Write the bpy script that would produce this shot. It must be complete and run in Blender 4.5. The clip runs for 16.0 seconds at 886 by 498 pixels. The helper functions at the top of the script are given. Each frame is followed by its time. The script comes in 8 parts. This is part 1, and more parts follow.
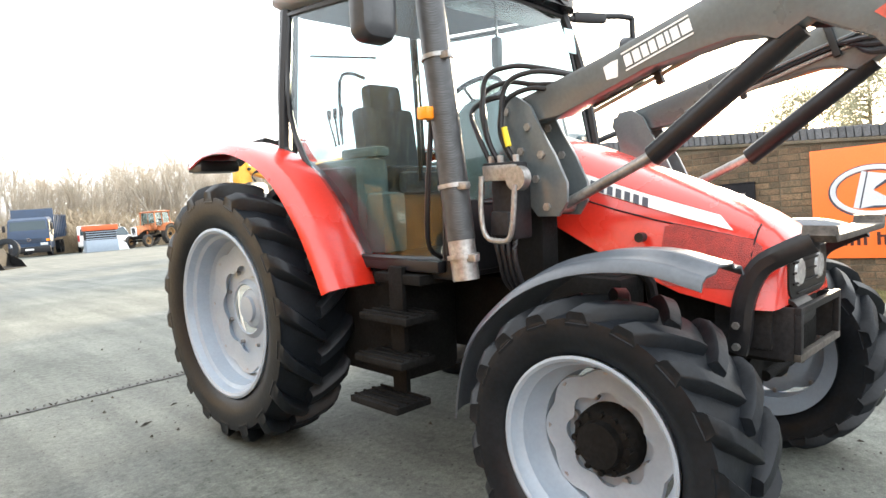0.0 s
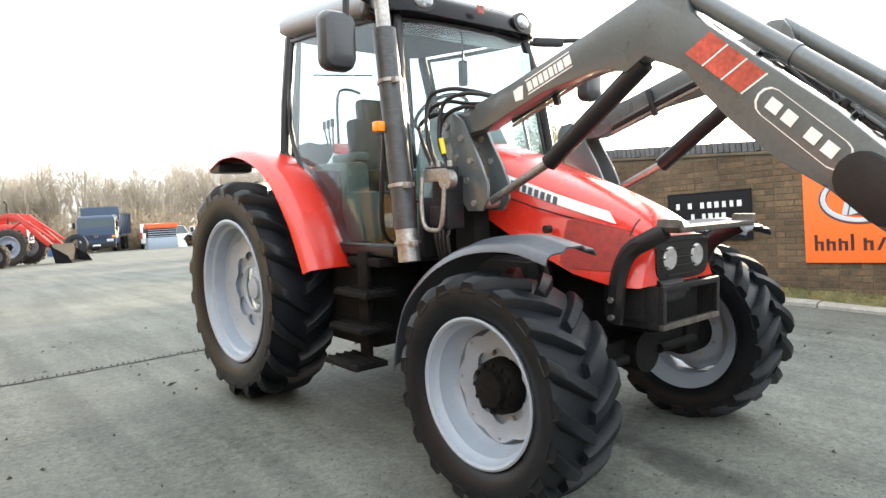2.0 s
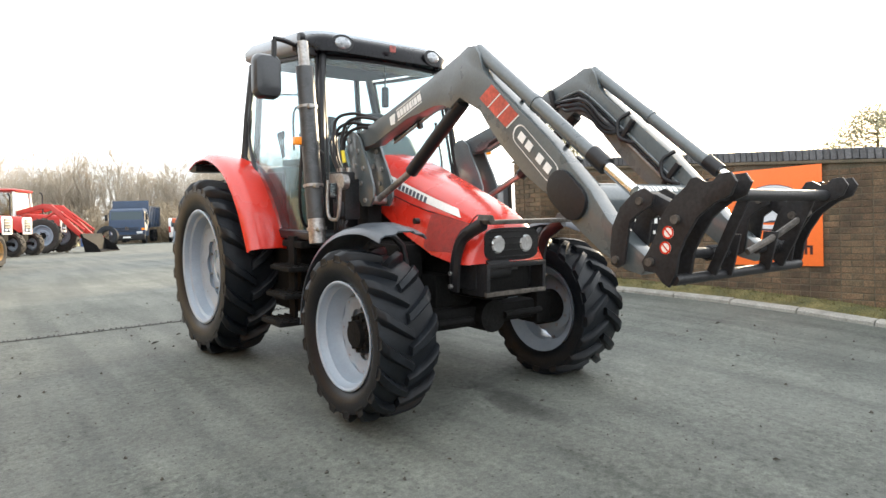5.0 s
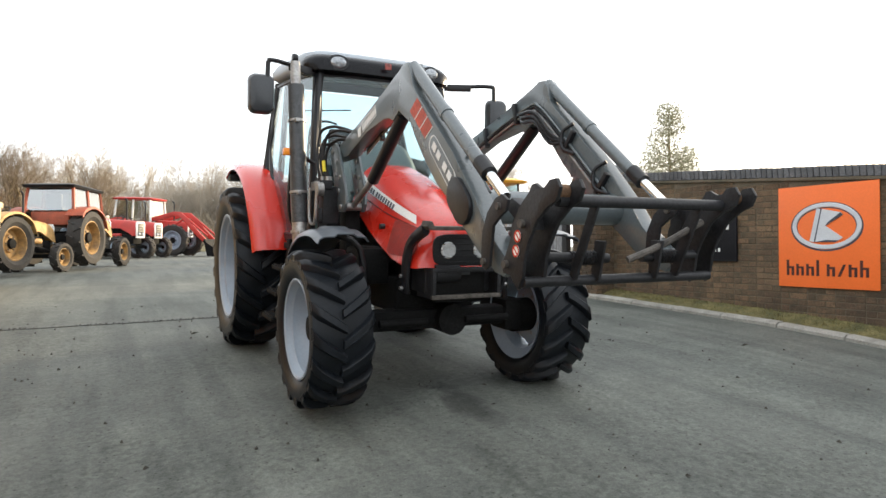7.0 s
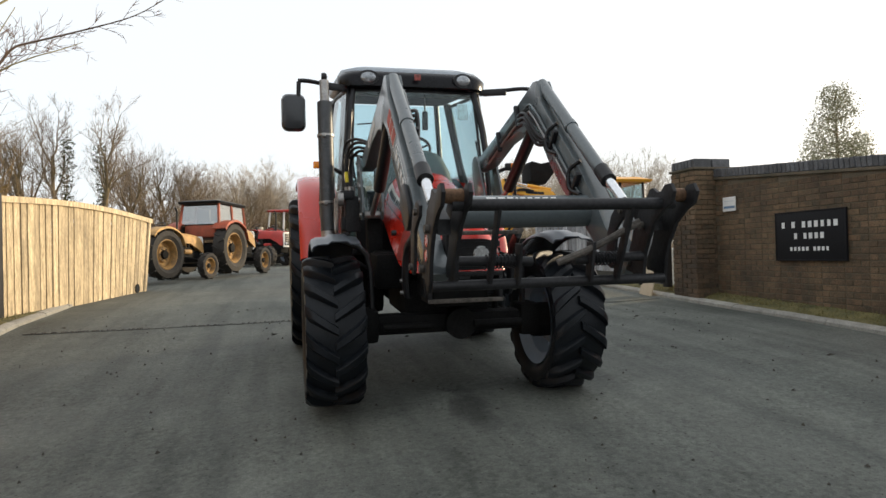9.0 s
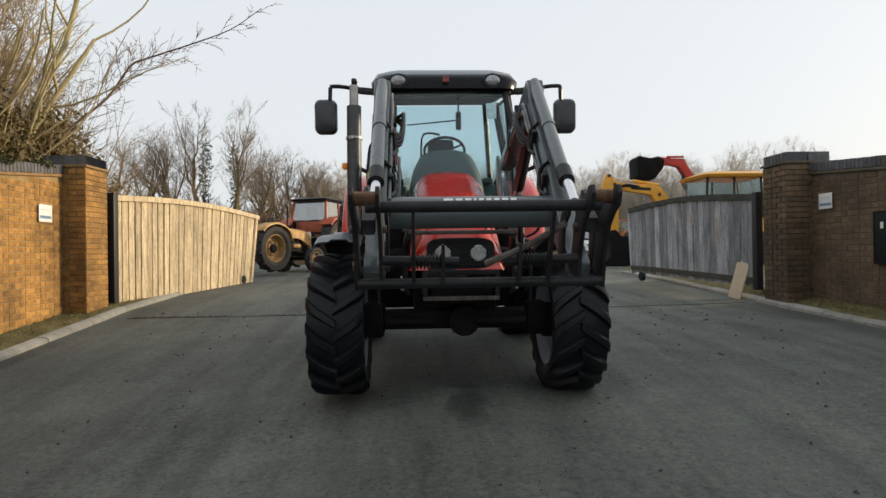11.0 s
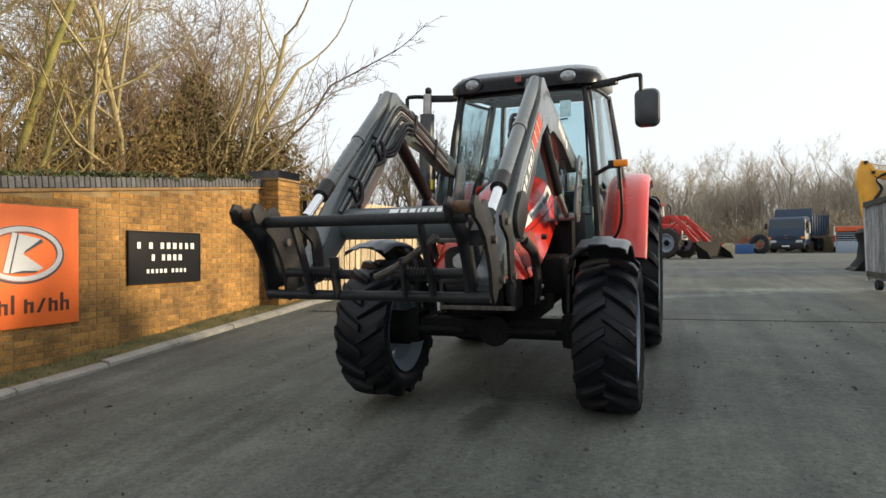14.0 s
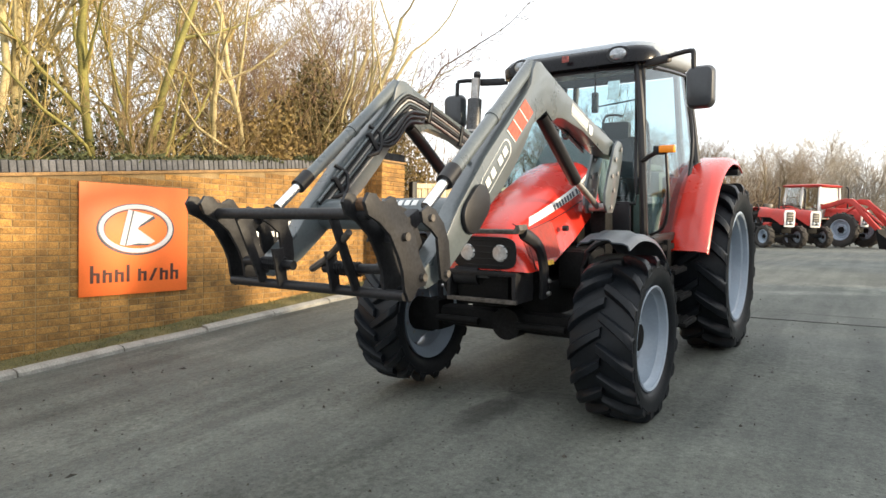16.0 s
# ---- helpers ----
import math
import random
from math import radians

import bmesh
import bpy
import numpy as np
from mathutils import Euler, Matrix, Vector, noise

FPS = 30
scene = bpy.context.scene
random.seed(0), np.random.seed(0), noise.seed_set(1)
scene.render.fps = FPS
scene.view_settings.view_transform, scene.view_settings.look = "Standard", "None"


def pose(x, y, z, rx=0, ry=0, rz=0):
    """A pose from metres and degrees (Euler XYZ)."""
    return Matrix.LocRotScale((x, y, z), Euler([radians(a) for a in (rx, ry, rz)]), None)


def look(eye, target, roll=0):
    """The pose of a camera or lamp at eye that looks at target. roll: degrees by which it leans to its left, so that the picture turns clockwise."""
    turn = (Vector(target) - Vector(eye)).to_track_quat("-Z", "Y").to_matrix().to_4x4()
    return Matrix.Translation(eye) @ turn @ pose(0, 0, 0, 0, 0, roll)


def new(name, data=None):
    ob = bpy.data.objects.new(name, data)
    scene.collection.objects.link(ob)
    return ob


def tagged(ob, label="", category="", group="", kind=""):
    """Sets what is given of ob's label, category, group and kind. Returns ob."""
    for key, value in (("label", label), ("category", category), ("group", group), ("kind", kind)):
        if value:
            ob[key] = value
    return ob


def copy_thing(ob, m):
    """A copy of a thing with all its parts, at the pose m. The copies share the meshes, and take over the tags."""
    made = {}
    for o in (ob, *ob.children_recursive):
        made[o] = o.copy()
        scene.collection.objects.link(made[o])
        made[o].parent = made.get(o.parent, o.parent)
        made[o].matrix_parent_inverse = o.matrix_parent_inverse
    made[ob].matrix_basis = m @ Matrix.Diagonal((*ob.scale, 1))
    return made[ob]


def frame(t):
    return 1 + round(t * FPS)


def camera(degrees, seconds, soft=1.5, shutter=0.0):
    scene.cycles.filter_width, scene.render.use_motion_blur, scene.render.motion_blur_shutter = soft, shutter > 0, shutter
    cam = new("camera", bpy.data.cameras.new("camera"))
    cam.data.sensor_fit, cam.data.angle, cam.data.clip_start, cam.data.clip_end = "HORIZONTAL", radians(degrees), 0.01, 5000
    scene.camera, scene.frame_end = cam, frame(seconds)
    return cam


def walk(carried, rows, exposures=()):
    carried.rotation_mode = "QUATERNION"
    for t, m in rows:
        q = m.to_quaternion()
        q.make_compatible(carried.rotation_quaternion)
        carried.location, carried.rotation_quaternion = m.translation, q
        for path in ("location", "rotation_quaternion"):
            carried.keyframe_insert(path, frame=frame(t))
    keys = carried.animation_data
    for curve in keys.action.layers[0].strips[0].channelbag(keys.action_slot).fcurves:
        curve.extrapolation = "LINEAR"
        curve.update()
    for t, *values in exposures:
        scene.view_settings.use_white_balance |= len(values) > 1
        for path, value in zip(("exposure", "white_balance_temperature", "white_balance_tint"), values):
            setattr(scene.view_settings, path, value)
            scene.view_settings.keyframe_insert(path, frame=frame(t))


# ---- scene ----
cam = camera(69.0, 16.0)
PATH = [
    (0, (-2.78, -1.219, 1.3), (-1.379, 0.206, 1.203), -4.8),
    (0.5, (-2.726, -1.372, 1.226), (-1.38, 0.106, 1.152), -3.1),
    (1, (-2.737, -1.558, 1.231), (-1.379, -0.091, 1.178), -4.6),
    (1.5, (-2.815, -1.847, 1.248), (-1.519, -0.328, 1.134), -3.6),
    (2, (-2.839, -2.04, 1.202), (-1.554, -0.509, 1.131), -3.8),
    (2.5, (-2.845, -2.248, 1.183), (-1.545, -0.73, 1.091), -3.6),
    (3, (-2.932, -2.469, 1.166), (-1.638, -0.945, 1.12), -3.1),
    (3.5, (-3.032, -2.714, 1.159), (-1.711, -1.214, 1.067), -2.7),
    (4, (-2.992, -2.96, 1.111), (-1.725, -1.414, 1.047), -1.7),
    (4.5, (-2.927, -3.186, 1.104), (-1.677, -1.626, 1.041), -4.4),
    (5, (-2.852, -3.411, 1.086), (-1.631, -1.829, 1.027), -2.2),
    (7.3, (-1.925, -4.254, 0.983), (-1.039, -2.461, 0.971), -0.8),
    (7.5, (-1.826, -4.295, 0.978), (-0.957, -2.494, 0.956), -1.0),
    (8, (-1.61, -4.362, 0.986), (-0.864, -2.506, 1.016), -2.6),
    (8.2, (-1.54, -4.434, 0.981), (-0.856, -2.555, 1.013), -3.0),
    (10.3, (-0.544, -4.787, 0.989), (-0.321, -2.799, 0.991), -0.2),
    (10.5, (-0.495, -4.838, 0.993), (-0.311, -2.847, 1.037), -1.2),
    (11, (-0.297, -4.822, 0.981), (-0.208, -2.824, 0.995), -0.8),
    (11.5, (-0.067, -4.803, 0.993), (-0.113, -2.804, 0.98), 1.2),
    (12, (0.187, -4.785, 0.981), (0.006, -2.793, 0.999), -1.5),
    (12.5, (0.476, -4.811, 1.009), (0.204, -2.83, 1.026), -0.9),
    (13, (0.749, -4.727, 0.993), (0.328, -2.772, 1.015), -1.2),
    (13.5, (0.996, -4.61, 1.033), (0.46, -2.683, 1.043), 0.1),
    (14, (1.301, -4.531, 1.034), (0.605, -2.656, 1.049), -0.4),
    (14.5, (1.558, -4.462, 1.06), (0.785, -2.618, 1.032), -0.1),
    (15, (1.792, -4.288, 1.085), (0.907, -2.495, 1.058), 1.4),
    (15.5, (1.948, -4.175, 1.09), (0.946, -2.444, 1.044), 0.5),
    (16, (2.17, -4.032, 1.123), (1.041, -2.381, 1.064), 1.2),
]
walk(cam, [(t, look(eye, target, roll)) for t, eye, target, roll in PATH],
     [(0, 1.86), (1.0, 1.70), (2, 1.56), (3.5, 1.50), (4.3, 1.52), (5.0, 1.27), (7.5, 0.60), (8.0, 0.32), (10.5, -0.34), (11.2, -0.40), (12.5, -0.34), (14.0, -0.10), (14.5, 0.16), (15.0, 0.28), (16.0, 0.64)])


# ---- light ----
SUN_AZ, SUN_EL = 73.0, 12.0          # degrees from +y towards +x, above the horizon
world = bpy.data.worlds.new("sky")
scene.world = world
world.use_nodes = True
wn, wl_ = world.node_tree.nodes, world.node_tree.links
sky = wn.new("ShaderNodeTexSky")
sky.sky_type = "NISHITA"
sky.sun_disc = False
sky.sun_elevation, sky.sun_rotation = radians(SUN_EL), radians(SUN_AZ)
sky.air_density, sky.dust_density, sky.ozone_density = 1.0, 4.0, 1.0
# thin high cloud: the clear sky washed out towards a pale, even veil
veil = wn.new("ShaderNodeMix")
veil.data_type = "RGBA"
veil.inputs[0].default_value = 0.70
veil.inputs[7].default_value = (11.7, 12.2, 12.6, 1)
wl_.new(sky.outputs[0], veil.inputs[6])
wl_.new(veil.outputs[2], wn["Background"].inputs["Color"])
wn["Background"].inputs["Strength"].default_value = 0.12
sun = new("sun", bpy.data.lights.new("sun", "SUN"))
sun.data.energy, sun.data.angle, sun.data.color = 5.0, radians(6.0), (1.0, 0.81, 0.55)
sx, sy = math.sin(radians(SUN_AZ)), math.cos(radians(SUN_AZ))
sun.matrix_world = look((60 * sx, 60 * sy, 60 * math.tan(radians(SUN_EL))), (0, 0, 0))


# ---- materials ----
def mat(name, col, rough=0.6, metal=0.0, var=0.15, scale=6.0, bump=0.1, fine=60.0, col2=None, spot=0.5, rnd=0.0, coat=0.0, spec=0.5, stretch=None, stain=0.0):
    """Base colour varied at two scales, with fine relief; rnd: how far each piece differs from the next."""
    m = bpy.data.materials.new(name)
    m.use_nodes = True
    n, l = m.node_tree.nodes, m.node_tree.links
    b = n["Principled BSDF"]
    b.inputs["Metallic"].default_value = metal
    b.inputs["Coat Weight"].default_value = coat
    b.inputs["Coat Roughness"].default_value = 0.12
    b.inputs["Specular IOR Level"].default_value = spec
    tc = n.new("ShaderNodeTexCoord")
    big, small = n.new("ShaderNodeTexNoise"), n.new("ShaderNodeTexNoise")
    big.inputs["Scale"].default_value, big.inputs["Detail"].default_value = scale, 6.0
    small.inputs["Scale"].default_value, small.inputs["Detail"].default_value = fine, 4.0
    vec = tc.outputs["Object"]
    if rnd:
        info = n.new("ShaderNodeObjectInfo")
        add = n.new("ShaderNodeVectorMath")
        sc = n.new("ShaderNodeVectorMath")
        sc.operation = "SCALE"
        sc.inputs[0].default_value = (37.0, 53.0, 71.0)
        l.new(info.outputs["Random"], sc.inputs["Scale"])
        l.new(vec, add.inputs[0])
        l.new(sc.outputs[0], add.inputs[1])
        vec = add.outputs[0]
    if stretch:
        grain = n.new("ShaderNodeMapping")
        grain.inputs["Scale"].default_value = stretch
        l.new(vec, grain.inputs["Vector"])
        vec = grain.outputs[0]
    l.new(vec, big.inputs["Vector"])
    l.new(vec, small.inputs["Vector"])
    ramp = n.new("ShaderNodeValToRGB")
    c2 = col2 or tuple(c * (1 - var) for c in col)
    c1 = tuple(min(1.0, c * (1 + var)) for c in col)
    ramp.color_ramp.elements[0].position, ramp.color_ramp.elements[0].color = 0.5 - 0.25 * (2 - 2 * spot), (*c2, 1)
    ramp.color_ramp.elements[1].position, ramp.color_ramp.elements[1].color = 0.68, (*c1, 1)
    l.new(big.outputs["Fac"], ramp.inputs["Fac"])
    mul = n.new("ShaderNodeMix")
    mul.data_type, mul.blend_type = "RGBA", "MULTIPLY"
    mul.inputs[0].default_value = 0.5
    gr = n.new("ShaderNodeValToRGB")
    gr.color_ramp.elements[0].position, gr.color_ramp.elements[0].color = 0.3, (0.55, 0.55, 0.55, 1)
    gr.color_ramp.elements[1].position, gr.color_ramp.elements[1].color = 0.7, (1.2, 1.2, 1.2, 1)
    l.new(small.outputs["Fac"], gr.inputs["Fac"])
    l.new(ramp.outputs["Color"], mul.inputs[6])
    l.new(gr.outputs["Color"], mul.inputs[7])
    mul.inputs[0].default_value = min(1.0, var * 2.5)
    out = mul.outputs[2]
    if rnd:
        hsv = n.new("ShaderNodeHueSaturation")
        mr = n.new("ShaderNodeMapRange")
        mr.inputs[3].default_value, mr.inputs[4].default_value = 1 - rnd, 1 + rnd
        l.new(info.outputs["Random"], mr.inputs[0])
        l.new(mr.outputs[0], hsv.inputs["Value"])
        l.new(out, hsv.inputs["Color"])
        out = hsv.outputs["Color"]
    if stain:
        # weather stains that run on over the neighbouring pieces
        gp, sn, sr, sx2 = n.new("ShaderNodeNewGeometry"), n.new("ShaderNodeTexNoise"), n.new("ShaderNodeValToRGB"), n.new("ShaderNodeMix")
        sn.inputs["Scale"].default_value, sn.inputs["Detail"].default_value, sn.inputs["Roughness"].default_value = 1.3, 6.0, 0.62
        sr.color_ramp.elements[0].position, sr.color_ramp.elements[0].color = 0.36, (1 - stain, 1 - stain, 1 - 0.95 * stain, 1)
        sr.color_ramp.elements[1].position, sr.color_ramp.elements[1].color = 0.62, (1 + 0.35 * stain, 1 + 0.32 * stain, 1 + 0.2 * stain, 1)
        sx2.data_type, sx2.blend_type = "RGBA", "MULTIPLY"
        sx2.inputs[0].default_value = 1.0
        l.new(gp.outputs["Position"], sn.inputs["Vector"])
        l.new(sn.outputs["Fac"], sr.inputs["Fac"])
        l.new(out, sx2.inputs[6])
        l.new(sr.outputs["Color"], sx2.inputs[7])
        out = sx2.outputs[2]
    l.new(out, b.inputs["Base Color"])
    rr = n.new("ShaderNodeMapRange")
    rr.inputs[3].default_value, rr.inputs[4].default_value = max(0.02, rough - 0.12), min(1.0, rough + 0.12)
    l.new(big.outputs["Fac"], rr.inputs[0])
    l.new(rr.outputs[0], b.inputs["Roughness"])
    if bump:
        bp = n.new("ShaderNodeBump")
        bp.inputs["Strength"].default_value = bump
        bp.inputs["Distance"].default_value = 0.01
        l.new(small.outputs["Fac"], bp.inputs["Height"])
        l.new(bp.outputs[0], b.inputs["Normal"])
    return m


def plain(name, col, rough=0.5, metal=0.0, emit=0.0, trans=0.0, ior=1.45):
    m = bpy.data.materials.new(name)
    m.use_nodes = True
    b = m.node_tree.nodes["Principled BSDF"]
    b.inputs["Base Color"].default_value = (*col, 1)
    b.inputs["Roughness"].default_value = rough
    b.inputs["Metallic"].default_value = metal
    b.inputs["Transmission Weight"].default_value = trans
    b.inputs["IOR"].default_value = ior
    if emit:
        b.inputs["Emission Color"].default_value = (*col, 1)
        b.inputs["Emission Strength"].default_value = emit
    return m


def glass(name, tint=(0.82, 0.90, 0.92), film=0.035):
    """Thin pane: clear with a mirror film that grows towards grazing."""
    m = bpy.data.materials.new(name)
    m.use_nodes = True
    n, l = m.node_tree.nodes, m.node_tree.links
    n.remove(n["Principled BSDF"])
    tr, gl, mx, lw = n.new("ShaderNodeBsdfTransparent"), n.new("ShaderNodeBsdfGlossy"), n.new("ShaderNodeMixShader"), n.new("ShaderNodeLayerWeight")
    tr.inputs[0].default_value = (*tint, 1)
    gl.inputs["Roughness"].default_value = 0.02
    pw, ad = n.new("ShaderNodeMath"), n.new("ShaderNodeMath")
    pw.operation, ad.operation = "POWER", "MULTIPLY_ADD"
    pw.inputs[1].default_value = 4.0
    ad.inputs[1].default_value, ad.inputs[2].default_value = 0.6, film
    l.new(lw.outputs["Facing"], pw.inputs[0])
    l.new(pw.outputs[0], ad.inputs[0])
    l.new(ad.outputs[0], mx.inputs[0])
    l.new(tr.outputs[0], mx.inputs[1])
    l.new(gl.outputs[0], mx.inputs[2])
    l.new(mx.outputs[0], n["Material Output"].inputs[0])
    return m




def asphalt():
    """Worn tarmac: pale stones in a dark binder, wide stains, tyre scuffs, dusty patches."""
    m = mat("asphalt", (0.121, 0.1285, 0.121), 0.8, var=0.14, scale=0.55, bump=0.35, fine=45, spec=0.3)
    n, l = m.node_tree.nodes, m.node_tree.links
    b = n["Principled BSDF"]
    src = b.inputs["Base Color"].links[0].from_socket
    tc = n.new("ShaderNodeTexCoord")
    vo = n.new("ShaderNodeTexVoronoi")
    vo.inputs["Scale"].default_value = 150.0
    l.new(tc.outputs["Object"], vo.inputs["Vector"])
    st = n.new("ShaderNodeValToRGB")
    st.color_ramp.elements[0].position, st.color_ramp.elements[0].color = 0.0, (1.28, 1.27, 1.23, 1)
    st.color_ramp.elements[1].position, st.color_ramp.elements[1].color = 0.75, (0.80, 0.80, 0.80, 1)
    l.new(vo.outputs["Distance"], st.inputs["Fac"])
    patch = n.new("ShaderNodeTexNoise")
    patch.inputs["Scale"].default_value, patch.inputs["Detail"].default_value, patch.inputs["Roughness"].default_value = 2.1, 10.0, 0.66
    l.new(tc.outputs["Object"], patch.inputs["Vector"])
    pr = n.new("ShaderNodeValToRGB")
    pr.color_ramp.elements[0].position, pr.color_ramp.elements[0].color = 0.36, (0.84, 0.84, 0.83, 1)
    pr.color_ramp.elements[1].position, pr.color_ramp.elements[1].color = 0.62, (1.05, 1.05, 1.04, 1)
    l.new(patch.outputs["Fac"], pr.inputs["Fac"])
    # coarse speckle of exposed stone
    sk = n.new("ShaderNodeTexNoise")
    sk.inputs["Scale"].default_value, sk.inputs["Detail"].default_value, sk.inputs["Roughness"].default_value = 24.0, 6.0, 0.75
    l.new(tc.outputs["Object"], sk.inputs["Vector"])
    sp = n.new("ShaderNodeValToRGB")
    sp.color_ramp.elements[0].position, sp.color_ramp.elements[0].color = 0.40, (0.82, 0.82, 0.81, 1)
    sp.color_ramp.elements[1].position, sp.color_ramp.elements[1].color = 0.62, (1.15, 1.15, 1.13, 1)
    l.new(sk.outputs["Fac"], sp.inputs["Fac"])
    # long drag marks down the drive
    mp = n.new("ShaderNodeMapping")
    mp.inputs["Scale"].default_value = (2.4, 0.22, 1.0)
    mp.inputs["Rotation"].default_value = (0, 0, 0.25)
    l.new(tc.outputs["Object"], mp.inputs["Vector"])
    dr = n.new("ShaderNodeTexNoise")
    dr.inputs["Scale"].default_value, dr.inputs["Detail"].default_value = 1.6, 5.0
    l.new(mp.outputs[0], dr.inputs["Vector"])
    dd = n.new("ShaderNodeValToRGB")
    dd.color_ramp.elements[0].position, dd.color_ramp.elements[0].color = 0.38, (0.76, 0.77, 0.77, 1)
    dd.color_ramp.elements[1].position, dd.color_ramp.elements[1].color = 0.58, (1.05, 1.05, 1.04, 1)
    l.new(dr.outputs["Fac"], dd.inputs["Fac"])
    # pale dried streaks across the yard
    mp2 = n.new("ShaderNodeMapping")
    mp2.inputs["Scale"].default_value = (0.22, 0.9, 1.0)
    mp2.inputs["Rotation"].default_value = (0, 0, -0.2)
    l.new(tc.outputs["Object"], mp2.inputs["Vector"])
    ws = n.new("ShaderNodeTexNoise")
    ws.inputs["Scale"].default_value, ws.inputs["Detail"].default_value, ws.inputs["Roughness"].default_value = 0.9, 8.0, 0.6
    l.new(mp2.outputs[0], ws.inputs["Vector"])
    wr_ = n.new("ShaderNodeValToRGB")
    wr_.color_ramp.elements[0].position, wr_.color_ramp.elements[0].color = 0.50, (0.97, 0.97, 0.97, 1)
    wr_.color_ramp.elements[1].position, wr_.color_ramp.elements[1].color = 0.70, (1.22, 1.21, 1.18, 1)
    l.new(ws.outputs["Fac"], wr_.inputs["Fac"])
    # scattered dark chips and clods
    ch = n.new("ShaderNodeTexVoronoi")
    ch.inputs["Scale"].default_value = 17.0
    l.new(tc.outputs["Object"], ch.inputs["Vector"])
    cr = n.new("ShaderNodeValToRGB")
    cr.color_ramp.elements[0].position, cr.color_ramp.elements[0].color = 0.07, (0.34, 0.33, 0.30, 1)
    cr.color_ramp.elements[1].position, cr.color_ramp.elements[1].color = 0.16, (1.0, 1.0, 1.0, 1)
    l.new(ch.outputs["Distance"], cr.inputs["Fac"])
    # oil that has run down from under the engine
    ob_ = n.new("ShaderNodeMapping")
    ob_.inputs["Location"].default_value = (-0.10, 0.62, 0.0)
    ob_.inputs["Rotation"].default_value = (0, 0, -0.35)
    ob_.inputs["Scale"].default_value = (5.5, 1.7, 0.0)
    wob = n.new("ShaderNodeTexNoise")
    wob.inputs["Scale"].default_value, wob.inputs["Detail"].default_value = 5.0, 4.0
    l.new(tc.outputs["Object"], wob.inputs["Vector"])
    ln = n.new("ShaderNodeVectorMath")
    ln.operation = "LENGTH"
    l.new(tc.outputs["Object"], ob_.inputs["Vector"])
    l.new(ob_.outputs[0], ln.inputs[0])
    sm = n.new("ShaderNodeMath")
    sm.operation = "MULTIPLY_ADD"
    sm.inputs[1].default_value, sm.inputs[2].default_value = 1.6, -0.8
    l.new(wob.outputs["Fac"], sm.inputs[0])
    su = n.new("ShaderNodeMath")
    l.new(ln.outputs["Value"], su.inputs[0])
    l.new(sm.outputs[0], su.inputs[1])
    oil = n.new("ShaderNodeValToRGB")
    oil.color_ramp.elements[0].position, oil.color_ramp.elements[0].color = 0.25, (0.42, 0.42, 0.42, 1)
    oil.color_ramp.elements[1].position, oil.color_ramp.elements[1].color = 0.95, (1.0, 1.0, 1.0, 1)
    l.new(su.outputs[0], oil.inputs["Fac"])
    # pale dried run-off across the yard, and one dark scrape
    extra = []
    for cx, cy, wide, deep, turn, tone in ((3.2, 8.45, 2.8, 0.60, 0.20, 2.1), (1.6, 7.25, 1.3, 0.32, 0.45, 1.8), (4.5, 14.5, 4.5, 0.8, 0.1, 1.5), (1.7, 4.95, 0.9, 0.07, 0.05, 0.6)):
        em = n.new("ShaderNodeMapping")
        em.vector_type = "TEXTURE"
        em.inputs["Location"].default_value = (cx, cy, 0.0)
        em.inputs["Rotation"].default_value = (0, 0, turn)
        em.inputs["Scale"].default_value = (wide, deep, 1000.0)
        l.new(tc.outputs["Object"], em.inputs["Vector"])
        el, ea, er = n.new("ShaderNodeVectorMath"), n.new("ShaderNodeMath"), n.new("ShaderNodeValToRGB")
        el.operation = "LENGTH"
        l.new(em.outputs[0], el.inputs[0])
        l.new(el.outputs["Value"], ea.inputs[0])
        l.new(sm.outputs[0], ea.inputs[1])
        er.color_ramp.elements[0].position, er.color_ramp.elements[0].color = 0.1, (tone, tone, tone * 0.98, 1)
        er.color_ramp.elements[1].position, er.color_ramp.elements[1].color = 1.0, (1.0, 1.0, 1.0, 1)
        l.new(ea.outputs[0], er.inputs["Fac"])
        extra.append(er)
    # clumps of coarse dark chippings where the top layer has worn through
    cl, cm = n.new("ShaderNodeTexNoise"), n.new("ShaderNodeTexNoise")
    cl.inputs["Scale"].default_value, cl.inputs["Detail"].default_value, cl.inputs["Roughness"].default_value = 20.0, 5.0, 0.65
    cm.inputs["Scale"].default_value, cm.inputs["Detail"].default_value = 0.8, 4.0
    l.new(tc.outputs["Object"], cl.inputs["Vector"])
    l.new(tc.outputs["Object"], cm.inputs["Vector"])
    ca_ = n.new("ShaderNodeMath")
    ca_.operation = "MULTIPLY_ADD"
    ca_.inputs[1].default_value = 0.75
    l.new(cm.outputs["Fac"], ca_.inputs[0])
    l.new(cl.outputs["Fac"], ca_.inputs[2])
    cc = n.new("ShaderNodeValToRGB")
    cc.color_ramp.elements[0].position, cc.color_ramp.elements[0].color = 0.70, (0.74, 0.76, 0.73, 1)
    cc.color_ramp.elements[1].position, cc.color_ramp.elements[1].color = 0.86, (1.03, 1.03, 1.02, 1)
    l.new(ca_.outputs[0], cc.inputs["Fac"])
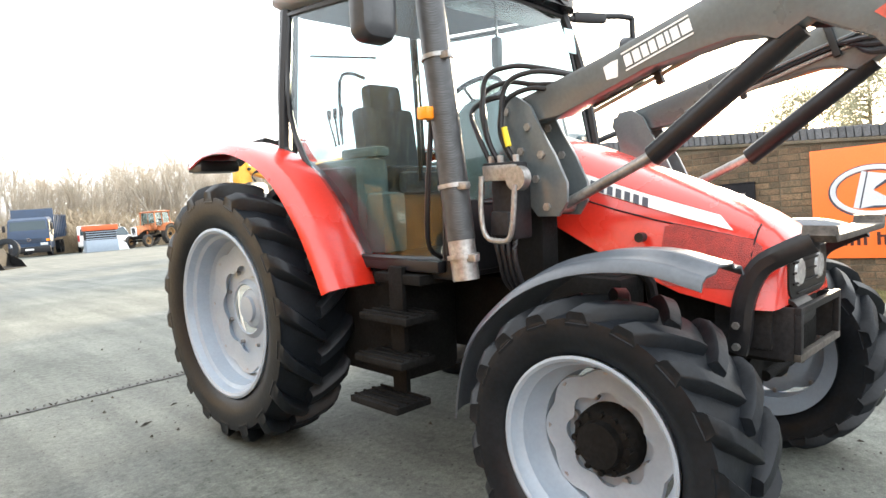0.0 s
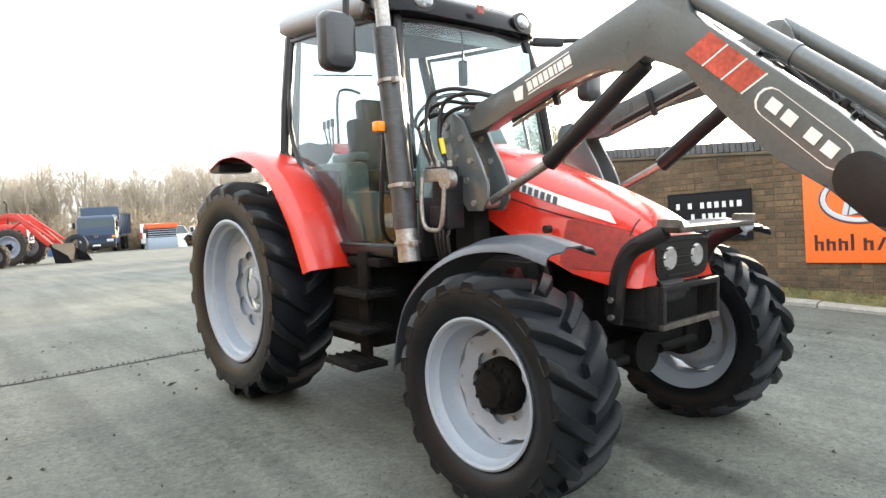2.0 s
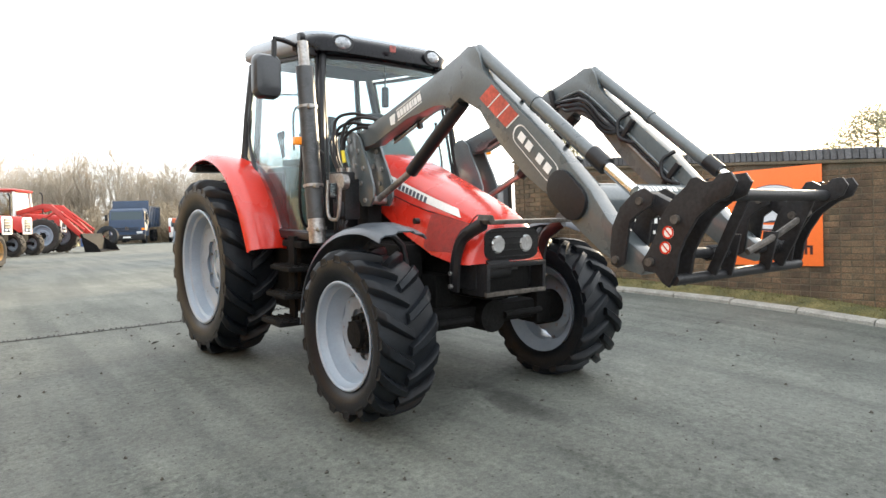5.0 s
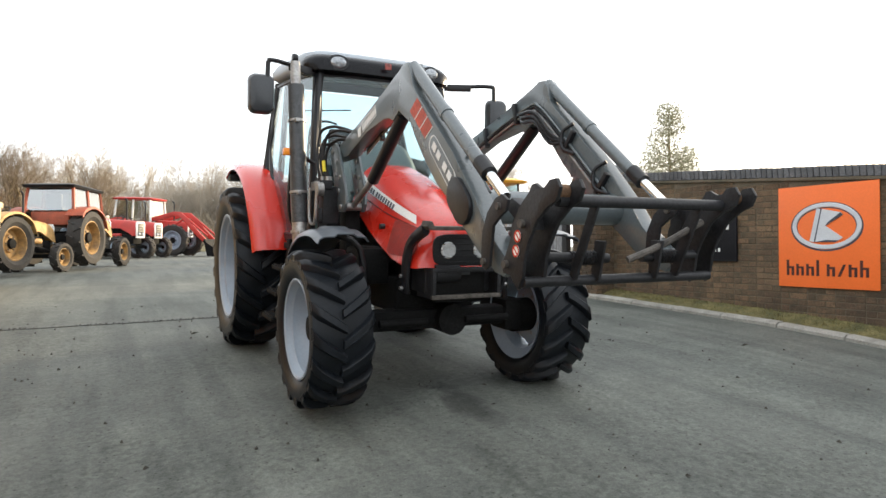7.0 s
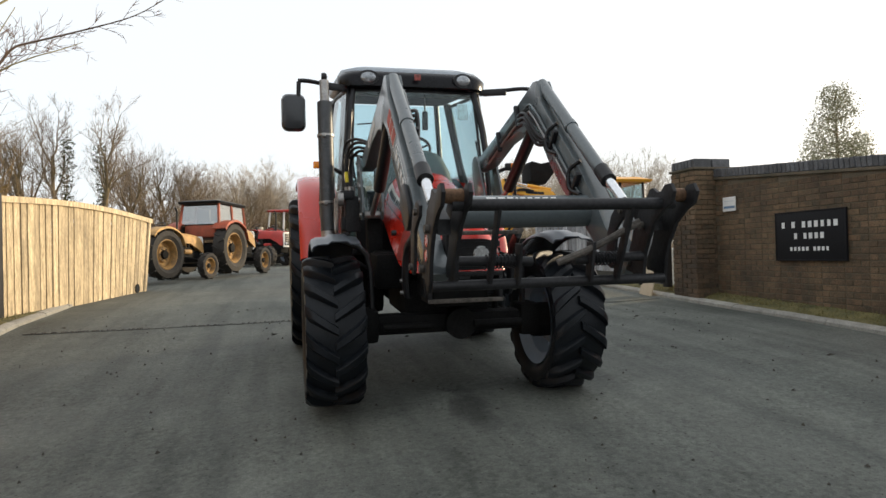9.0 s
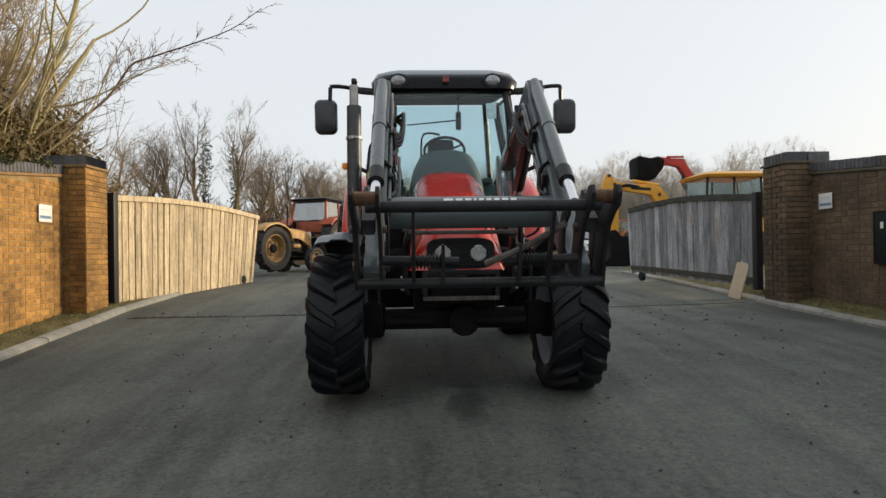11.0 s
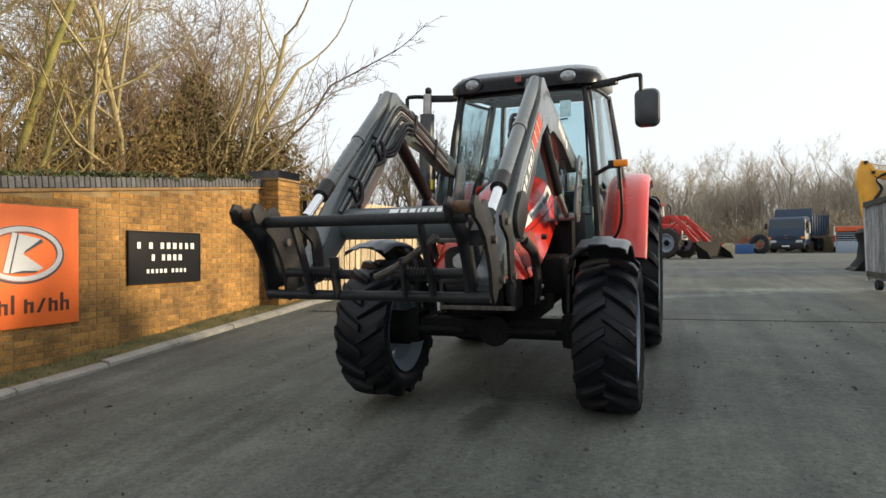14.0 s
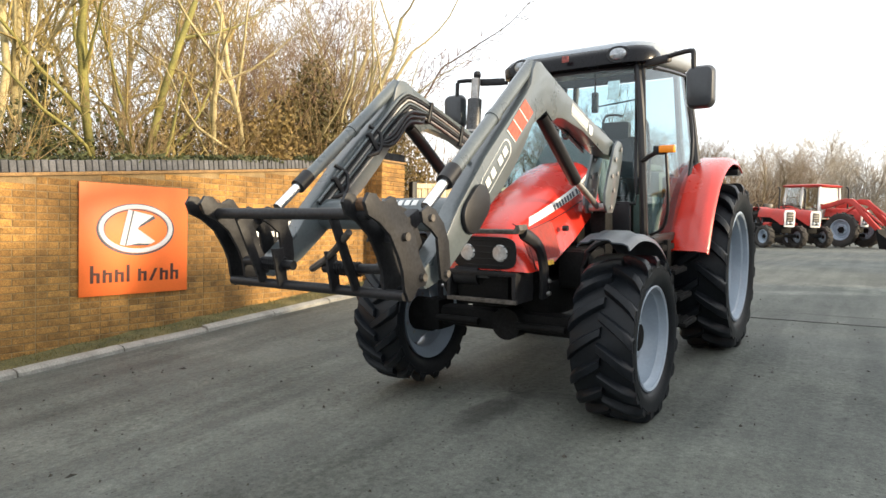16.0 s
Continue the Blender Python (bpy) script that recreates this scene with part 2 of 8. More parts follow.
    for node in (st, pr, sp, dd, wr_, cr, oil, cc, *extra):
        mx = n.new("ShaderNodeMix")
        mx.data_type, mx.blend_type = "RGBA", "MULTIPLY"
        mx.inputs[0].default_value = 1.0
        l.new(src, mx.inputs[6])
        l.new(node.outputs["Color"], mx.inputs[7])
        src = mx.outputs[2]
    l.new(src, b.inputs["Base Color"])
    return m


ASPHALT = asphalt()
JOINT = mat("joint_tar", (0.045, 0.045, 0.043), 0.8, var=0.3, scale=4)
KERB = mat("kerb_concrete", (0.28, 0.27, 0.24), 0.85, var=0.25, scale=5, bump=0.3, rnd=0.12)
GRASS = mat("verge_turf", (0.125, 0.105, 0.04), 0.95, var=0.5, scale=4, bump=0.8, fine=45, col2=(0.045, 0.055, 0.018))
BLADE = mat("grass_blade", (0.155, 0.135, 0.048), 0.8, var=0.4, scale=3, bump=0)
# right wall and pier: browner brick and mortar, their shade put into the colour
SHADEBRICK = mat("damp_brick", (0.136, 0.085, 0.050), 0.9, var=0.4, scale=6, bump=0.5, fine=70, rnd=0.18, col2=(0.08, 0.064, 0.038), stain=0.5)
SHADEMORTAR = mat("damp_mortar", (0.115, 0.09, 0.062), 0.95, var=0.3, scale=3, bump=0.4, col2=(0.07, 0.065, 0.042))
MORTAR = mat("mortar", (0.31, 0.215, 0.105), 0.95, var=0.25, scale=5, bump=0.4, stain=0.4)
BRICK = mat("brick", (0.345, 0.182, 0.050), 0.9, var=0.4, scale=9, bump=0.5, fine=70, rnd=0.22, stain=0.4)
BLUEBRICK = mat("blue_brick", (0.10, 0.10, 0.105), 0.75, var=0.3, scale=9, bump=0.4, rnd=0.3)
TILE = mat("creasing_tile", (0.26, 0.155, 0.065), 0.9, var=0.3, scale=7, bump=0.3)
ORANGE = mat("orange_panel", (0.85, 0.16, 0.025), 0.5, var=0.05, scale=2, bump=0.02)
SIGNBLACK = mat("sign_black", (0.010, 0.010, 0.012), 0.55, var=0.2, scale=3, bump=0.05, spec=0.15)
WHITE = mat("white_paint", (0.75, 0.75, 0.73), 0.5, var=0.08, scale=5, bump=0.02)
SILVER = mat("silver_print", (0.56, 0.58, 0.61), 0.35, var=0.10, scale=3, bump=0.0)
PALEWOOD = mat("pale_board", (0.50, 0.40, 0.26), 0.85, var=0.4, scale=4, bump=0.4, rnd=0.24, fine=22, stretch=(5, 5, 0.6))
GREYWOOD = mat("grey_board", (0.29, 0.295, 0.305), 0.9, var=0.5, scale=4, bump=0.5, rnd=0.42, fine=22, stretch=(5, 5, 0.6))
DARKWOOD = mat("sodden_rail", (0.055, 0.052, 0.042), 0.9, var=0.5, scale=5, bump=0.4, fine=22)
DARKSTEEL = mat("dark_steel", (0.017, 0.017, 0.019), 0.5, var=0.4, scale=6, spec=0.3)
WORNSTEEL = mat("worn_black_steel", (0.085, 0.075, 0.066), 0.6, 0.2, var=0.5, scale=14, bump=0.2, col2=(0.03, 0.026, 0.022))
BARK = mat("bark", (0.20, 0.145, 0.075), 0.9, var=0.4, scale=5, bump=0.5, col2=(0.09, 0.075, 0.04))
# twigs of the far tree line, paled: distance haze is in the colour
HAZETWIG = mat("far_twig", (0.47, 0.41, 0.33), 0.9, var=0.3, scale=0.6, bump=0)
LEAF = mat("evergreen_leaf", (0.062, 0.068, 0.02), 0.6, var=0.5, scale=2.5, bump=0, col2=(0.025, 0.035, 0.012))
OLIVELEAF = mat("olive_leaf", (0.115, 0.088, 0.026), 0.7, var=0.5, scale=2.5, bump=0, col2=(0.05, 0.045, 0.015))
DRYLEAF = mat("dry_leaf", (0.22, 0.15, 0.05), 0.8, var=0.4, scale=3, bump=0)
RED = mat("red_paint", (0.54, 0.024, 0.012), 0.26, var=0.06, scale=3, bump=0.02, coat=0.5)
REDDULL = mat("old_red_paint", (0.45, 0.035, 0.025), 0.5, var=0.2, scale=3, bump=0.05)
ORANGEDULL = mat("old_orange_paint", (0.42, 0.115, 0.032), 0.6, var=0.4, scale=4, bump=0.05, col2=(0.20, 0.09, 0.04))
YELLOW = mat("machine_yellow", (0.75, 0.36, 0.03), 0.45, var=0.15, scale=3, bump=0.03)
RUBBER = mat("tyre_rubber", (0.0075, 0.0095, 0.0125), 0.42, var=0.3, scale=7, bump=0.1, spec=0.24)
OLDRUBBER = mat("dusty_rubber", (0.038, 0.034, 0.03), 0.85, var=0.4, scale=6, bump=0.15)
RIM = mat("silver_rim", (0.28, 0.335, 0.40), 0.34, 0.0, var=0.05, scale=8, bump=0.02)
RUSTRIM = mat("tan_rim", (0.30, 0.18, 0.08), 0.7, var=0.3, scale=6)
LOADER = mat("loader_grey", (0.083, 0.099, 0.106), 0.30, var=0.12, scale=5, bump=0.04, spec=0.6, coat=0.4)
BLACK = mat("black_plastic", (0.012, 0.012, 0.014), 0.4, var=0.2, scale=8, bump=0.05, spec=0.35)
GREYPL = mat("grey_fender", (0.062, 0.072, 0.086), 0.34, var=0.15, scale=5, bump=0.03)
CHASSIS = mat("greasy_chassis", (0.008, 0.008, 0.008), 0.7, var=0.5, scale=7, bump=0.3, spec=0.12)
CHROME = mat("chrome_rod", (0.75, 0.76, 0.78), 0.18, 1.0, var=0.05, scale=8, bump=0)
STEEL = mat("worn_steel", (0.35, 0.34, 0.33), 0.45, 0.8, var=0.25, scale=9, bump=0.1)
ROOFGREY = mat("cab_roof_grey", (0.27, 0.30, 0.335), 0.45, var=0.08, scale=4, bump=0.02)
MAROON = mat("maroon_print", (0.055, 0.012, 0.009), 0.5, var=0.2, scale=30, bump=0.0)
WORDGREY = mat("slate_print", (0.05, 0.055, 0.075), 0.5, var=0.15, scale=30, bump=0.0)
STRIPERED = mat("faded_red_stripe", (0.46, 0.075, 0.045), 0.6, var=0.3, scale=14, bump=0.02)
MIRRORGREY = mat("mirror_plastic", (0.035, 0.038, 0.043), 0.32, var=0.1, scale=6, bump=0.02)
AMBER = plain("amber_lens", (0.9, 0.28, 0.02), 0.25)
GLOSSBLACK = mat("gloss_black", (0.006, 0.006, 0.008), 0.24, var=0.2, scale=8, bump=0.02, spec=0.2)
ROOFLENS = mat("roof_lamp_lens", (0.34, 0.36, 0.38), 0.16, 0.5, var=0.35, scale=40, bump=0.2)
LENS = mat("lamp_lens", (0.62, 0.64, 0.66), 0.2, 0.3, var=0.15, scale=30, bump=0.1)
GLASS = glass("cab_glass")
DARKGLASS = plain("vehicle_glass", (0.03, 0.05, 0.06), 0.06)
SEATCLOTH = mat("seat_cloth", (0.05, 0.055, 0.06), 0.9, var=0.3, scale=10)
TRIM = mat("cab_trim", (0.08, 0.112, 0.105), 0.7, var=0.2, scale=6)
BLUE = mat("lorry_blue", (0.022, 0.045, 0.09), 0.35, var=0.15, scale=2)
CARD = mat("cardboard", (0.52, 0.42, 0.30), 0.9, var=0.1, scale=4, bump=0.1)


# ---- building helpers ----
def part(name, bm, material, parent, label="", smooth=True, angle=35):
    me = bpy.data.meshes.new(name)
    bm.to_mesh(me)
    bm.free()
    for m in material if isinstance(material, (list, tuple)) else [material]:
        me.materials.append(m)
    if smooth:
        me.shade_smooth()
        me.set_sharp_from_angle(angle=radians(angle))
    ob = new(name, me)
    ob.parent = parent
    if label:
        ob["label"] = label
    return ob


def thing(name, label, category, group="", m=None, kind=""):
    ob = new(name)
    ob.empty_display_size = 0.1
    if m is not None:
        ob.matrix_world = m
    return tagged(ob, label, category, group, kind)


def bm_new():
    return bmesh.new()


def faces(bm, verts, polys, mi=0):
    vs = [bm.verts.new(v) for v in verts]
    for p in polys:
        try:
            bm.faces.new([vs[i] for i in p]).material_index = mi
        except ValueError:
            pass
    return vs


def box(bm, c, s, bevel=0.0, m=None, mi=0):
    hx, hy, hz = s[0] / 2, s[1] / 2, s[2] / 2
    t = bmesh.new()
    vs = [Vector((x * hx, y * hy, z * hz)) for x in (-1, 1) for y in (-1, 1) for z in (-1, 1)]
    faces(t, vs, [(0, 1, 3, 2), (4, 6, 7, 5), (0, 4, 5, 1), (2, 3, 7, 6), (0, 2, 6, 4), (1, 5, 7, 3)], mi)
    if bevel:
        bmesh.ops.bevel(t, geom=t.edges[:], offset=min(bevel, 0.45 * min(s)), segments=2, profile=0.6, affect="EDGES")
    mm = Matrix.Translation(c) @ (m or Matrix())
    bmesh.ops.transform(t, matrix=mm, verts=t.verts)
    join(bm, t)


def join(bm, t):
    me = bpy.data.meshes.new("tmp")
    t.to_mesh(me)
    t.free()
    bm.from_mesh(me)
    bpy.data.meshes.remove(me)


def prism(bm, pts, x0, x1, bevel=0.0, axis="x", mi=0):
    """A flat outline (y, z) given thickness from x0 to x1; axis y: outline is (x, z)."""
    t = bmesh.new()
    put = (lambda a, b, x: (x, a, b)) if axis == "x" else ((lambda a, b, x: (a, x, b)) if axis == "y" else (lambda a, b, x: (a, b, x)))
    n = len(pts)
    va = [t.verts.new(put(a, b, x0)) for a, b in pts]
    vb = [t.verts.new(put(a, b, x1)) for a, b in pts]
    t.faces.new(va).material_index = mi
    t.faces.new(vb[::-1]).material_index = mi
    for i in range(n):
        t.faces.new([va[i], vb[i], vb[(i + 1) % n], va[(i + 1) % n]]).material_index = mi
    bmesh.ops.recalc_face_normals(t, faces=t.faces)
    if bevel:
        rim = [e for e in t.edges if len(e.link_faces) == 2 and any(len(f.verts) == n and n != 4 or f in t.faces[:2] for f in e.link_faces)]
        bmesh.ops.bevel(t, geom=rim, offset=bevel, segments=2, profile=0.6, affect="EDGES")
    join(bm, t)


def rod(bm, p, q, r, r2=None, seg=14, caps=True, mi=0):
    p, q = Vector(p), Vector(q)
    r2 = r if r2 is None else r2
    turn = (q - p).to_track_quat("Z", "Y").to_matrix()
    a = [bm.verts.new(p + turn @ Vector((r * math.cos(6.28319 * i / seg), r * math.sin(6.28319 * i / seg), 0))) for i in range(seg)]
    b = [bm.verts.new(q + turn @ Vector((r2 * math.cos(6.28319 * i / seg), r2 * math.sin(6.28319 * i / seg), 0))) for i in range(seg)]
    for i in range(seg):
        bm.faces.new([a[i], a[(i + 1) % seg], b[(i + 1) % seg], b[i]]).material_index = mi
    if caps:
        bm.faces.new(a[::-1]).material_index = mi
        bm.faces.new(b).material_index = mi


def smooth_path(pts, steps=5):
    """Catmull-Rom through the points."""
    P = [Vector(p) for p in pts]
    P = [2 * P[0] - P[1]] + P + [2 * P[-1] - P[-2]]
    out = []
    for i in range(1, len(P) - 2):
        for k in range(steps):
            t = k / steps
            a, b, c, d = P[i - 1], P[i], P[i + 1], P[i + 2]
            out.append(0.5 * (2 * b + (c - a) * t + (2 * a - 5 * b + 4 * c - d) * t * t + (3 * b - a - 3 * c + d) * t ** 3))
    return out + [P[-2]]


def tube(bm, pts, r, seg=8, soft=0, mi=0):
    pts = smooth_path(pts, soft) if soft else [Vector(p) for p in pts]
    rr = r if isinstance(r, (list, tuple)) else [r] * len(pts)
    rings, up = [], Vector((0.31, 0.17, 0.93))
    for i, p in enumerate(pts):
        d = (pts[min(i + 1, len(pts) - 1)] - pts[max(i - 1, 0)]).normalized()
        u = d.cross(up)
        u = u.normalized() if u.length > 0.05 else d.cross(Vector((1, 0, 0))).normalized()
        v = d.cross(u)
        rings.append([bm.verts.new(p + rr[i] * (math.cos(6.28319 * k / seg) * u + math.sin(6.28319 * k / seg) * v)) for k in range(seg)])
    for a, b in zip(rings, rings[1:]):
        for k in range(seg):
            bm.faces.new([a[k], a[(k + 1) % seg], b[(k + 1) % seg], b[k]]).material_index = mi
    bm.faces.new(rings[0][::-1]).material_index = mi
    bm.faces.new(rings[-1]).material_index = mi


def lathe(bm, prof, seg=40, closed=False, mi=0, m=None, caps=True):
    """Profile of (x, radius) turned round the x axis."""
    rings = []
    for x, r in prof:
        rings.append([bm.verts.new((m or Matrix()) @ Vector((x, r * math.cos(6.28319 * i / seg), r * math.sin(6.28319 * i / seg)))) for i in range(seg)])
    for a, b in list(zip(rings, rings[1:])) + ([(rings[-1], rings[0])] if closed else []):
        for i in range(seg):
            bm.faces.new([a[i], a[(i + 1) % seg], b[(i + 1) % seg], b[i]]).material_index = mi
    if caps and not closed:
        for rg in (rings[0], rings[-1]):
            bm.faces.new(rg).material_index = mi
    bmesh.ops.recalc_face_normals(bm, faces=bm.faces)


def loft(bm, rings, closed_ends=True, mi=0):
    vr = [[bm.verts.new(p) for p in r] for r in rings]
    n = len(vr[0])
    for a, b in zip(vr, vr[1:]):
        for i in range(n):
            bm.faces.new([a[i], a[(i + 1) % n], b[(i + 1) % n], b[i]]).material_index = mi
    if closed_ends:
        bm.faces.new(vr[0][::-1]).material_index = mi
        bm.faces.new(vr[-1]).material_index = mi
    bmesh.ops.recalc_face_normals(bm, faces=bm.faces)


def sheet(bm, rows, thick=0.0, mi=0):
    """A skin over rows of points, given thickness along its normals."""
    t = bmesh.new()
    vr = [[t.verts.new(p) for p in r] for r in rows]
    for a, b in zip(vr, vr[1:]):
        for i in range(len(a) - 1):
            t.faces.new([a[i], a[i + 1], b[i + 1], b[i]]).material_index = mi
    bmesh.ops.recalc_face_normals(t, faces=t.faces)
    if thick:
        bmesh.ops.solidify(t, geom=t.faces[:], thickness=thick)
    join(bm, t)


# ---- the ground: rises gently from the street into the yard ----
RISE = [(-1600, -0.9), (-30, -0.8), (-6, -0.46), (-3, -0.30), (-1.2, -0.14), (0.0, -0.03), (0.9, 0.03), (2.6, 0.10), (4.2, 0.16), (8.0, 0.33), (12.0, 0.47), (20.0, 0.62), (33.0, 0.74), (45.0, 0.84), (60.0, 0.92), (1600, 0.98)]


def gz(x, y):
    for (a, za), (b_, zb) in zip(RISE, RISE[1:]):
        if y <= b_:
            f = (y - a) / (b_ - a)
            return za + (zb - za) * f + 0.33 * math.tanh(min(x, 0.0) / 6) * min(1.0, max(0.0, (5.0 - y) / 4.5))
    return 0.98


def axis_steps(near, far, step, grow):
    out, v, s = [], 0.0, step
    while v < far:
        out.append(v)
        if v >= near:
            s *= grow
        v += s
    return [-v for v in out[:0:-1]] + out


bm = bm_new()
gx, gy = axis_steps(9, 1500, 0.5, 1.25), axis_steps(14, 1500, 0.5, 1.22)
gv = [[bm.verts.new((x, y, gz(x, y) + (0.006 * noise.noise((x * 0.5, y * 0.5, 0)) if abs(x) < 12 and abs(y) < 20 else 0))) for x in gx] for y in gy]
for a, b in zip(gv, gv[1:]):
    for i in range(len(a) - 1):
        bm.faces.new([a[i], a[i + 1], b[i + 1], b[i]])
tagged(part("ground", bm, ASPHALT, None), "worn grey asphalt yard and drive rising from the street", "ground", kind="structure")

def joint_y(x):
    return 4.27 + 0.03 * x + 0.012 * x * x


bm = bm_new()
rows = []
for i in range(60):
    x = -4.3 + 9.0 * i / 59
    y = joint_y(x) + 0.02 * noise.noise((x * 1.5, 3, 0))
    w = 0.020 + 0.012 * noise.noise((x * 3, 7, 0))
    rows.append([(x, y - w, gz(x, y) + 0.007), (x, y + w, gz(x, y) + 0.007)])
sheet(bm, rows, 0.003)
joint = part("road_joint", bm, JOINT, None)
tagged(joint, "dark crumbled joint running across the asphalt drive", "road joint", kind="structure")
rng = random.Random(4)
bm = bm_new()
for i in range(95):
    x = -4.2 + 5.0 * i / 94 + rng.uniform(-0.02, 0.02)
    if noise.noise((x * 1.3, 2, 5)) < -0.25:
        continue
    y = joint_y(x) + 0.055 + rng.uniform(-0.01, 0.01)
    box(bm, (x, y, gz(x, y) + 0.006), (0.007, rng.uniform(0.04, 0.07), 0.011), 0.002, Matrix.Rotation(rng.uniform(-0.5, 0.1), 4, "Z"))
part("reinforcing_rung", bm, JOINT, joint, "short dark cracks beside the joint")["kind"] = "stuff"


# ---- kerbs and verges ----
def kerb_line(name, xf, side, y0, y1, step, label):
    k = thing(name, label, "kerb", kind="structure")
    me = None
    n = int((y1 - y0) / step)
    for i in range(n):
        y = y0 + (i + 0.5) * step
        if me is None:
            b = bm_new()
            prism(b, [(0, -0.1), (0, 0.035), (0.035, 0.06), (0.13, 0.065), (0.13, -0.1)], -step / 2 + 0.006, step / 2 - 0.006, 0.006, axis="y")
            ob = part("kerbstone", b, KERB, k)
            me = ob.data
        else:
            ob = new("kerbstone", me)
            ob.parent = k
        slope = math.degrees(math.atan((gz(xf, y + 0.3) - gz(xf, y - 0.3)) / 0.6))
        ob.matrix_local = pose(xf, y, gz(xf, y) + random.uniform(-0.006, 0.006), slope * side, 0, 0 if side > 0 else 180)
    return k


kerb_line("kerb_right", 4.86, 1, -9.5, 11.5, 0.79, "row of low weathered concrete kerbstones below the brick wall")
kerb_line("kerb_left", -4.56, -1, -9.6, 11.5, 1.04, "row of low weathered concrete kerbstones below the sunlit brick wall")


def verge(name, x0, x1, h0, h1, label):
    b = bm_new()
    rows = []
    for j in range(121):
        y = -9.5 + 21 * j / 120
        rows.append([(x0 + (x1 - x0) * i / 8, y, gz(x0, y) + h0 + (h1 - h0) * i / 8 + 0.025 * noise.noise((x0 + i * 0.4, y * 2.5, 1)) * (0 < i < 8)) for i in range(9)])
    sheet(b, rows)
    tagged(part(name, b, GRASS, None), label, "verge", kind="structure")
    rng = random.Random(5)
    b = bm_new()
    for _ in range(5200):
        y, f = rng.uniform(-3.0, 6.0), rng.random() ** 0.8
        x = x0 + (x1 - x0) * f
        z = gz(x0, y) + h0 + (h1 - h0) * f - 0.01
        a, h, w = rng.uniform(0, 6.28), rng.uniform(0.015, 0.06), rng.uniform(0.003, 0.007)
        lx, ly = rng.uniform(-0.03, 0.03), rng.uniform(-0.03, 0.03)
        c, s = math.cos(a) * w, math.sin(a) * w
        faces(b, [(x - c, y - s, z), (x + c, y + s, z), (x + lx, y + ly, z + h)], [(0, 1, 2)])
    tagged(part(name.replace("verge", "verge_grass"), b, BLADE, None, smooth=False), "short winter grass and moss along the foot of the wall", "grass", kind="stuff")


verge("verge_right", 4.98, 5.33, 0.055, 0.15, "narrow mossy grass verge between kerb and brick wall")
verge("verge_left", -4.68, -5.4, 0.055, 0.10, "narrow mossy grass verge between kerb and sunlit brick wall")

# loose grit, clods and bits of twig lying about the drive
rng = random.Random(12)
bm = bm_new()
for i in range(900):
    x, y = rng.uniform(-4.1, 4.1), rng.uniform(-4.2, 6.0)
    if noise.noise((x * 0.7, y * 0.7, 3)) < rng.uniform(-0.4, 0.3):
        continue
    q = rng.choice((0.0025, 0.004, 0.004, 0.006, 0.009))
    long = q * (rng.uniform(3, 7) if rng.random() < 0.12 else rng.uniform(0.9, 1.8))
    turn = Matrix.Translation((x, y, gz(x, y) + 0.3 * q + 0.006)) @ Matrix.Rotation(rng.uniform(0, 6.28), 4, "Z") @ Matrix.Rotation(rng.uniform(-0.3, 0.3), 4, "X")
    faces(bm, [turn @ Vector(p) for p in ((-q, -long, -q), (q, -0.7 * long, -q), (1.1 * q, long, -q), (-0.8 * q, 0.9 * long, -q), (0.1 * q, 0.1 * long, q))], [(0, 1, 4), (1, 2, 4), (2, 3, 4), (3, 0, 4)])
tagged(part("grit", bm, mat("dark_grit", (0.05, 0.045, 0.036), 0.9, var=0.5, scale=3, bump=0), None, smooth=False), "loose dark grit and clods scattered on the asphalt", "grit", kind="stuff")


# ---- brick walls ----
BRICKS_LATER = []


def brick_wall(name, start, heading, length, top0, slope, normal, base0, label):
    """A wall whose face line starts at start; u runs along it; the face looks along +w. Bricks are laid at the end of the file."""
    m = pose(*start, 0, 0, heading)
    w = thing(name, label, "wall", m=m, kind="structure")
    b = bm_new()
    n = 24
    f, bk = 0.0, -0.33 * normal
    top = lambda u: top0 + slope * u
    vs = []
    for i in range(n + 1):
        u = length * i / n
        vs += [(u, f, base0 - 1.0), (u, f, top(u) - 0.16), (u, bk, top(u) - 0.16), (u, bk, base0 - 1.0)]
    polys = [(0, 1, 2, 3), (4 * n + 3, 4 * n + 2, 4 * n + 1, 4 * n)]
    for i in range(n):
        for k in range(4):
            polys.append((4 * i + k, 4 * i + 4 + k, 4 * i + 4 + (k + 1) % 4, 4 * i + (k + 1) % 4))
    faces(b, vs, polys)
    bmesh.ops.recalc_face_normals(b, faces=b.faces)
    part("wall_core", b, MORTAR if normal > 0 else SHADEMORTAR, w, "sandy mortar")
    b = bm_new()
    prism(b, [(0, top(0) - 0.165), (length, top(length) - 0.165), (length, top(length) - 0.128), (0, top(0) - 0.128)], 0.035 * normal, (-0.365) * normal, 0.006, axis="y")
    part("creasing", b, TILE if normal > 0 else SHADEMORTAR, w, "thin projecting tile course")
    BRICKS_LATER.append((w, length, top, normal, base0))
    return w, m


wl, ml = brick_wall("wall_left", (-5.20, 4.5, 0), -90 + 1.15, 14.0, 2.30, -0.10, 1, 0.1, "weathered red and buff brick wall with blue brick-on-edge coping, in low sun")
wr, mr_ = brick_wall("wall_right", (5.30, 4.05, 0), -90, 13.6, 2.19, -0.079, -1, 0.2, "dark red brick wall in shade, with a dark brick coping")


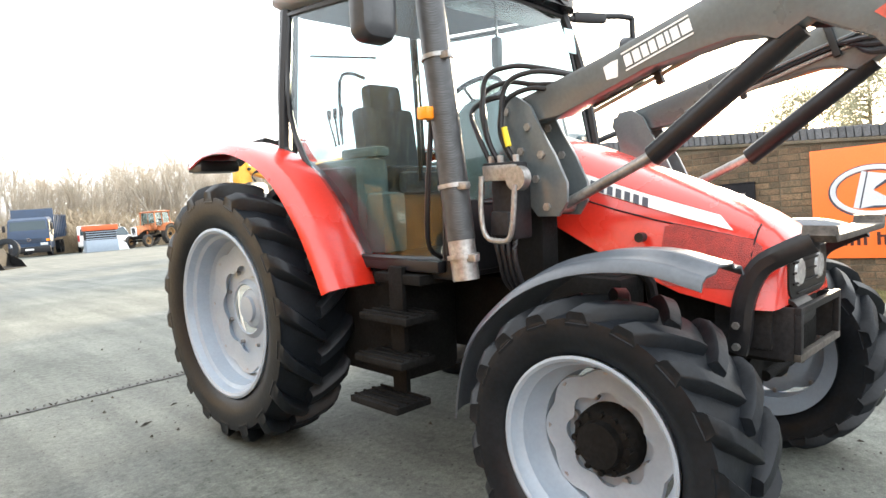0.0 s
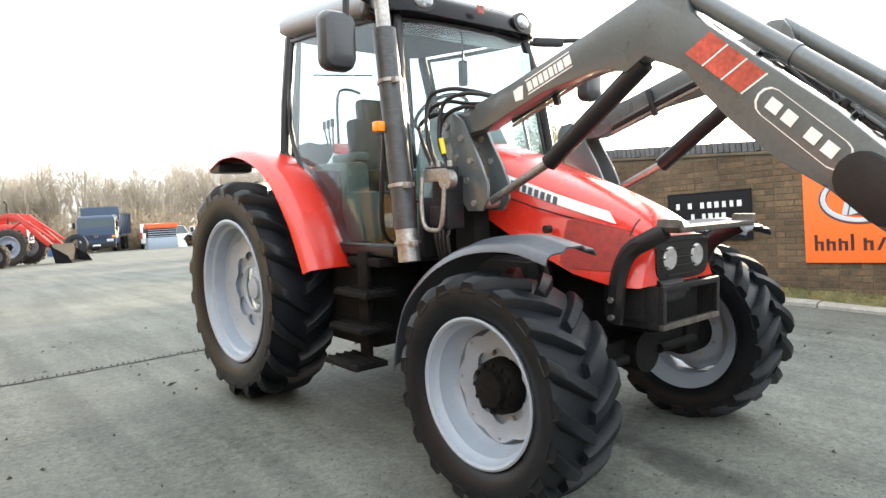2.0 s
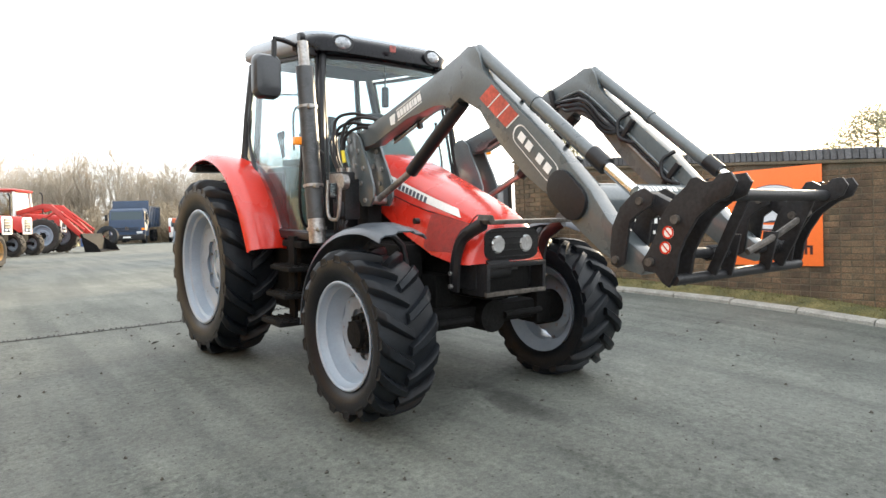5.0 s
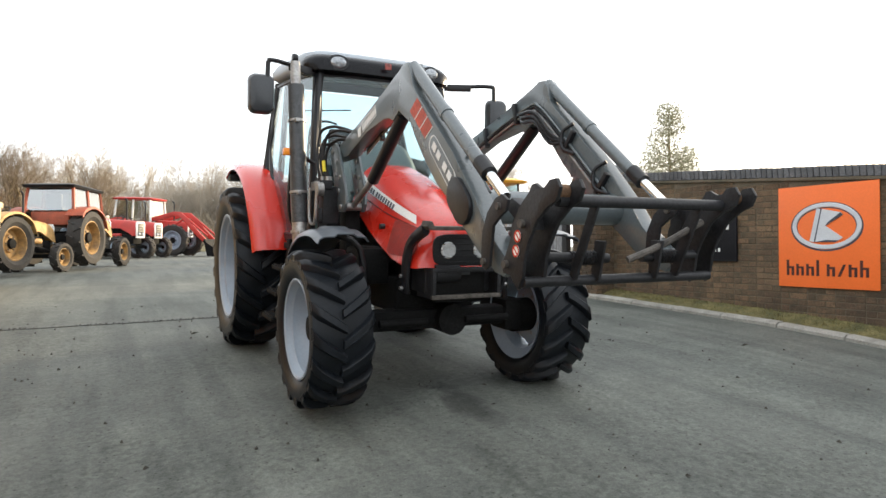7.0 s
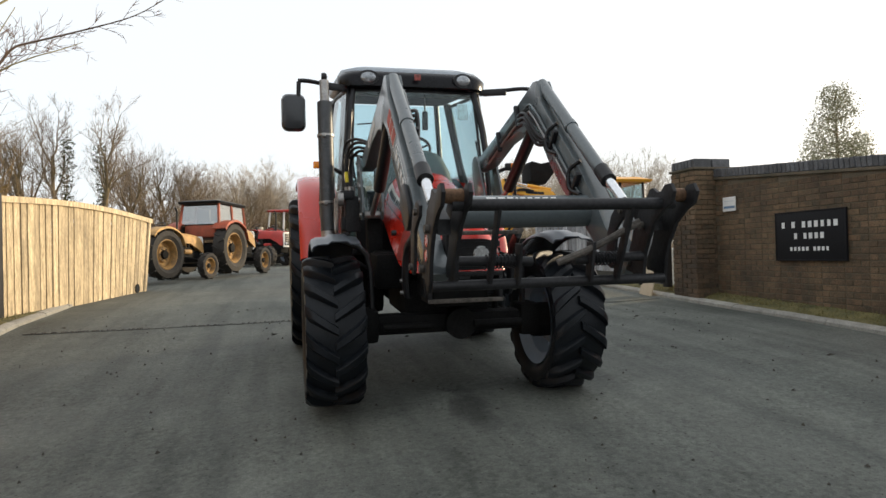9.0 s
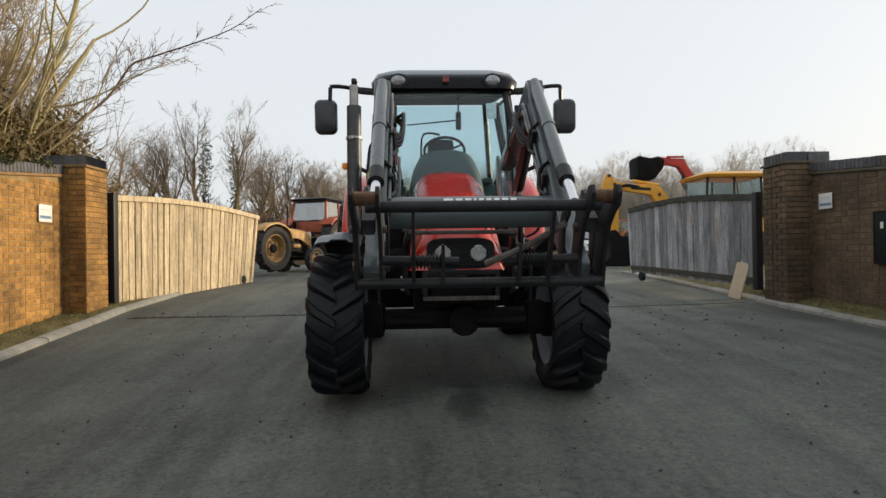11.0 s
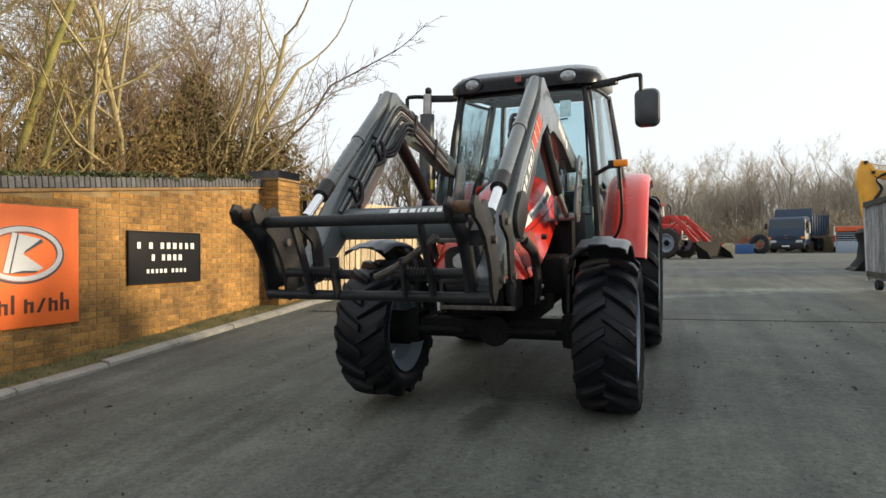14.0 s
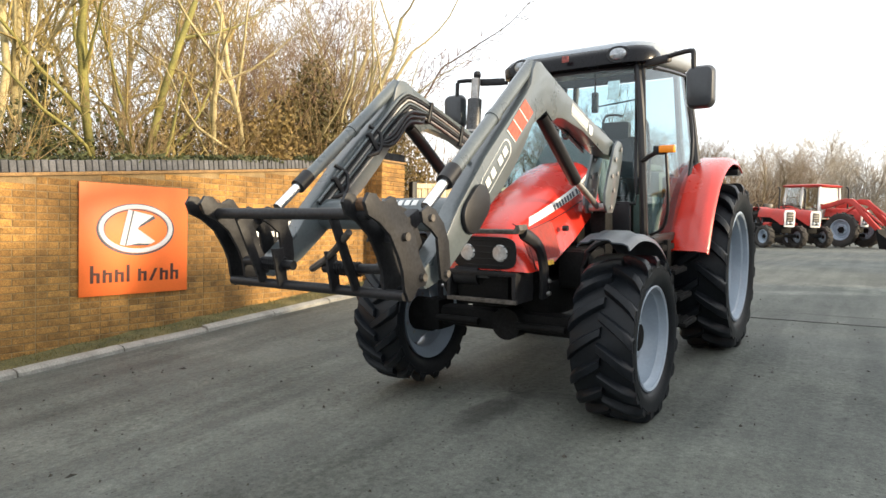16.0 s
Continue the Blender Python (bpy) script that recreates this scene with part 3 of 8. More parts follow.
def pier(name, x0, x1, y0, y1, z0, z1, label):
    p = thing(name, label, "gate pier", kind="structure")
    b = bm_new()
    box(b, ((x0 + x1) / 2, (y0 + y1) / 2, (z0 + z1 - 0.14) / 2), (x1 - x0 - 0.016, y1 - y0 - 0.016, z1 - z0 - 0.14))
    part("pier_core", b, MORTAR if x0 < 0 else SHADEMORTAR, p, "sandy mortar", smooth=False)
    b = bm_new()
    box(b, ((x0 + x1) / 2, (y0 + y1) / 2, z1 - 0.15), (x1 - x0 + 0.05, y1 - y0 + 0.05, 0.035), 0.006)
    part("creasing", b, TILE if x0 < 0 else SHADEMORTAR, p, "thin projecting tile course")
    PIERS.append((p, x0, x1, y0, y1, z0, z1))
    return p


PIERS = []
pier("pier_left", -5.47, -4.88, 4.40, 5.02, -0.3, 2.43, "square brick gate pier with a dark brick cap")
pier("pier_right", 4.93, 5.58, 4.0, 4.6, 0.0, 2.35, "shaded square brick gate pier with a dark brick cap")


# ---- signs ----
def farm_sign(m, w, h, label):
    s = thing("name_board", label, "sign", "name boards", m)
    b = bm_new()
    box(b, (0, 0.0, 0), (w, 0.02, h), 0.003)
    part("board", b, SIGNBLACK, s)
    b = bm_new()
    fx, fz = w / 2, h / 2
    for c, sz in (((0, 0, fz), (w + 0.02, 0.03, 0.018)), ((0, 0, -fz), (w + 0.02, 0.03, 0.018)), ((-fx, 0, 0), (0.018, 0.03, h)), ((fx, 0, 0), (0.018, 0.03, h))):
        box(b, c, sz, 0.003)
    part("edging", b, SIGNBLACK, s)
    rng = random.Random(3)
    # unreadable stand-ins: word-shaped bars, one per word
    for z, hh, words, span in ((0.235 * h, 0.125 * h, (1, 1, 6), 0.84), (0.0, 0.12 * h, (1, 4), 0.46), (-0.265 * h, 0.08 * h, (5, 4), 0.58)):
        pitch = span * w / (sum(words) + 0.75 * (len(words) - 1))
        x = -span * w / 2
        for q in words:
            for k in range(q):
                b = bm_new()
                box(b, (x + pitch / 2, -0.0125, z), (pitch * rng.uniform(0.46, 0.62), 0.004, hh))
                part("lettering_bar", b, WHITE, s, smooth=False)
                x += pitch
            x += pitch * 0.75
    return s


def on_wall(m, u, z, out, normal):
    """Pose of a flat thing on a wall: its front looks away from the wall."""
    return m @ pose(u, out * normal, z, 0, 0, 180 if normal > 0 else 0)


farm_sign(on_wall(ml, 2.285, 1.012, 0.03, 1), 1.28, 0.66, "black name board with white serif lettering bars on brick wall")
farm_sign(on_wall(mr_, 1.87, 1.10, 0.03, -1), 1.11, 0.62, "black name board with white serif lettering bars on shaded brick")


def brand_panel(m, w, h, label):
    s = thing("advertising_panel", label, "sign", "advertising panels", m)
    b = bm_new()
    box(b, (0, 0, 0), (w, 0.012, h), 0.002)
    part("panel", b, ORANGE, s)
    # oval ring emblem with an abstract slashed shape
    b = bm_new()
    cz, rx, rz, n = 0.10 * h, 0.345 * w, 0.225 * h, 48
    ring = []
    for i in range(n):
        a = 6.28319 * i / n
        ring.append([((rx * k) * math.cos(a), y, cz + (rz * k2) * math.sin(a)) for k, k2, y in ((1.0, 1.0, -0.007), (0.985, 0.98, -0.016), (0.88, 0.83, -0.016), (0.865, 0.81, -0.007))])
    ring.append(ring[0])
    sheet(b, ring)
    part("oval_ring", b, SILVER, s, "silver oval ring")
    for k0, k1, j0, j1 in ((1.045, 0.99, 1.06, 0.985), (0.875, 0.845, 0.825, 0.785)):
        b = bm_new()
        rows = []
        for i in range(n + 1):
            a = 6.28319 * i / n
            rows.append([(rx * k * math.cos(a), -0.0075, cz - 0.006 * h + rz * j * math.sin(a)) for k, j in ((k0, j0), (k1, j1))])
        sheet(b, rows, 0.001)
        part("ring_edge", b, WORDGREY, s, "dark printed edge")
    b = bm_new()
    q = lambda pts: prism(b, [(x * w, cz + z * h) for x, z in pts], -0.007, -0.015, 0.0, axis="y")
    q([(-0.16, -0.145), (-0.115, -0.155), (-0.045, 0.165), (-0.085, 0.175)])
    q([(-0.035, 0.165), (0.15, 0.125), (0.17, 0.10), (0.0, 0.0), (0.17, -0.115), (0.10, -0.155), (-0.105, -0.155)])
    part("emblem", b, SILVER, s, "silver angular emblem", smooth=False)
    b = bm_new()
    q = lambda pts: prism(b, [(x * w, cz + z * h) for x, z in pts], -0.007, -0.0165, 0.0, axis="y")
    q([(0.15, 0.125), (0.17, 0.10), (0.0, 0.0), (0.02, 0.03)])
    q([(-0.045, 0.165), (-0.115, -0.155), (-0.103, -0.155), (-0.033, 0.165)])
    q([(-0.105, -0.155), (0.10, -0.155), (0.125, -0.14), (0.0, -0.135)])
    part("emblem_shade", b, WORDGREY, s, "dark printed facet", smooth=False)
    # plain shapes where the maker's word stands
    q2 = lambda b, pts: prism(b, [(x * w, z * h) for x, z in pts], -0.007, -0.010, 0.0, axis="y")
    x, lo = -0.41, -0.385
    for kind in "ABBCBDBA":
        b = bm_new()
        tall = 0.155 if kind in "AC" else 0.115
        lw, st = 0.08, 0.027
        if kind != "D":
            q2(b, [(x, lo), (x + st, lo), (x + st, lo + tall), (x, lo + tall)])
        else:
            q2(b, [(x, lo), (x + st, lo), (x + lw, lo + tall), (x + lw - st, lo + tall)])
        if kind in "AB":
            q2(b, [(x + lw - st, lo), (x + lw, lo), (x + lw, lo + 0.09), (x + lw - st, lo + 0.09)])
            q2(b, [(x + st, lo + 0.07), (x + lw - st, lo + 0.07), (x + lw - st, lo + 0.09), (x + st, lo + 0.09)])
        part("word_shape", b, MAROON, s, smooth=False)
        x += 0.105
    return s


brand_panel(on_wall(ml, 4.31, 0.935, 0.03, 1), 1.34, 1.27, "orange square advertising panel with silver oval emblem on brick wall")
brand_panel(on_wall(mr_, 3.625, 1.09, 0.03, -1), 1.18, 1.20, "orange square advertising panel with silver oval emblem, in shade")


def notice(m, w, h, label):
    s = thing("small_notice", label, "sign", "small notices", m)
    b = bm_new()
    box(b, (0, 0, 0), (w, 0.006, h), 0.001)
    part("plate", b, WHITE, s)
    b = bm_new()
    box(b, (0, -0.004, -0.22 * h), (w * 0.85, 0.002, h * 0.16))
    part("printed_bar", b, mat("notice_blue", (0.12, 0.22, 0.35), 0.5, var=0.1), s, smooth=False)
    b = bm_new()
    box(b, (0, -0.004, 0.2 * h), (w * 0.7, 0.002, h * 0.05))
    part("printed_bar", b, SILVER, s, smooth=False)


notice(on_wall(ml, 0.585, 1.585, 0.03, 1), 0.31, 0.23, "small white notice plate fixed to the sunlit brick wall")
notice(on_wall(mr_, 0.39, 1.62, 0.03, -1), 0.28, 0.21, "small white notice plate fixed to the shaded brick wall")


# ---- gates ----
def gate(name, p, q, h0, h1, n, board_mat, rail_mat, lean, label):
    g = thing(name, label, "gate")
    p, q = Vector(p), Vector(q)
    d = (q - p)
    L = d.length
    d2 = Vector((d.x, d.y, 0)).normalized()
    side = Vector((-d2.y, d2.x, 0))
    rng = random.Random(11)
    for i in range(n):
        f0, f1 = (i + 0.05 + rng.uniform(0, 0.05)) / n, (i + 0.95 - rng.uniform(0, 0.06)) / n
        out = side * rng.uniform(-0.009, 0.009)
        b = bm_new()
        vs = []
        dz = rng.uniform(-0.02, 0.014)
        for f in (f0, f1):
            foot = p + d * f + out
            h = h0 + (h1 - h0) * f + 0.10 * math.sin(math.pi * f)
            sh = d2 * lean * f * f
            t = 0.011 + rng.uniform(-0.003, 0.003)
            vs += [foot + side * t, foot - side * t, foot + sh + side * t + Vector((0, 0, h + dz)), foot + sh - side * t + Vector((0, 0, h + dz))]
        faces(b, vs, [(0, 1, 3, 2), (4, 6, 7, 5), (0, 4, 5, 1), (2, 3, 7, 6), (0, 2, 6, 4), (1, 5, 7, 3)])
        bmesh.ops.recalc_face_normals(b, faces=b.faces)
        part("board", b, board_mat, g, smooth=False)
    for hh, off in ((0.98, 1), (0.98, -1), (0.07, 1)):
        b = bm_new()
        rows = []
        for k in range(13):
            f = k / 12
            h = (h0 + (h1 - h0) * f + 0.10 * math.sin(math.pi * f)) * hh
            c = p + d * f + d2 * lean * f * f * hh + Vector((0, 0, h))
            o = side * off
            rows.append([c + o * 0.013 + Vector((0, 0, -0.045)), c + o * 0.05 + Vector((0, 0, -0.045)), c + o * 0.05 + Vector((0, 0, 0.045)), c + o * 0.013 + Vector((0, 0, 0.045))])
        loft(b, rows)
        part("rail", b, rail_mat, g)
    for f, r in ((0.0, 0.055), (1.0, 0.045)):
        b = bm_new()
        foot = p + d * f - d2 * 0.05 * (1 if f == 0 else -1)
        h = h0 + (h1 - h0) * f
        box(b, foot + Vector((0, 0, h / 2)), (2 * r, 2 * r, h + 0.08), 0.01, Matrix.Rotation(math.atan2(d2.y, d2.x), 4, "Z") if not lean or f == 0 else Matrix.Rotation(math.atan2(d2.y, d2.x), 4, "Z") @ Matrix.Rotation(math.atan(lean / h), 4, "Y"))
        part("stile", b, DARKSTEEL if f == 0 else board_mat, g, "dark steel hanging post" if f == 0 else "")
    b = bm_new()
    e = p + d * 0.9
    e.z = gz(e.x, e.y)
    rod(b, e + Vector((0, 0, 0.09)) - side * 0.04, e + Vector((0, 0, 0.09)) + side * 0.04, 0.09, seg=18)
    part("gate_wheel", b, RUBBER, g, "small black support wheel")
    return g


gate("wooden_gate", (-4.94, 5.42, 0.25), (-3.98, 10.0, 0.38), 1.70, 1.52, 30, PALEWOOD, PALEWOOD, 0.33, "open sagging gate of pale vertical boards, sunlit")
gate("wooden_gate", (4.92, 4.82, 0.40), (4.45, 9.0, 0.53), 1.41, 1.36, 24, GREYWOOD, DARKWOOD, 0.12, "open gate of weathered grey vertical boards in shade")

b = bm_new()
box(b, (0, 0, 0.30), (0.30, 0.02, 0.62), 0.004)
box(b, (0, -0.002, 0.50), (0.296, 0.018, 0.004))
card = part("leaning_board", b, CARD, None)
tagged(card, "plain buff board leaning against the grey gate", "board")
card.matrix_world = pose(4.74, 5.15, gz(4.74, 5.15) + 0.02, -14, 6, -82)


# ---- the red tractor ----
TR = pose(0, 0, 0, 3.5, 0, 0)          # stands nose down on the rising drive; its front looks along -y
tractor = thing("tractor", "red farm tractor with grey loader, black tyres and glazed cab", "tractor", m=TR)


def wheel(name, owner, x, y, z, R, half, rimR, rim_in, lugs, label="", squash=0.9):
    """Axis along x, outer face towards +x before the turn."""
    w = new(name)
    w.parent = owner
    w.matrix_local = Matrix.Translation((x, y, z)) @ Matrix.Rotation(radians(180 if x < 0 else 0), 4, "Z") @ Matrix.Diagonal((1, 1, squash, 1))
    if label:
        w["label"] = label
    b = bm_new()
    prof = [(half * 0.62, rimR * 0.98), (half * 0.84, rimR * 1.06), (half * 1.0, rimR + (R - rimR) * 0.42), (half * 0.97, rimR + (R - rimR) * 0.70), (half * 0.88, R * 0.89), (half * 0.6, R * 0.912), (0, R * 0.92),
            (-half * 0.6, R * 0.912), (-half * 0.88, R * 0.89), (-half * 0.97, rimR + (R - rimR) * 0.70), (-half, rimR + (R - rimR) * 0.42), (-half * 0.84, rimR * 1.06), (-half * 0.62, rimR * 0.98)]
    lathe(b, prof, 56, closed=True)
    part("tyre", b, RUBBER, w)
    # rim: flange, stepped well and a dished disc with wave-shaped edge
    b = bm_new()
    lathe(b, [(half * 0.86, rimR * 1.03), (half * 0.88, rimR * 1.0), (half * 0.84, rimR * 0.965), (half * 0.66, rimR * 0.94), (half * 0.60, rimR * 0.90), (half * 0.25, rimR * 0.87), (half * 0.1, rimR * 0.80), (-half * 0.55, rimR * 0.80), (-half * 0.8, rimR * 0.97),
              (-half * 0.88, rimR * 1.03), (-half * 0.8, rimR * 0.99), (half * 0.7, rimR * 0.99)], 56, closed=True)
    part("rim", b, RIM, w, "silver painted steel rim")
    b = bm_new()
    n = 96
    rows = []
    for k in range(n + 1):
        a = 6.28319 * k / n
        wave = 0.5 + 0.5 * math.cos(8 * a)
        ro = rimR * (0.735 + 0.068 * (wave ** 0.6))
        pts = []
        for f, dx in ((1.0, 0.014), (0.9, 0.0), (0.72, 0.0), (0.6, -0.03), (0.36, -0.035), (0.30, -0.01)):
            r = ro * f if f > 0.7 else rimR * f
            pts.append((rim_in + dx, r * math.cos(a), r * math.sin(a)))
        rows.append(pts)
    sheet(b, rows, 0.012)
    part("wheel_disc", b, RIM, w, "silver dished wheel disc")
    for k in range(8):
        a = 6.28319 * (k + 0.5) / 8
        b = bm_new()
        r = rimR * 0.47
        rod(b, (rim_in - 0.035, r * math.cos(a), r * math.sin(a)), (rim_in + 0.0, r * math.cos(a), r * math.sin(a)), 0.014, seg=6)
        part("wheel_nut", b, STEEL, w)
    for k in range(8):
        a = 6.28319 * k / 8
        b = bm_new()
        r = rimR * 0.765
        rod(b, (rim_in - 0.01, r * math.cos(a), r * math.sin(a)), (rim_in + 0.02, r * math.cos(a), r * math.sin(a)), 0.012, seg=6)
        part("rim_bolt", b, STEEL, w)
    # lugs: slanted bars from the shoulder to the middle, alternating
    me = None
    for k in range(2 * lugs):
        s = 1 if k % 2 else -1
        a = 360.0 * k / (2 * lugs)
        if me is None:
            t = bm_new()
            rows = []
            for i in range(8):
                f = max(0.0, (i - 1) / 6)
                xx = half * (0.955 if i == 0 else (0.995 if i == 1 else 1.03 - 1.08 * f))
                ang = (0.32 if R < 0.7 else 0.27) * (f ** 0.8)
                wd = (0.037 - 0.010 * f) * (R / 0.6) ** 0.5
                rin = R * (0.80 if i == 0 else (0.86 if i == 1 else 0.895))
                rout = R * (0.845, 0.935, 0.985, 0.998, 1.0, 1.0, 0.998, 0.985)[i]
                row = []
                for (da, r) in ((-wd * 1.5, rin), (-wd * 1.08, rout - 0.009), (-wd * 0.8, rout), (wd * 0.8, rout), (wd * 1.08, rout - 0.009), (wd * 1.5, rin)):
                    th = ang + da / R
                    row.append((xx, r * math.sin(th), r * math.cos(th)))
                rows.append(row)
            loft(t, rows)
            ob = part("lug", t, RUBBER, w, angle=38)
            me = ob.data
            t = bm_new()
            loft(t, [[(-x_, y_, z_) for x_, y_, z_ in r] for r in rows])
            ob2 = part("lug", t, RUBBER, w, angle=38)
            me2 = ob2.data
            obs = {-1: ob, 1: ob2}
            ob.matrix_local = Matrix.Rotation(0, 4, "X")
            used = set()
        if s not in used:
            o = obs[s]
            used.add(s)
        else:
            o = new("lug", me if s < 0 else me2)
            o.parent = w
        o.matrix_local = Matrix.Rotation(radians(a), 4, "X")
    return w


FW, RW = 0.525, 0.80
for sx_ in (-1, 1):
    w = wheel("front_wheel", tractor, 0.84 * sx_, 0.03, 0.475, FW, 0.195, 0.325, 0.0, 17, squash=0.99, label="front wheel with deep-lugged tyre and silver rim")
    b = bm_new()
    lathe(b, [(-0.18, 0.13), (-0.02, 0.13), (0.03, 0.125), (0.05, 0.11), (0.055, 0.085), (0.085, 0.08), (0.09, 0.0)], 28)
    for k in range(12):
        a = 6.28319 * k / 12
        rod(b, (0.03, 0.105 * math.cos(a), 0.105 * math.sin(a)), (0.065, 0.105 * math.cos(a), 0.105 * math.sin(a)), 0.012, seg=6)
    part("hub", b, CHASSIS, w, "black planetary hub")
    w = wheel("rear_wheel", tractor, 0.87 * sx_, 2.50, 0.69, RW, 0.225, 0.51, 0.03, 18, squash=0.97, label="tall rear wheel with deep-lugged tyre and silver rim")
    b = bm_new()
    lathe(b, [(-0.25, 0.13), (-0.02, 0.13), (0.0, 0.12), (0.012, 0.085), (0.03, 0.08), (0.035, 0.05), (0.035, 0.0)], 28)
    part("hub", b, RIM, w, "silver axle hub")


# bonnet: lofted shell, nose rounded down to the grille
def section(y, w_top, w_bot, zt, zb):
    pts = []
    n = 12
    for i in range(n + 1):
        a = math.pi * i / n
        c, s = math.cos(a), math.sin(a)
        x = math.copysign(abs(c) ** 0.45, c)
        zz = abs(s) ** 0.55
        wz = w_bot + (w_top - w_bot) * zz
        pts.append((wz * x, y, zb + (zt - zb) * zz))
    return pts


b = bm_new()
HOOD = [(0.86, 0.27, 0.36, 1.635, 1.26), (0.6, 0.27, 0.365, 1.555, 1.20), (0.3, 0.265, 0.365, 1.44, 1.05), (0.0, 0.26, 0.36, 1.325, 0.93), (-0.2, 0.255, 0.35, 1.235, 0.89), (-0.29, 0.24, 0.335, 1.18, 0.885), (-0.335, 0.21, 0.32, 1.135, 0.885), (-0.35, 0.19, 0.31, 1.10, 0.89)]
loft(b, [section(*h) for h in HOOD])
part("bonnet", b, RED, tractor, "glossy red sloping bonnet", angle=50)


def hood_side(y, f):
    """Half width and height on the bonnet's flank at y; f from 0 at its lower edge to 1 at the top."""
    for a, c in zip(HOOD, HOOD[1:]):
        if a[0] >= y >= c[0]:
            k = (a[0] - y) / (a[0] - c[0])
            v = [a[i] + (c[i] - a[i]) * k for i in range(5)]
            break
    zz = f
    s = zz ** (1 / 0.55)
    cx = math.sqrt(max(0, 1 - s * s)) ** 0.45
    return (v[2] + (v[1] - v[2]) * zz) * cx, v[4] + (v[3] - v[4]) * zz


def hood_x(y, z):
    """Half width of the bonnet at y and z."""
    lo, hi = 0.0, 0.999
    for _ in range(24):
        mid = (lo + hi) / 2
        if hood_side(y, mid)[1] < z:
            lo = mid
        else:
            hi = mid
    return hood_side(y, (lo + hi) / 2)[0]


for sx_ in (-1, 1):
    # white flash along the flank, with word-shaped dark bars
    b = bm_new()
    rows = []
    for i in range(21):
        f = i / 20
        hi = (0.84 - 0.95 * f, 1.551 - 0.323 * f - 0.012 * math.sin(math.pi * f))
        lo = (0.84 - 1.01 * f, 1.483 - 0.313 * f - 0.012 * math.sin(math.pi * f))
        row = []
        for q in range(5):
            y, z = lo[0] + (hi[0] - lo[0]) * q / 4, lo[1] + (hi[1] - lo[1]) * q / 4
            row.append((sx_ * (hood_x(y, z) + 0.005), y, z))
        rows.append(row)
    sheet(b, rows, 0.002)
    part("flash", b, WHITE, tractor, "white side flash")
    # word-shaped rows of plain blocks
    y = 0.735
    for word in (6, 8):
        for k in range(word):
            b = bm_new()
            rows = []
            for yy in (y, y - 0.026):
                zc = 1.513 - 0.322 * (0.84 - yy) / 0.98 - 0.012 * math.sin(math.pi * (0.84 - yy) / 0.98)
                rows.append([(sx_ * (hood_x(yy - dy, zt) + 0.0085), yy - dy, zt) for zt, dy in ((zc - 0.019, 0.004), (zc, 0.0), (zc + 0.019, -0.004))])
            sheet(b, rows, 0.001)
            part("word_block", b, WORDGREY, tractor, smooth=False)
            y -= 0.040
        y -= 0.020
    # side grille panel, perforated dark red
    b = bm_new()
    rows = []
    for k in range(11):
        y = 0.085 - 0.36 * k / 10
        f = k / 10
        zt, zl = 1.205 - 0.075 * f - (0.02 if k in (0, 10) else 0), 0.955 + 0.0 * f + (0.025 if k in (0, 10) else 0)
        rows.append([(sx_ * (hood_x(y, zl + (zt - zl) * q / 6) + 0.004), y, zl + (zt - zl) * q / 6) for q in range(7)])
    sheet(b, rows, 0.003)
    part("side_grille", b, mat("side_grille_mesh", (0.30, 0.025, 0.018), 0.55, var=0.3, scale=30, bump=0.6, fine=220), tractor, "perforated dark red side grille")
    b = bm_new()
    rod(b, (sx_ * 0.35, 0.155, 1.145), (sx_ * 0.385, 0.155, 1.145), 0.02, seg=16)
    part("bonnet_latch", b, BLACK, tractor)
b = bm_new()
sheet(b, [[(hood_x(y, z) + 0.004, y, z) for z in (0.915, 0.945)] for y in (-0.02, -0.09, -0.16)], 0.002)
part("sticker", b, mat("yellow_sticker", (0.75, 0.42, 0.03), 0.5, var=0.2, scale=40), tractor, "yellow warning sticker")
for sx_ in (-1, 1):
    b = bm_new()
    tube(b, [(sx_ * (hood_x(-0.245, z) + 0.001), -0.245, z) for z in (0.90, 0.96, 1.02, 1.08, 1.13, 1.17, 1.19)], 0.004, 5)
    tube(b, [(sx_ * (hood_x(y, zt) + 0.001), y, zt) for y, zt in ((0.80, 1.40), (0.55, 1.33), (0.3, 1.255), (0.12, 1.21), (-0.1, 1.165), (-0.24, 1.135))], 0.0035, 5)
    part("panel_seam", b, SIGNBLACK, tractor, "dark panel gap")
# nose: black oval grille with two round lamps
b = bm_new()
pts = []
for i in range(40):
    a = 6.28319 * i / 40
    c, s = math.cos(a), math.sin(a)
    pts.append((0.02 + 0.235 * math.copysign(abs(c) ** 0.4, c), 1.005 + 0.105 * math.copysign(abs(s) ** 0.5, s)))
prism(b, pts, -0.345, -0.358, 0.004, axis="y")
part("grille", b, BLACK, tractor, "black nose grille")
for x in (-0.102, 0.142):
    b = bm_new()
    lathe(b, [(-0.012, 0.056), (0.006, 0.056), (0.014, 0.048), (0.016, 0.0)], 28, m=Matrix.Translation((x, -0.352, 1.005)) @ Matrix.Rotation(radians(-90), 4, "Z"))
    part("headlamp", b, LENS, tractor, "round clear headlamp")
b = bm_new()
for k in range(5):
    box(b, (0.02, -0.362, 0.925 + 0.04 * k), (0.40 if k else 0.3, 0.006, 0.008), 0.001)
part("grille_bar", b, DARKSTEEL, tractor)

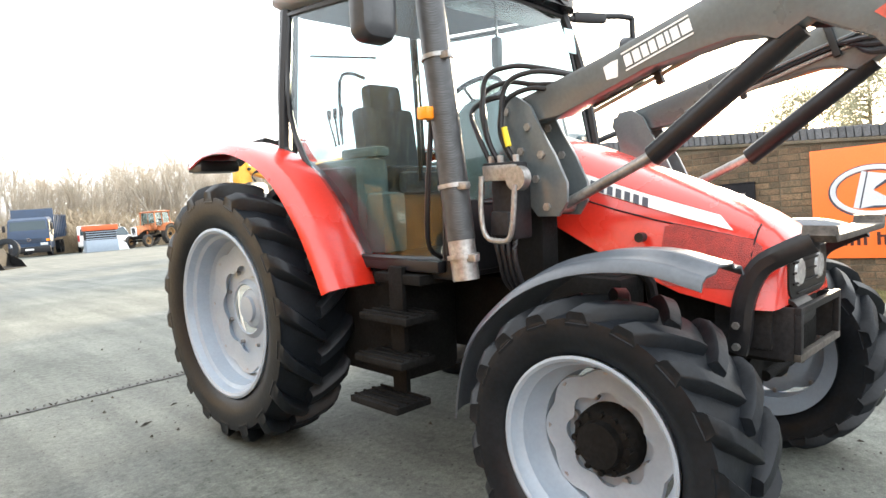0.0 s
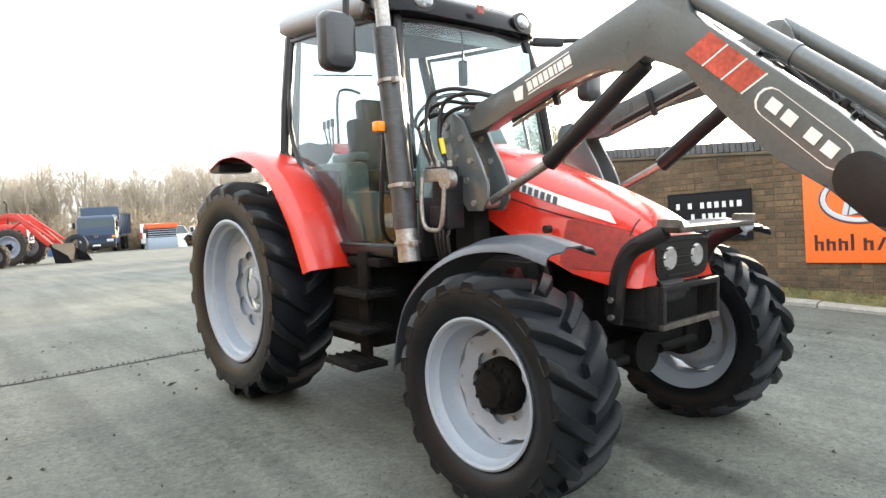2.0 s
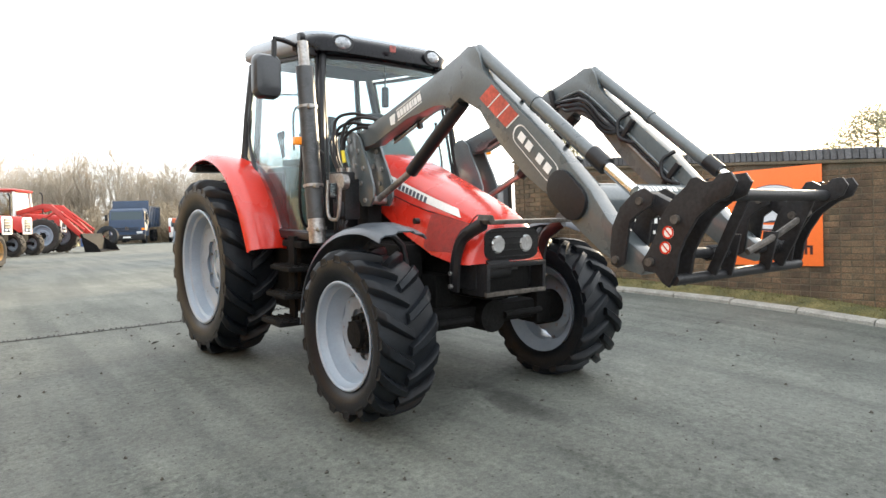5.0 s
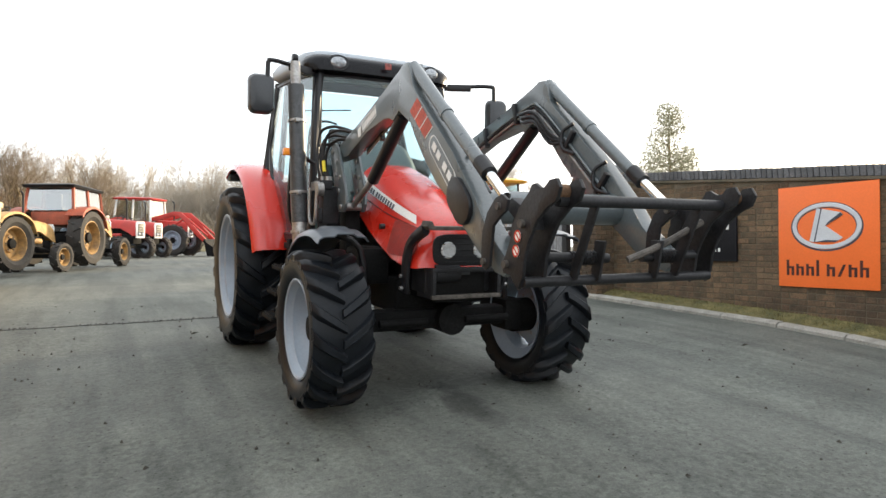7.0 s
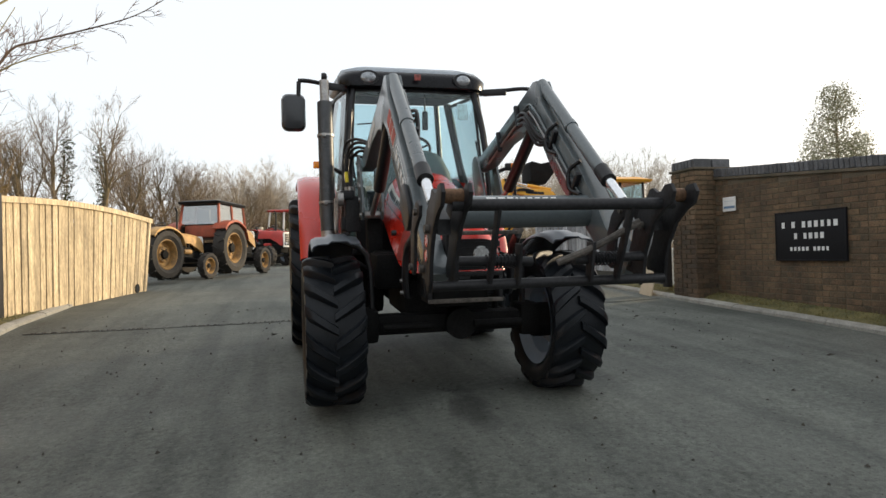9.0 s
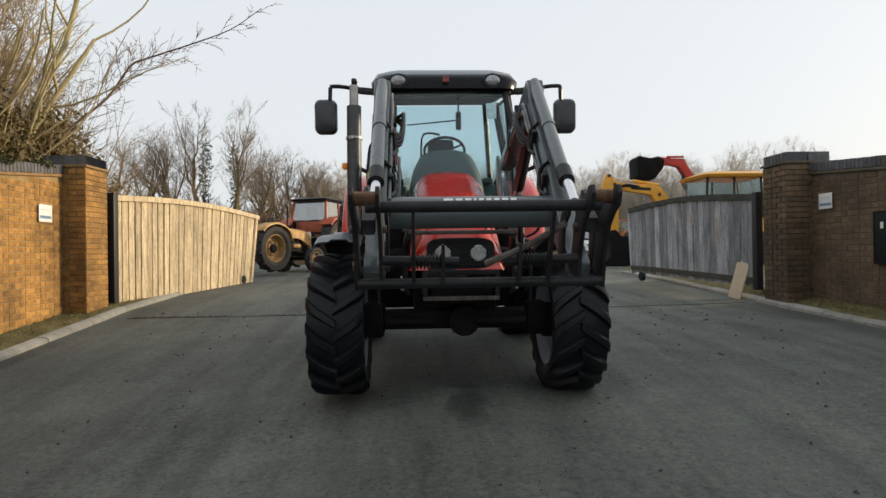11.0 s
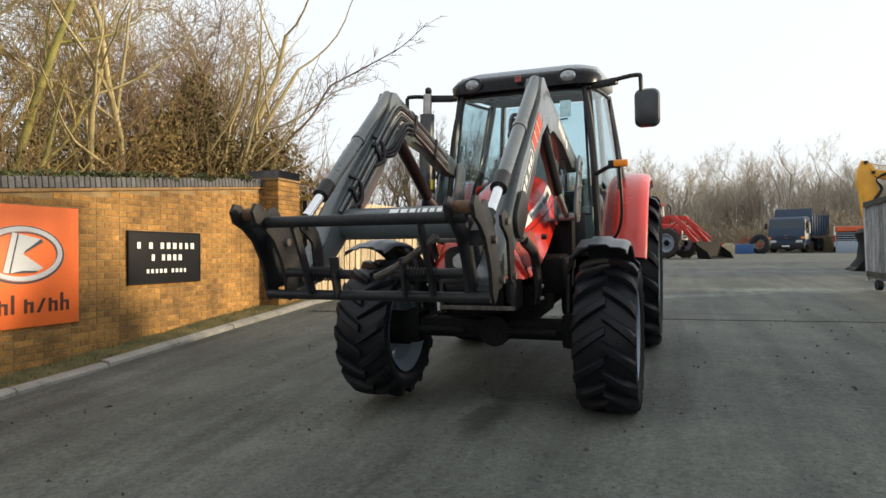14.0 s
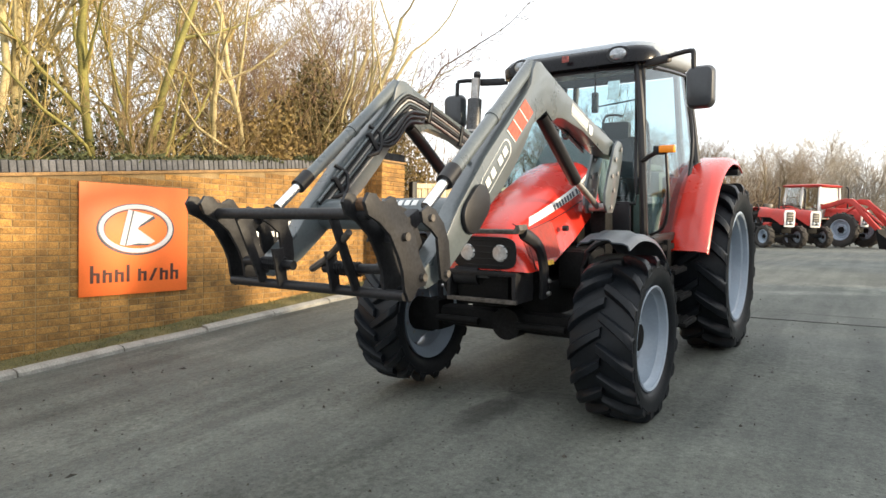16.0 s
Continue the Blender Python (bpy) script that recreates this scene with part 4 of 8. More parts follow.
# black front guard: two bent flat tubes and a top bar with turned-up tips
for sx_ in (-1, 1):
    b = bm_new()
    pth = smooth_path([(0.02 + sx_ * x_, y, z) for x_, y, z in ((0.36, -0.215, 0.72), (0.375, -0.235, 0.80), (0.375, -0.25, 0.93), (0.37, -0.30, 1.045), (0.36, -0.39, 1.105), (0.345, -0.47, 1.145))], 4)
    rows = []
    for k, p in enumerate(pth):
        t = (pth[min(k + 1, len(pth) - 1)] - pth[max(k - 1, 0)]).normalized()
        u = Vector((sx_, 0, 0))
        v = t.cross(u).normalized()
        rows.append([p + u * 0.022 * math.cos(a) * 1.3 + v * 0.042 * math.sin(a) for a in (0.4, 1.2, 1.94, 2.74, 3.54, 4.34, 5.08, 5.88)])
    loft(b, rows)
    gt = part("guard_tube", b, BLACK, tractor, "bent black guard tube")
    for z in (0.75, 0.83):
        b = bm_new()
        rod(b, (0.02 + sx_ * 0.38, -0.23, z), (0.02 + sx_ * 0.415, -0.23, z), 0.014, seg=6)
        part("bolt", b, STEEL, gt)
b = bm_new()
prism(b, [(-0.325, 1.140), (0.365, 1.140), (0.385, 1.165), (0.372, 1.198), (0.352, 1.196), (0.335, 1.166), (-0.295, 1.166), (-0.312, 1.196), (-0.332, 1.198), (-0.345, 1.165)], -0.43, -0.54, 0.008, axis="y")
part("guard_top", b, WORNSTEEL, tractor, "broad black guard plate with turned-up tips")
# weight carrier and open tow frame under the nose
b = bm_new()
box(b, (0, -0.20, 0.80), (0.50, 0.22, 0.17), 0.02)
part("weight_bracket", b, DARKSTEEL, tractor, "black cast front bracket")
for z in (0.875, 0.70):
    b = bm_new()
    box(b, (0.02, -0.395, z), (0.52, 0.025, 0.028), 0.004)
    part("frame_rail", b, DARKSTEEL if z > 0.8 else WORNSTEEL, tractor, "worn steel frame rail")
for x in (-0.225, 0.265):
    b = bm_new()
    box(b, (x, -0.395, 0.788), (0.028, 0.025, 0.15), 0.004)
    part("frame_upright", b, DARKSTEEL, tractor)
    b = bm_new()
    box(b, (x, -0.28, 0.785), (0.02, 0.24, 0.20), 0.004)
    part("frame_cheek", b, DARKSTEEL, tractor)
b = bm_new()
lathe(b, [(-0.20, 0.05), (-0.20, 0.065), (-0.02, 0.065), (-0.02, 0.05)], 20, closed=True, m=Matrix.Translation((0, -0.33, 0.85)))
part("tow_roller", b, DARKSTEEL, tractor, "black rolled steel sleeve")
b = bm_new()
prism(b, [(-0.12, 0.90), (-0.22, 0.935), (-0.37, 0.865), (-0.37, 0.84), (-0.12, 0.84)], -0.20, 0.06, 0.006)
part("cover_plate", b, MIRRORGREY, tractor, "sloped dark cover plate")
# chassis, engine, gearbox, axles
for nm, c, sz in (("front_frame", (0, 0.15, 0.80), (0.40, 1.0, 0.30)), ("engine", (0, 0.55, 1.05), (0.50, 0.55, 0.40)), ("gearbox", (0, 1.5, 0.70), (0.46, 1.7, 0.42)), ("rear_casing", (0, 2.45, 0.78), (0.52, 0.6, 0.55))):
    b = bm_new()
    box(b, c, sz, 0.05)
    part(nm, b, CHASSIS, tractor, "oily black casting")
b = bm_new()
rod(b, (-0.78, 2.50, 0.70), (0.78, 2.50, 0.70), 0.13, seg=20)
part("rear_axle", b, CHASSIS, tractor, "black rear axle tube")
b = bm_new()
box(b, (0, 0.01, 0.50), (1.1, 0.16, 0.14), 0.03)
rod(b, (0.06, -0.14, 0.50), (0.06, 0.15, 0.50), 0.11, seg=24)
for sx_ in (-1, 1):
    box(b, (sx_ * 0.60, 0.01, 0.50), (0.16, 0.22, 0.24), 0.04)
    rod(b, (sx_ * 0.5, -0.15, 0.50), (sx_ * 0.15, -0.15, 0.50), 0.025)
part("front_axle", b, CHASSIS, tractor, "black front axle beam")
b = bm_new()
box(b, (0, 0.42, 0.66), (0.62, 0.80, 0.26), 0.03)
part("sump", b, CHASSIS, tractor, "oily black sump and axle carrier")
for sx_ in (-1, 1):
    b = bm_new()
    box(b, (sx_ * 0.40, 0.42, 0.86), (0.20, 0.5, 0.26), 0.03)
    part("side_casing", b, CHASSIS, tractor)
    b = bm_new()
    box(b, (sx_ * 0.47, 1.72, 0.67), (0.40, 0.85, 0.56), 0.06)
    part("side_tank", b, CHASSIS, tractor, "black side tank")

# cab: floor, posts, roof, glass, seat, wheel
A1 = (0.535, 1.13, 2.39)                               # head of the front post
C0, C1 = (0.56, 2.42, 1.55), (0.50, 2.40, 2.48)
b = bm_new()
box(b, (0, 1.55, 0.985), (1.36, 1.25, 0.07), 0.02)
box(b, (0, 0.93, 1.15), (1.12, 0.05, 0.34), 0.015)
box(b, (0, 2.1, 1.25), (1.2, 0.66, 0.55), 0.05)
part("cab_floor", b, BLACK, tractor, "black cab floor and bulkhead")
for sx_ in (-1, 1):
    mx = lambda p: (sx_ * p[0], p[1], p[2])
    b = bm_new()
    tube(b, [mx((0.66, 0.95, 0.99)), mx((0.645, 0.96, 1.4)), mx((0.60, 1.03, 2.0)), mx(A1)], 0.03, 8, soft=3)
    part("front_post", b, BLACK, tractor, "black cab post")
    b = bm_new()
    tube(b, [mx((0.74, 2.20, 1.62)), mx((0.68, 2.27, 2.0)), mx((0.60, 2.32, 2.47))], 0.040, 8)
    tube(b, [mx((0.73, 1.60, 1.0)), mx((0.75, 1.76, 1.25)), mx((0.75, 1.98, 1.47)), mx((0.74, 2.20, 1.65))], 0.024, 8, soft=3)
    part("door_post", b, BLACK, tractor, "slanting black cab post")
    b = bm_new()
    tube(b, [mx(C0), mx(C1)], 0.03, 8)
    part("rear_post", b, BLACK, tractor)
    b = bm_new()
    box(b, mx((0.70, 1.30, 1.015)), (0.07, 0.66, 0.06), 0.015)
    part("door_sill", b, BLACK, tractor)
    # door glass, bowed a little
    b = bm_new()
    rows = []
    front = [(0.665, 0.98, 1.04), (0.65, 0.985, 1.4), (0.62, 1.05, 1.9), (0.58, 1.14, 2.37)]
    rear = [(0.72, 1.55, 1.04), (0.745, 1.86, 1.4), (0.71, 2.17, 1.84), (0.62, 2.26, 2.44)]
    for k in range(13):
        f = k / 12
        pf, pr = Vector(smooth_path(front, 4)[k]), Vector(smooth_path(rear, 4)[k])
        rows.append([mx(pf.lerp(pr, g / 4) + Vector((0.025 * math.sin(math.pi * g / 4), 0, 0))) for g in range(5)])
    sheet(b, rows, 0.005)
    o = part("door_glass", b, GLASS, tractor, "large tinted door pane")
    o.visible_shadow = False
    b = bm_new()
    tube(b, [rows[0][0], *[r[0] for r in rows[1:]], *rows[-1][1:], *[r[-1] for r in rows[-2::-1]], *rows[0][-2:0:-1], rows[0][0]], 0.018, 6)
    part("door_seal", b, BLACK, tractor, "black rubber door seal")
    b = bm_new()
    sheet(b, [[mx((0.74, 2.23, 1.66)), mx((0.57, 2.41, 1.62))], [mx((0.61, 2.34, 2.45)), mx((0.51, 2.40, 2.46))]], 0.005)
    o = part("quarter_glass", b, GLASS, tractor, "rear quarter pane")
    o.visible_shadow = False
    b = bm_new()
    tube(b, [mx((0.62, 1.18, 1.42)), mx((0.63, 1.17, 1.62)), mx((0.60, 1.21, 1.9)), mx((0.585, 1.2, 1.95))], 0.012, 8, soft=3)
    part("grab_handle", b, BLACK, tractor)
b = bm_new()
rows = []
for k in range(9):
    f = k / 8
    y, z, w = 0.93 + 0.19 * f, 1.30 + 1.06 * f, 0.60 - 0.065 * f
    rows.append([(w * g, y - 0.05 * (1 - g * g), z) for g in (-1, -0.5, 0, 0.5, 1)])
sheet(b, rows, 0.005)
o = part("windscreen", b, GLASS, tractor, "curved front windscreen")
o.visible_shadow = False
b = bm_new()
tube(b, [rows[0][0], *rows[0][1:], *[r[-1] for r in rows[1:]], *rows[-1][-2::-1], *[r[0] for r in rows[-2::-1]]], 0.012, 6)
part("windscreen_seal", b, BLACK, tractor, "black rubber windscreen seal")
b = bm_new()
sheet(b, [[(-0.54, 2.43, 1.6), (0.54, 2.43, 1.6)], [(-0.49, 2.41, 2.46), (0.49, 2.41, 2.46)]], 0.005)
o = part("rear_window", b, GLASS, tractor, "rear window pane")
o.visible_shadow = False


def rounded(w, y0, y1, z, r, bulge=0.0, n=5):
    """Rounded rectangle ring, front edge bowed out by bulge."""
    pts = []
    for cx, cy, a0 in ((w - r, y1 - r, 0), (-(w - r), y1 - r, 90), (-(w - r), y0 + r, 180), (w - r, y0 + r, 270)):
        for i in range(n + 1):
            a = radians(a0 + 90 * i / n)
            x, y = cx + r * math.cos(a), cy + r * math.sin(a)
            if a0 >= 180:
                y -= bulge * (1 - (x / w) ** 2)
            pts.append((x, y, z))
    return pts


b = bm_new()
climb = lambda ring: [(x, y, z + 0.07 * max(0.0, y - 1.05)) for x, y, z in ring]
loft(b, [climb(q) for q in (rounded(0.61, 1.18, 2.44, 2.40, 0.14, 0.05), rounded(0.655, 1.13, 2.50, 2.43, 0.16, 0.06), rounded(0.66, 1.14, 2.50, 2.49, 0.16, 0.06), rounded(0.625, 1.19, 2.44, 2.55, 0.16, 0.06), rounded(0.53, 1.29, 2.36, 2.585, 0.14, 0.05), rounded(0.3, 1.55, 2.15, 2.597, 0.1, 0.0))])
part("roof", b, ROOFGREY, tractor, "pale grey cab roof", angle=60)
b = bm_new()
loft(b, [rounded(0.61, 1.13, 1.40, 2.365, 0.13, 0.07), rounded(0.66, 1.065, 1.44, 2.39, 0.17, 0.08), rounded(0.67, 1.065, 1.44, 2.47, 0.17, 0.08), rounded(0.63, 1.12, 1.42, 2.525, 0.14, 0.07), rounded(0.5, 1.23, 1.38, 2.55, 0.07, 0.05)])
part("visor", b, GLOSSBLACK, tractor, "black front roof visor", angle=60)
for x in (-0.42, 0.42):
    b = bm_new()
    lathe(b, [(-0.02, 0.044), (0.004, 0.044), (0.012, 0.034), (0.014, 0.0)], 24, m=Matrix.Translation((x, 1.022, 2.457)) @ Matrix.Rotation(radians(-90) + 0.3 * x, 4, "Z") @ Matrix.Diagonal((1, 1.45, 1, 1)))
    part("roof_lamp", b, ROOFLENS, tractor, "round roof work lamp")
    b = bm_new()
    lathe(b, [(-0.02, 0.065), (0.0, 0.065), (0.0, 0.05)], 24, m=Matrix.Translation((x, 1.024, 2.457)) @ Matrix.Rotation(radians(-90) + 0.3 * x, 4, "Z") @ Matrix.Diagonal((1, 1.4, 0.95, 1)))
    part("lamp_bezel", b, BLACK, tractor)
b = bm_new()
prism(b, [(-0.028, 2.437), (0.028, 2.437), (0.028, 2.487), (-0.028, 2.487)], 0.988, 0.978, 0.003, axis="y")
part("badge", b, mat("badge_red", (0.25, 0.05, 0.04), 0.4, var=0.5, scale=60), tractor, "small square maker's badge")

# inside the cab
b = bm_new()
loft(b, [climb(rounded(0.55, 1.16, 2.37, 2.37, 0.12, 0.03)), climb(rounded(0.57, 1.14, 2.39, 2.397, 0.12, 0.03))])
part("headliner", b, mat("blue_grey_lining", (0.06, 0.085, 0.11), 0.9, var=0.2, scale=8), tractor, "dark roof lining")
b = bm_new()
box(b, (0.40, 0.985, 2.18), (0.09, 0.003, 0.14), 0.001, Matrix.Rotation(radians(-8), 4, "X"))
part("windscreen_sticker", b, mat("pale_sticker", (0.45, 0.68, 0.72), 0.5, var=0.15, scale=20), tractor, "pale blue inspection sticker")
b = bm_new()
box(b, (0, 1.95, 1.42), (0.50, 0.48, 0.14), 0.05)
box(b, (0, 2.16, 1.68), (0.46, 0.13, 0.48), 0.06, Matrix.Rotation(radians(-8), 4, "X"))
box(b, (0, 2.19, 1.97), (0.28, 0.11, 0.20), 0.05, Matrix.Rotation(radians(-8), 4, "X"))
box(b, (0, 1.95, 1.2), (0.36, 0.36, 0.34), 0.04)
part("seat", b, SEATCLOTH, tractor, "dark cloth driver's seat")
b = bm_new()
loft(b, [rounded(0.33, 1.0, 1.30, 1.02, 0.06), rounded(0.335, 0.99, 1.30, 1.50, 0.08, 0.02), rounded(0.30, 1.01, 1.31, 1.66, 0.09, 0.03), rounded(0.24, 1.03, 1.32, 1.78, 0.09, 0.03), rounded(0.19, 1.06, 1.32, 1.825, 0.09, 0.02), rounded(0.12, 1.10, 1.28, 1.85, 0.07, 0.01)])
part("dashboard", b, TRIM, tractor, "grey-green dashboard cowl")
b = bm_new()
st = Matrix.Translation((0, 1.38, 1.87)) @ Matrix.Rotation(radians(-35), 4, "X")
tube(b, [st @ Vector((0.19 * math.cos(6.28319 * i / 24), 0.19 * math.sin(6.28319 * i / 24), 0)) for i in range(25)], 0.014, 6)
for a in (90, 210, 330):
    rod(b, st @ Vector((0, 0, -0.02)), st @ Vector((0.185 * math.cos(radians(a)), 0.185 * math.sin(radians(a)), 0)), 0.01, seg=6)
rod(b, (0, 1.26, 1.60), st @ Vector((0, 0, -0.01)), 0.035)
part("steering_wheel", b, BLACK, tractor, "black steering wheel")
for sx_ in (-1, 1):
    b = bm_new()
    box(b, (sx_ * 0.46, 1.96, 1.36), (0.20, 0.50, 0.42), 0.06)
    box(b, (sx_ * 0.45, 1.70, 1.20), (0.18, 0.24, 0.34), 0.04)
    box(b, (sx_ * 0.44, 1.84, 1.60), (0.10, 0.34, 0.06), 0.025)
    part("side_console", b, TRIM, tractor, "grey-green side console")
for i in range(3):
    b = bm_new()
    rod(b, (-0.46 + 0.02 * i, 2.02 + 0.06 * i, 1.66), (-0.48 + 0.02 * i, 1.99 + 0.09 * i, 1.82), 0.007, seg=6)
    rod(b, (-0.48 + 0.02 * i, 1.99 + 0.09 * i, 1.82), (-0.482 + 0.02 * i, 1.985 + 0.09 * i, 1.88), 0.014, seg=8)
    part("lever", b, BLACK, tractor, "thin black control lever")
b = bm_new()
tube(b, [(-0.2, 2.38, 1.75), (-0.2, 2.37, 2.1), (-0.12, 2.36, 2.16), (0.0, 2.36, 2.14)], 0.012, 6, soft=3)
part("rear_rail", b, BLACK, tractor)
b = bm_new()
rod(b, (-0.36, 2.45, 2.26), (0.18, 2.45, 2.31), 0.008, seg=6)
part("rear_wiper", b, BLACK, tractor)
b = bm_new()
box(b, (0.13, 1.30, 2.14), (0.05, 0.05, 0.17), 0.012)
rod(b, (0.13, 1.3, 2.2), (0.13, 1.3, 2.37), 0.008)
part("hanging_handset", b, BLACK, tractor)
b = bm_new()
rod(b, (-0.35, 0.885, 1.40), (0.18, 0.872, 1.54), 0.012, seg=6)
part("wiper", b, BLACK, tractor, "parked windscreen wiper")

# mudguards
ARC = [(1.47, 0.90), (1.55, 1.05), (1.68, 1.25), (1.88, 1.46), (2.12, 1.60), (2.42, 1.68), (2.72, 1.675), (2.94, 1.61)]
for sx_ in (-1, 1):
    pth = smooth_path([(0, y, z) for y, z in ARC], 4)
    b = bm_new()
    rows = []
    for i, p in enumerate(pth):
        t = (pth[min(i + 1, len(pth) - 1)] - pth[max(i - 1, 0)]).normalized()
        nrm = Vector((0, -t.z, t.y))
        if nrm.z < 0:
            nrm = -nrm
        rows.append([p + Vector((sx_ * 0.70, 0, 0)) + nrm * -0.0, p + Vector((sx_ * 0.75, 0, 0)) + nrm * 0.02, p + Vector((sx_ * 0.92, 0, 0)) + nrm * 0.015, p + Vector((sx_ * 0.99, 0, 0)) - nrm * 0.005, p + Vector((sx_ * 1.01, 0, 0)) - nrm * 0.05])
    sheet(b, rows, 0.012)
    part("rear_mudguard", b, RED, tractor, "curved glossy red rear mudguard", angle=60)
    b = bm_new()
    rows = []
    for i, p in enumerate(pth):
        rows.append([p + Vector((sx_ * 0.64, 0, -0.02)), p + Vector((sx_ * 0.70, 0, -0.004))])
    sheet(b, rows, 0.01)
    part("mudguard_liner", b, BLACK, tractor, "black inner mudguard")
    b = bm_new()
    box(b, (sx_ * 0.86, 2.88, 1.575), (0.27, 0.20, 0.075), 0.03)
    part("tail_lamp", b, BLACK, tractor)
    FARC = [(-0.36, 1.10), (-0.16, 1.14), (0.10, 1.115), (0.33, 1.02), (0.52, 0.86), (0.61, 0.70), (0.65, 0.50)]
    pth = smooth_path([(0, y, z) for y, z in FARC], 4)
    b = bm_new()
    rows = []
    for i, p in enumerate(pth):
        rows.append([p + Vector((sx_ * q, 0, h)) for q, h in ((0.66, -0.035), (0.68, -0.008), (0.735, -0.004), (0.755, 0.012), (0.86, 0.012), (0.88, -0.004), (0.945, -0.008), (0.975, -0.022), (0.985, -0.05))])
    sheet(b, rows, 0.008)
    part("front_mudguard", b, GREYPL, tractor, "dark grey plastic front mudguard", angle=60)
    b = bm_new()
    tube(b, [(sx_ * 0.56, -0.02, 0.62), (sx_ * 0.59, 0.0, 1.0), (sx_ * 0.8, 0.02, 1.11)], 0.022, 8, soft=3)
    part("mudguard_stay", b, BLACK, tractor)

# steps on each side
for sx_ in (-1, 1):
    for k, z in enumerate((0.37, 0.57, 0.77)):
        b = bm_new()
        box(b, (sx_ * (0.84 - 0.04 * k), 1.23, z), (0.22, 0.35, 0.035), 0.008)
        for j in range(4):
            box(b, (sx_ * (0.76 + 0.055 * j - 0.04 * k), 1.23, z + 0.022), (0.012, 0.33, 0.012), 0.003)
        part("step", b, CHASSIS, tractor, "grip-edged black step")
    b = bm_new()
    box(b, (sx_ * 0.76, 1.23, 0.68), (0.03, 0.10, 0.66), 0.006)
    box(b, (sx_ * 0.66, 1.23, 0.95), (0.22, 0.34, 0.05), 0.01)
    part("step_hanger", b, CHASSIS, tractor)

# exhaust stack
PERF = mat("perforated_guard", (0.075, 0.078, 0.082), 0.45, 0.4, var=0.25, scale=20, bump=0)
pn, pl_ = PERF.node_tree.nodes, PERF.node_tree.links
pb = pn["Principled BSDF"]
ck, pm, pc = pn.new("ShaderNodeTexChecker"), pn.new("ShaderNodeMix"), pn.new("ShaderNodeTexCoord")
ck.inputs["Scale"].default_value = 185.0
ck.inputs["Color1"].default_value, ck.inputs["Color2"].default_value = (1.2, 1.2, 1.2, 1), (0.4, 0.4, 0.4, 1)
pm.data_type, pm.blend_type = "RGBA", "MULTIPLY"
pm.inputs[0].default_value = 1.0
pl_.new(pc.outputs["Object"], ck.inputs["Vector"])
pl_.new(pb.inputs["Base Color"].links[0].from_socket, pm.inputs[6])
pl_.new(ck.outputs["Color"], pm.inputs[7])
pl_.new(pm.outputs[2], pb.inputs["Base Color"])
b = bm_new()
ex = lambda f: (-0.80, 0.73 + 0.17 * f, 0.985 + 1.30 * f)
rod(b, ex(0.0), ex(0.14), 0.058, seg=24)
part("exhaust_stub", b, STEEL, tractor, "bare steel silencer end")
b = bm_new()
rod(b, ex(0.93), ex(1.08), 0.038, seg=20)
part("exhaust_pipe", b, STEEL, tractor, "bare steel exhaust pipe")
b = bm_new()
rod(b, ex(0.13), ex(0.94), 0.062, seg=28)
part("exhaust_guard", b, PERF, tractor, "perforated grey heat guard")
for f in (0.07, 0.30, 0.72):
    b = bm_new()
    rod(b, ex(f), ex(f + 0.014), 0.070, seg=28)
    box(b, Vector(ex(f + 0.007)) + Vector((-0.02, -0.075, 0)), (0.03, 0.05, 0.03), 0.004)
    part("exhaust_clamp", b, STEEL, tractor, "bright steel band clamp")
b = bm_new()
lathe(b, [(-0.02, 0.03), (0.0, 0.036), (0.02, 0.03), (0.03, 0.0)], 16, m=Matrix.Translation((-0.80, 0.935, 2.425)))
rod(b, ex(1.07), (-0.80, 0.935, 2.425), 0.015)
part("exhaust_flap", b, BLACK, tractor)

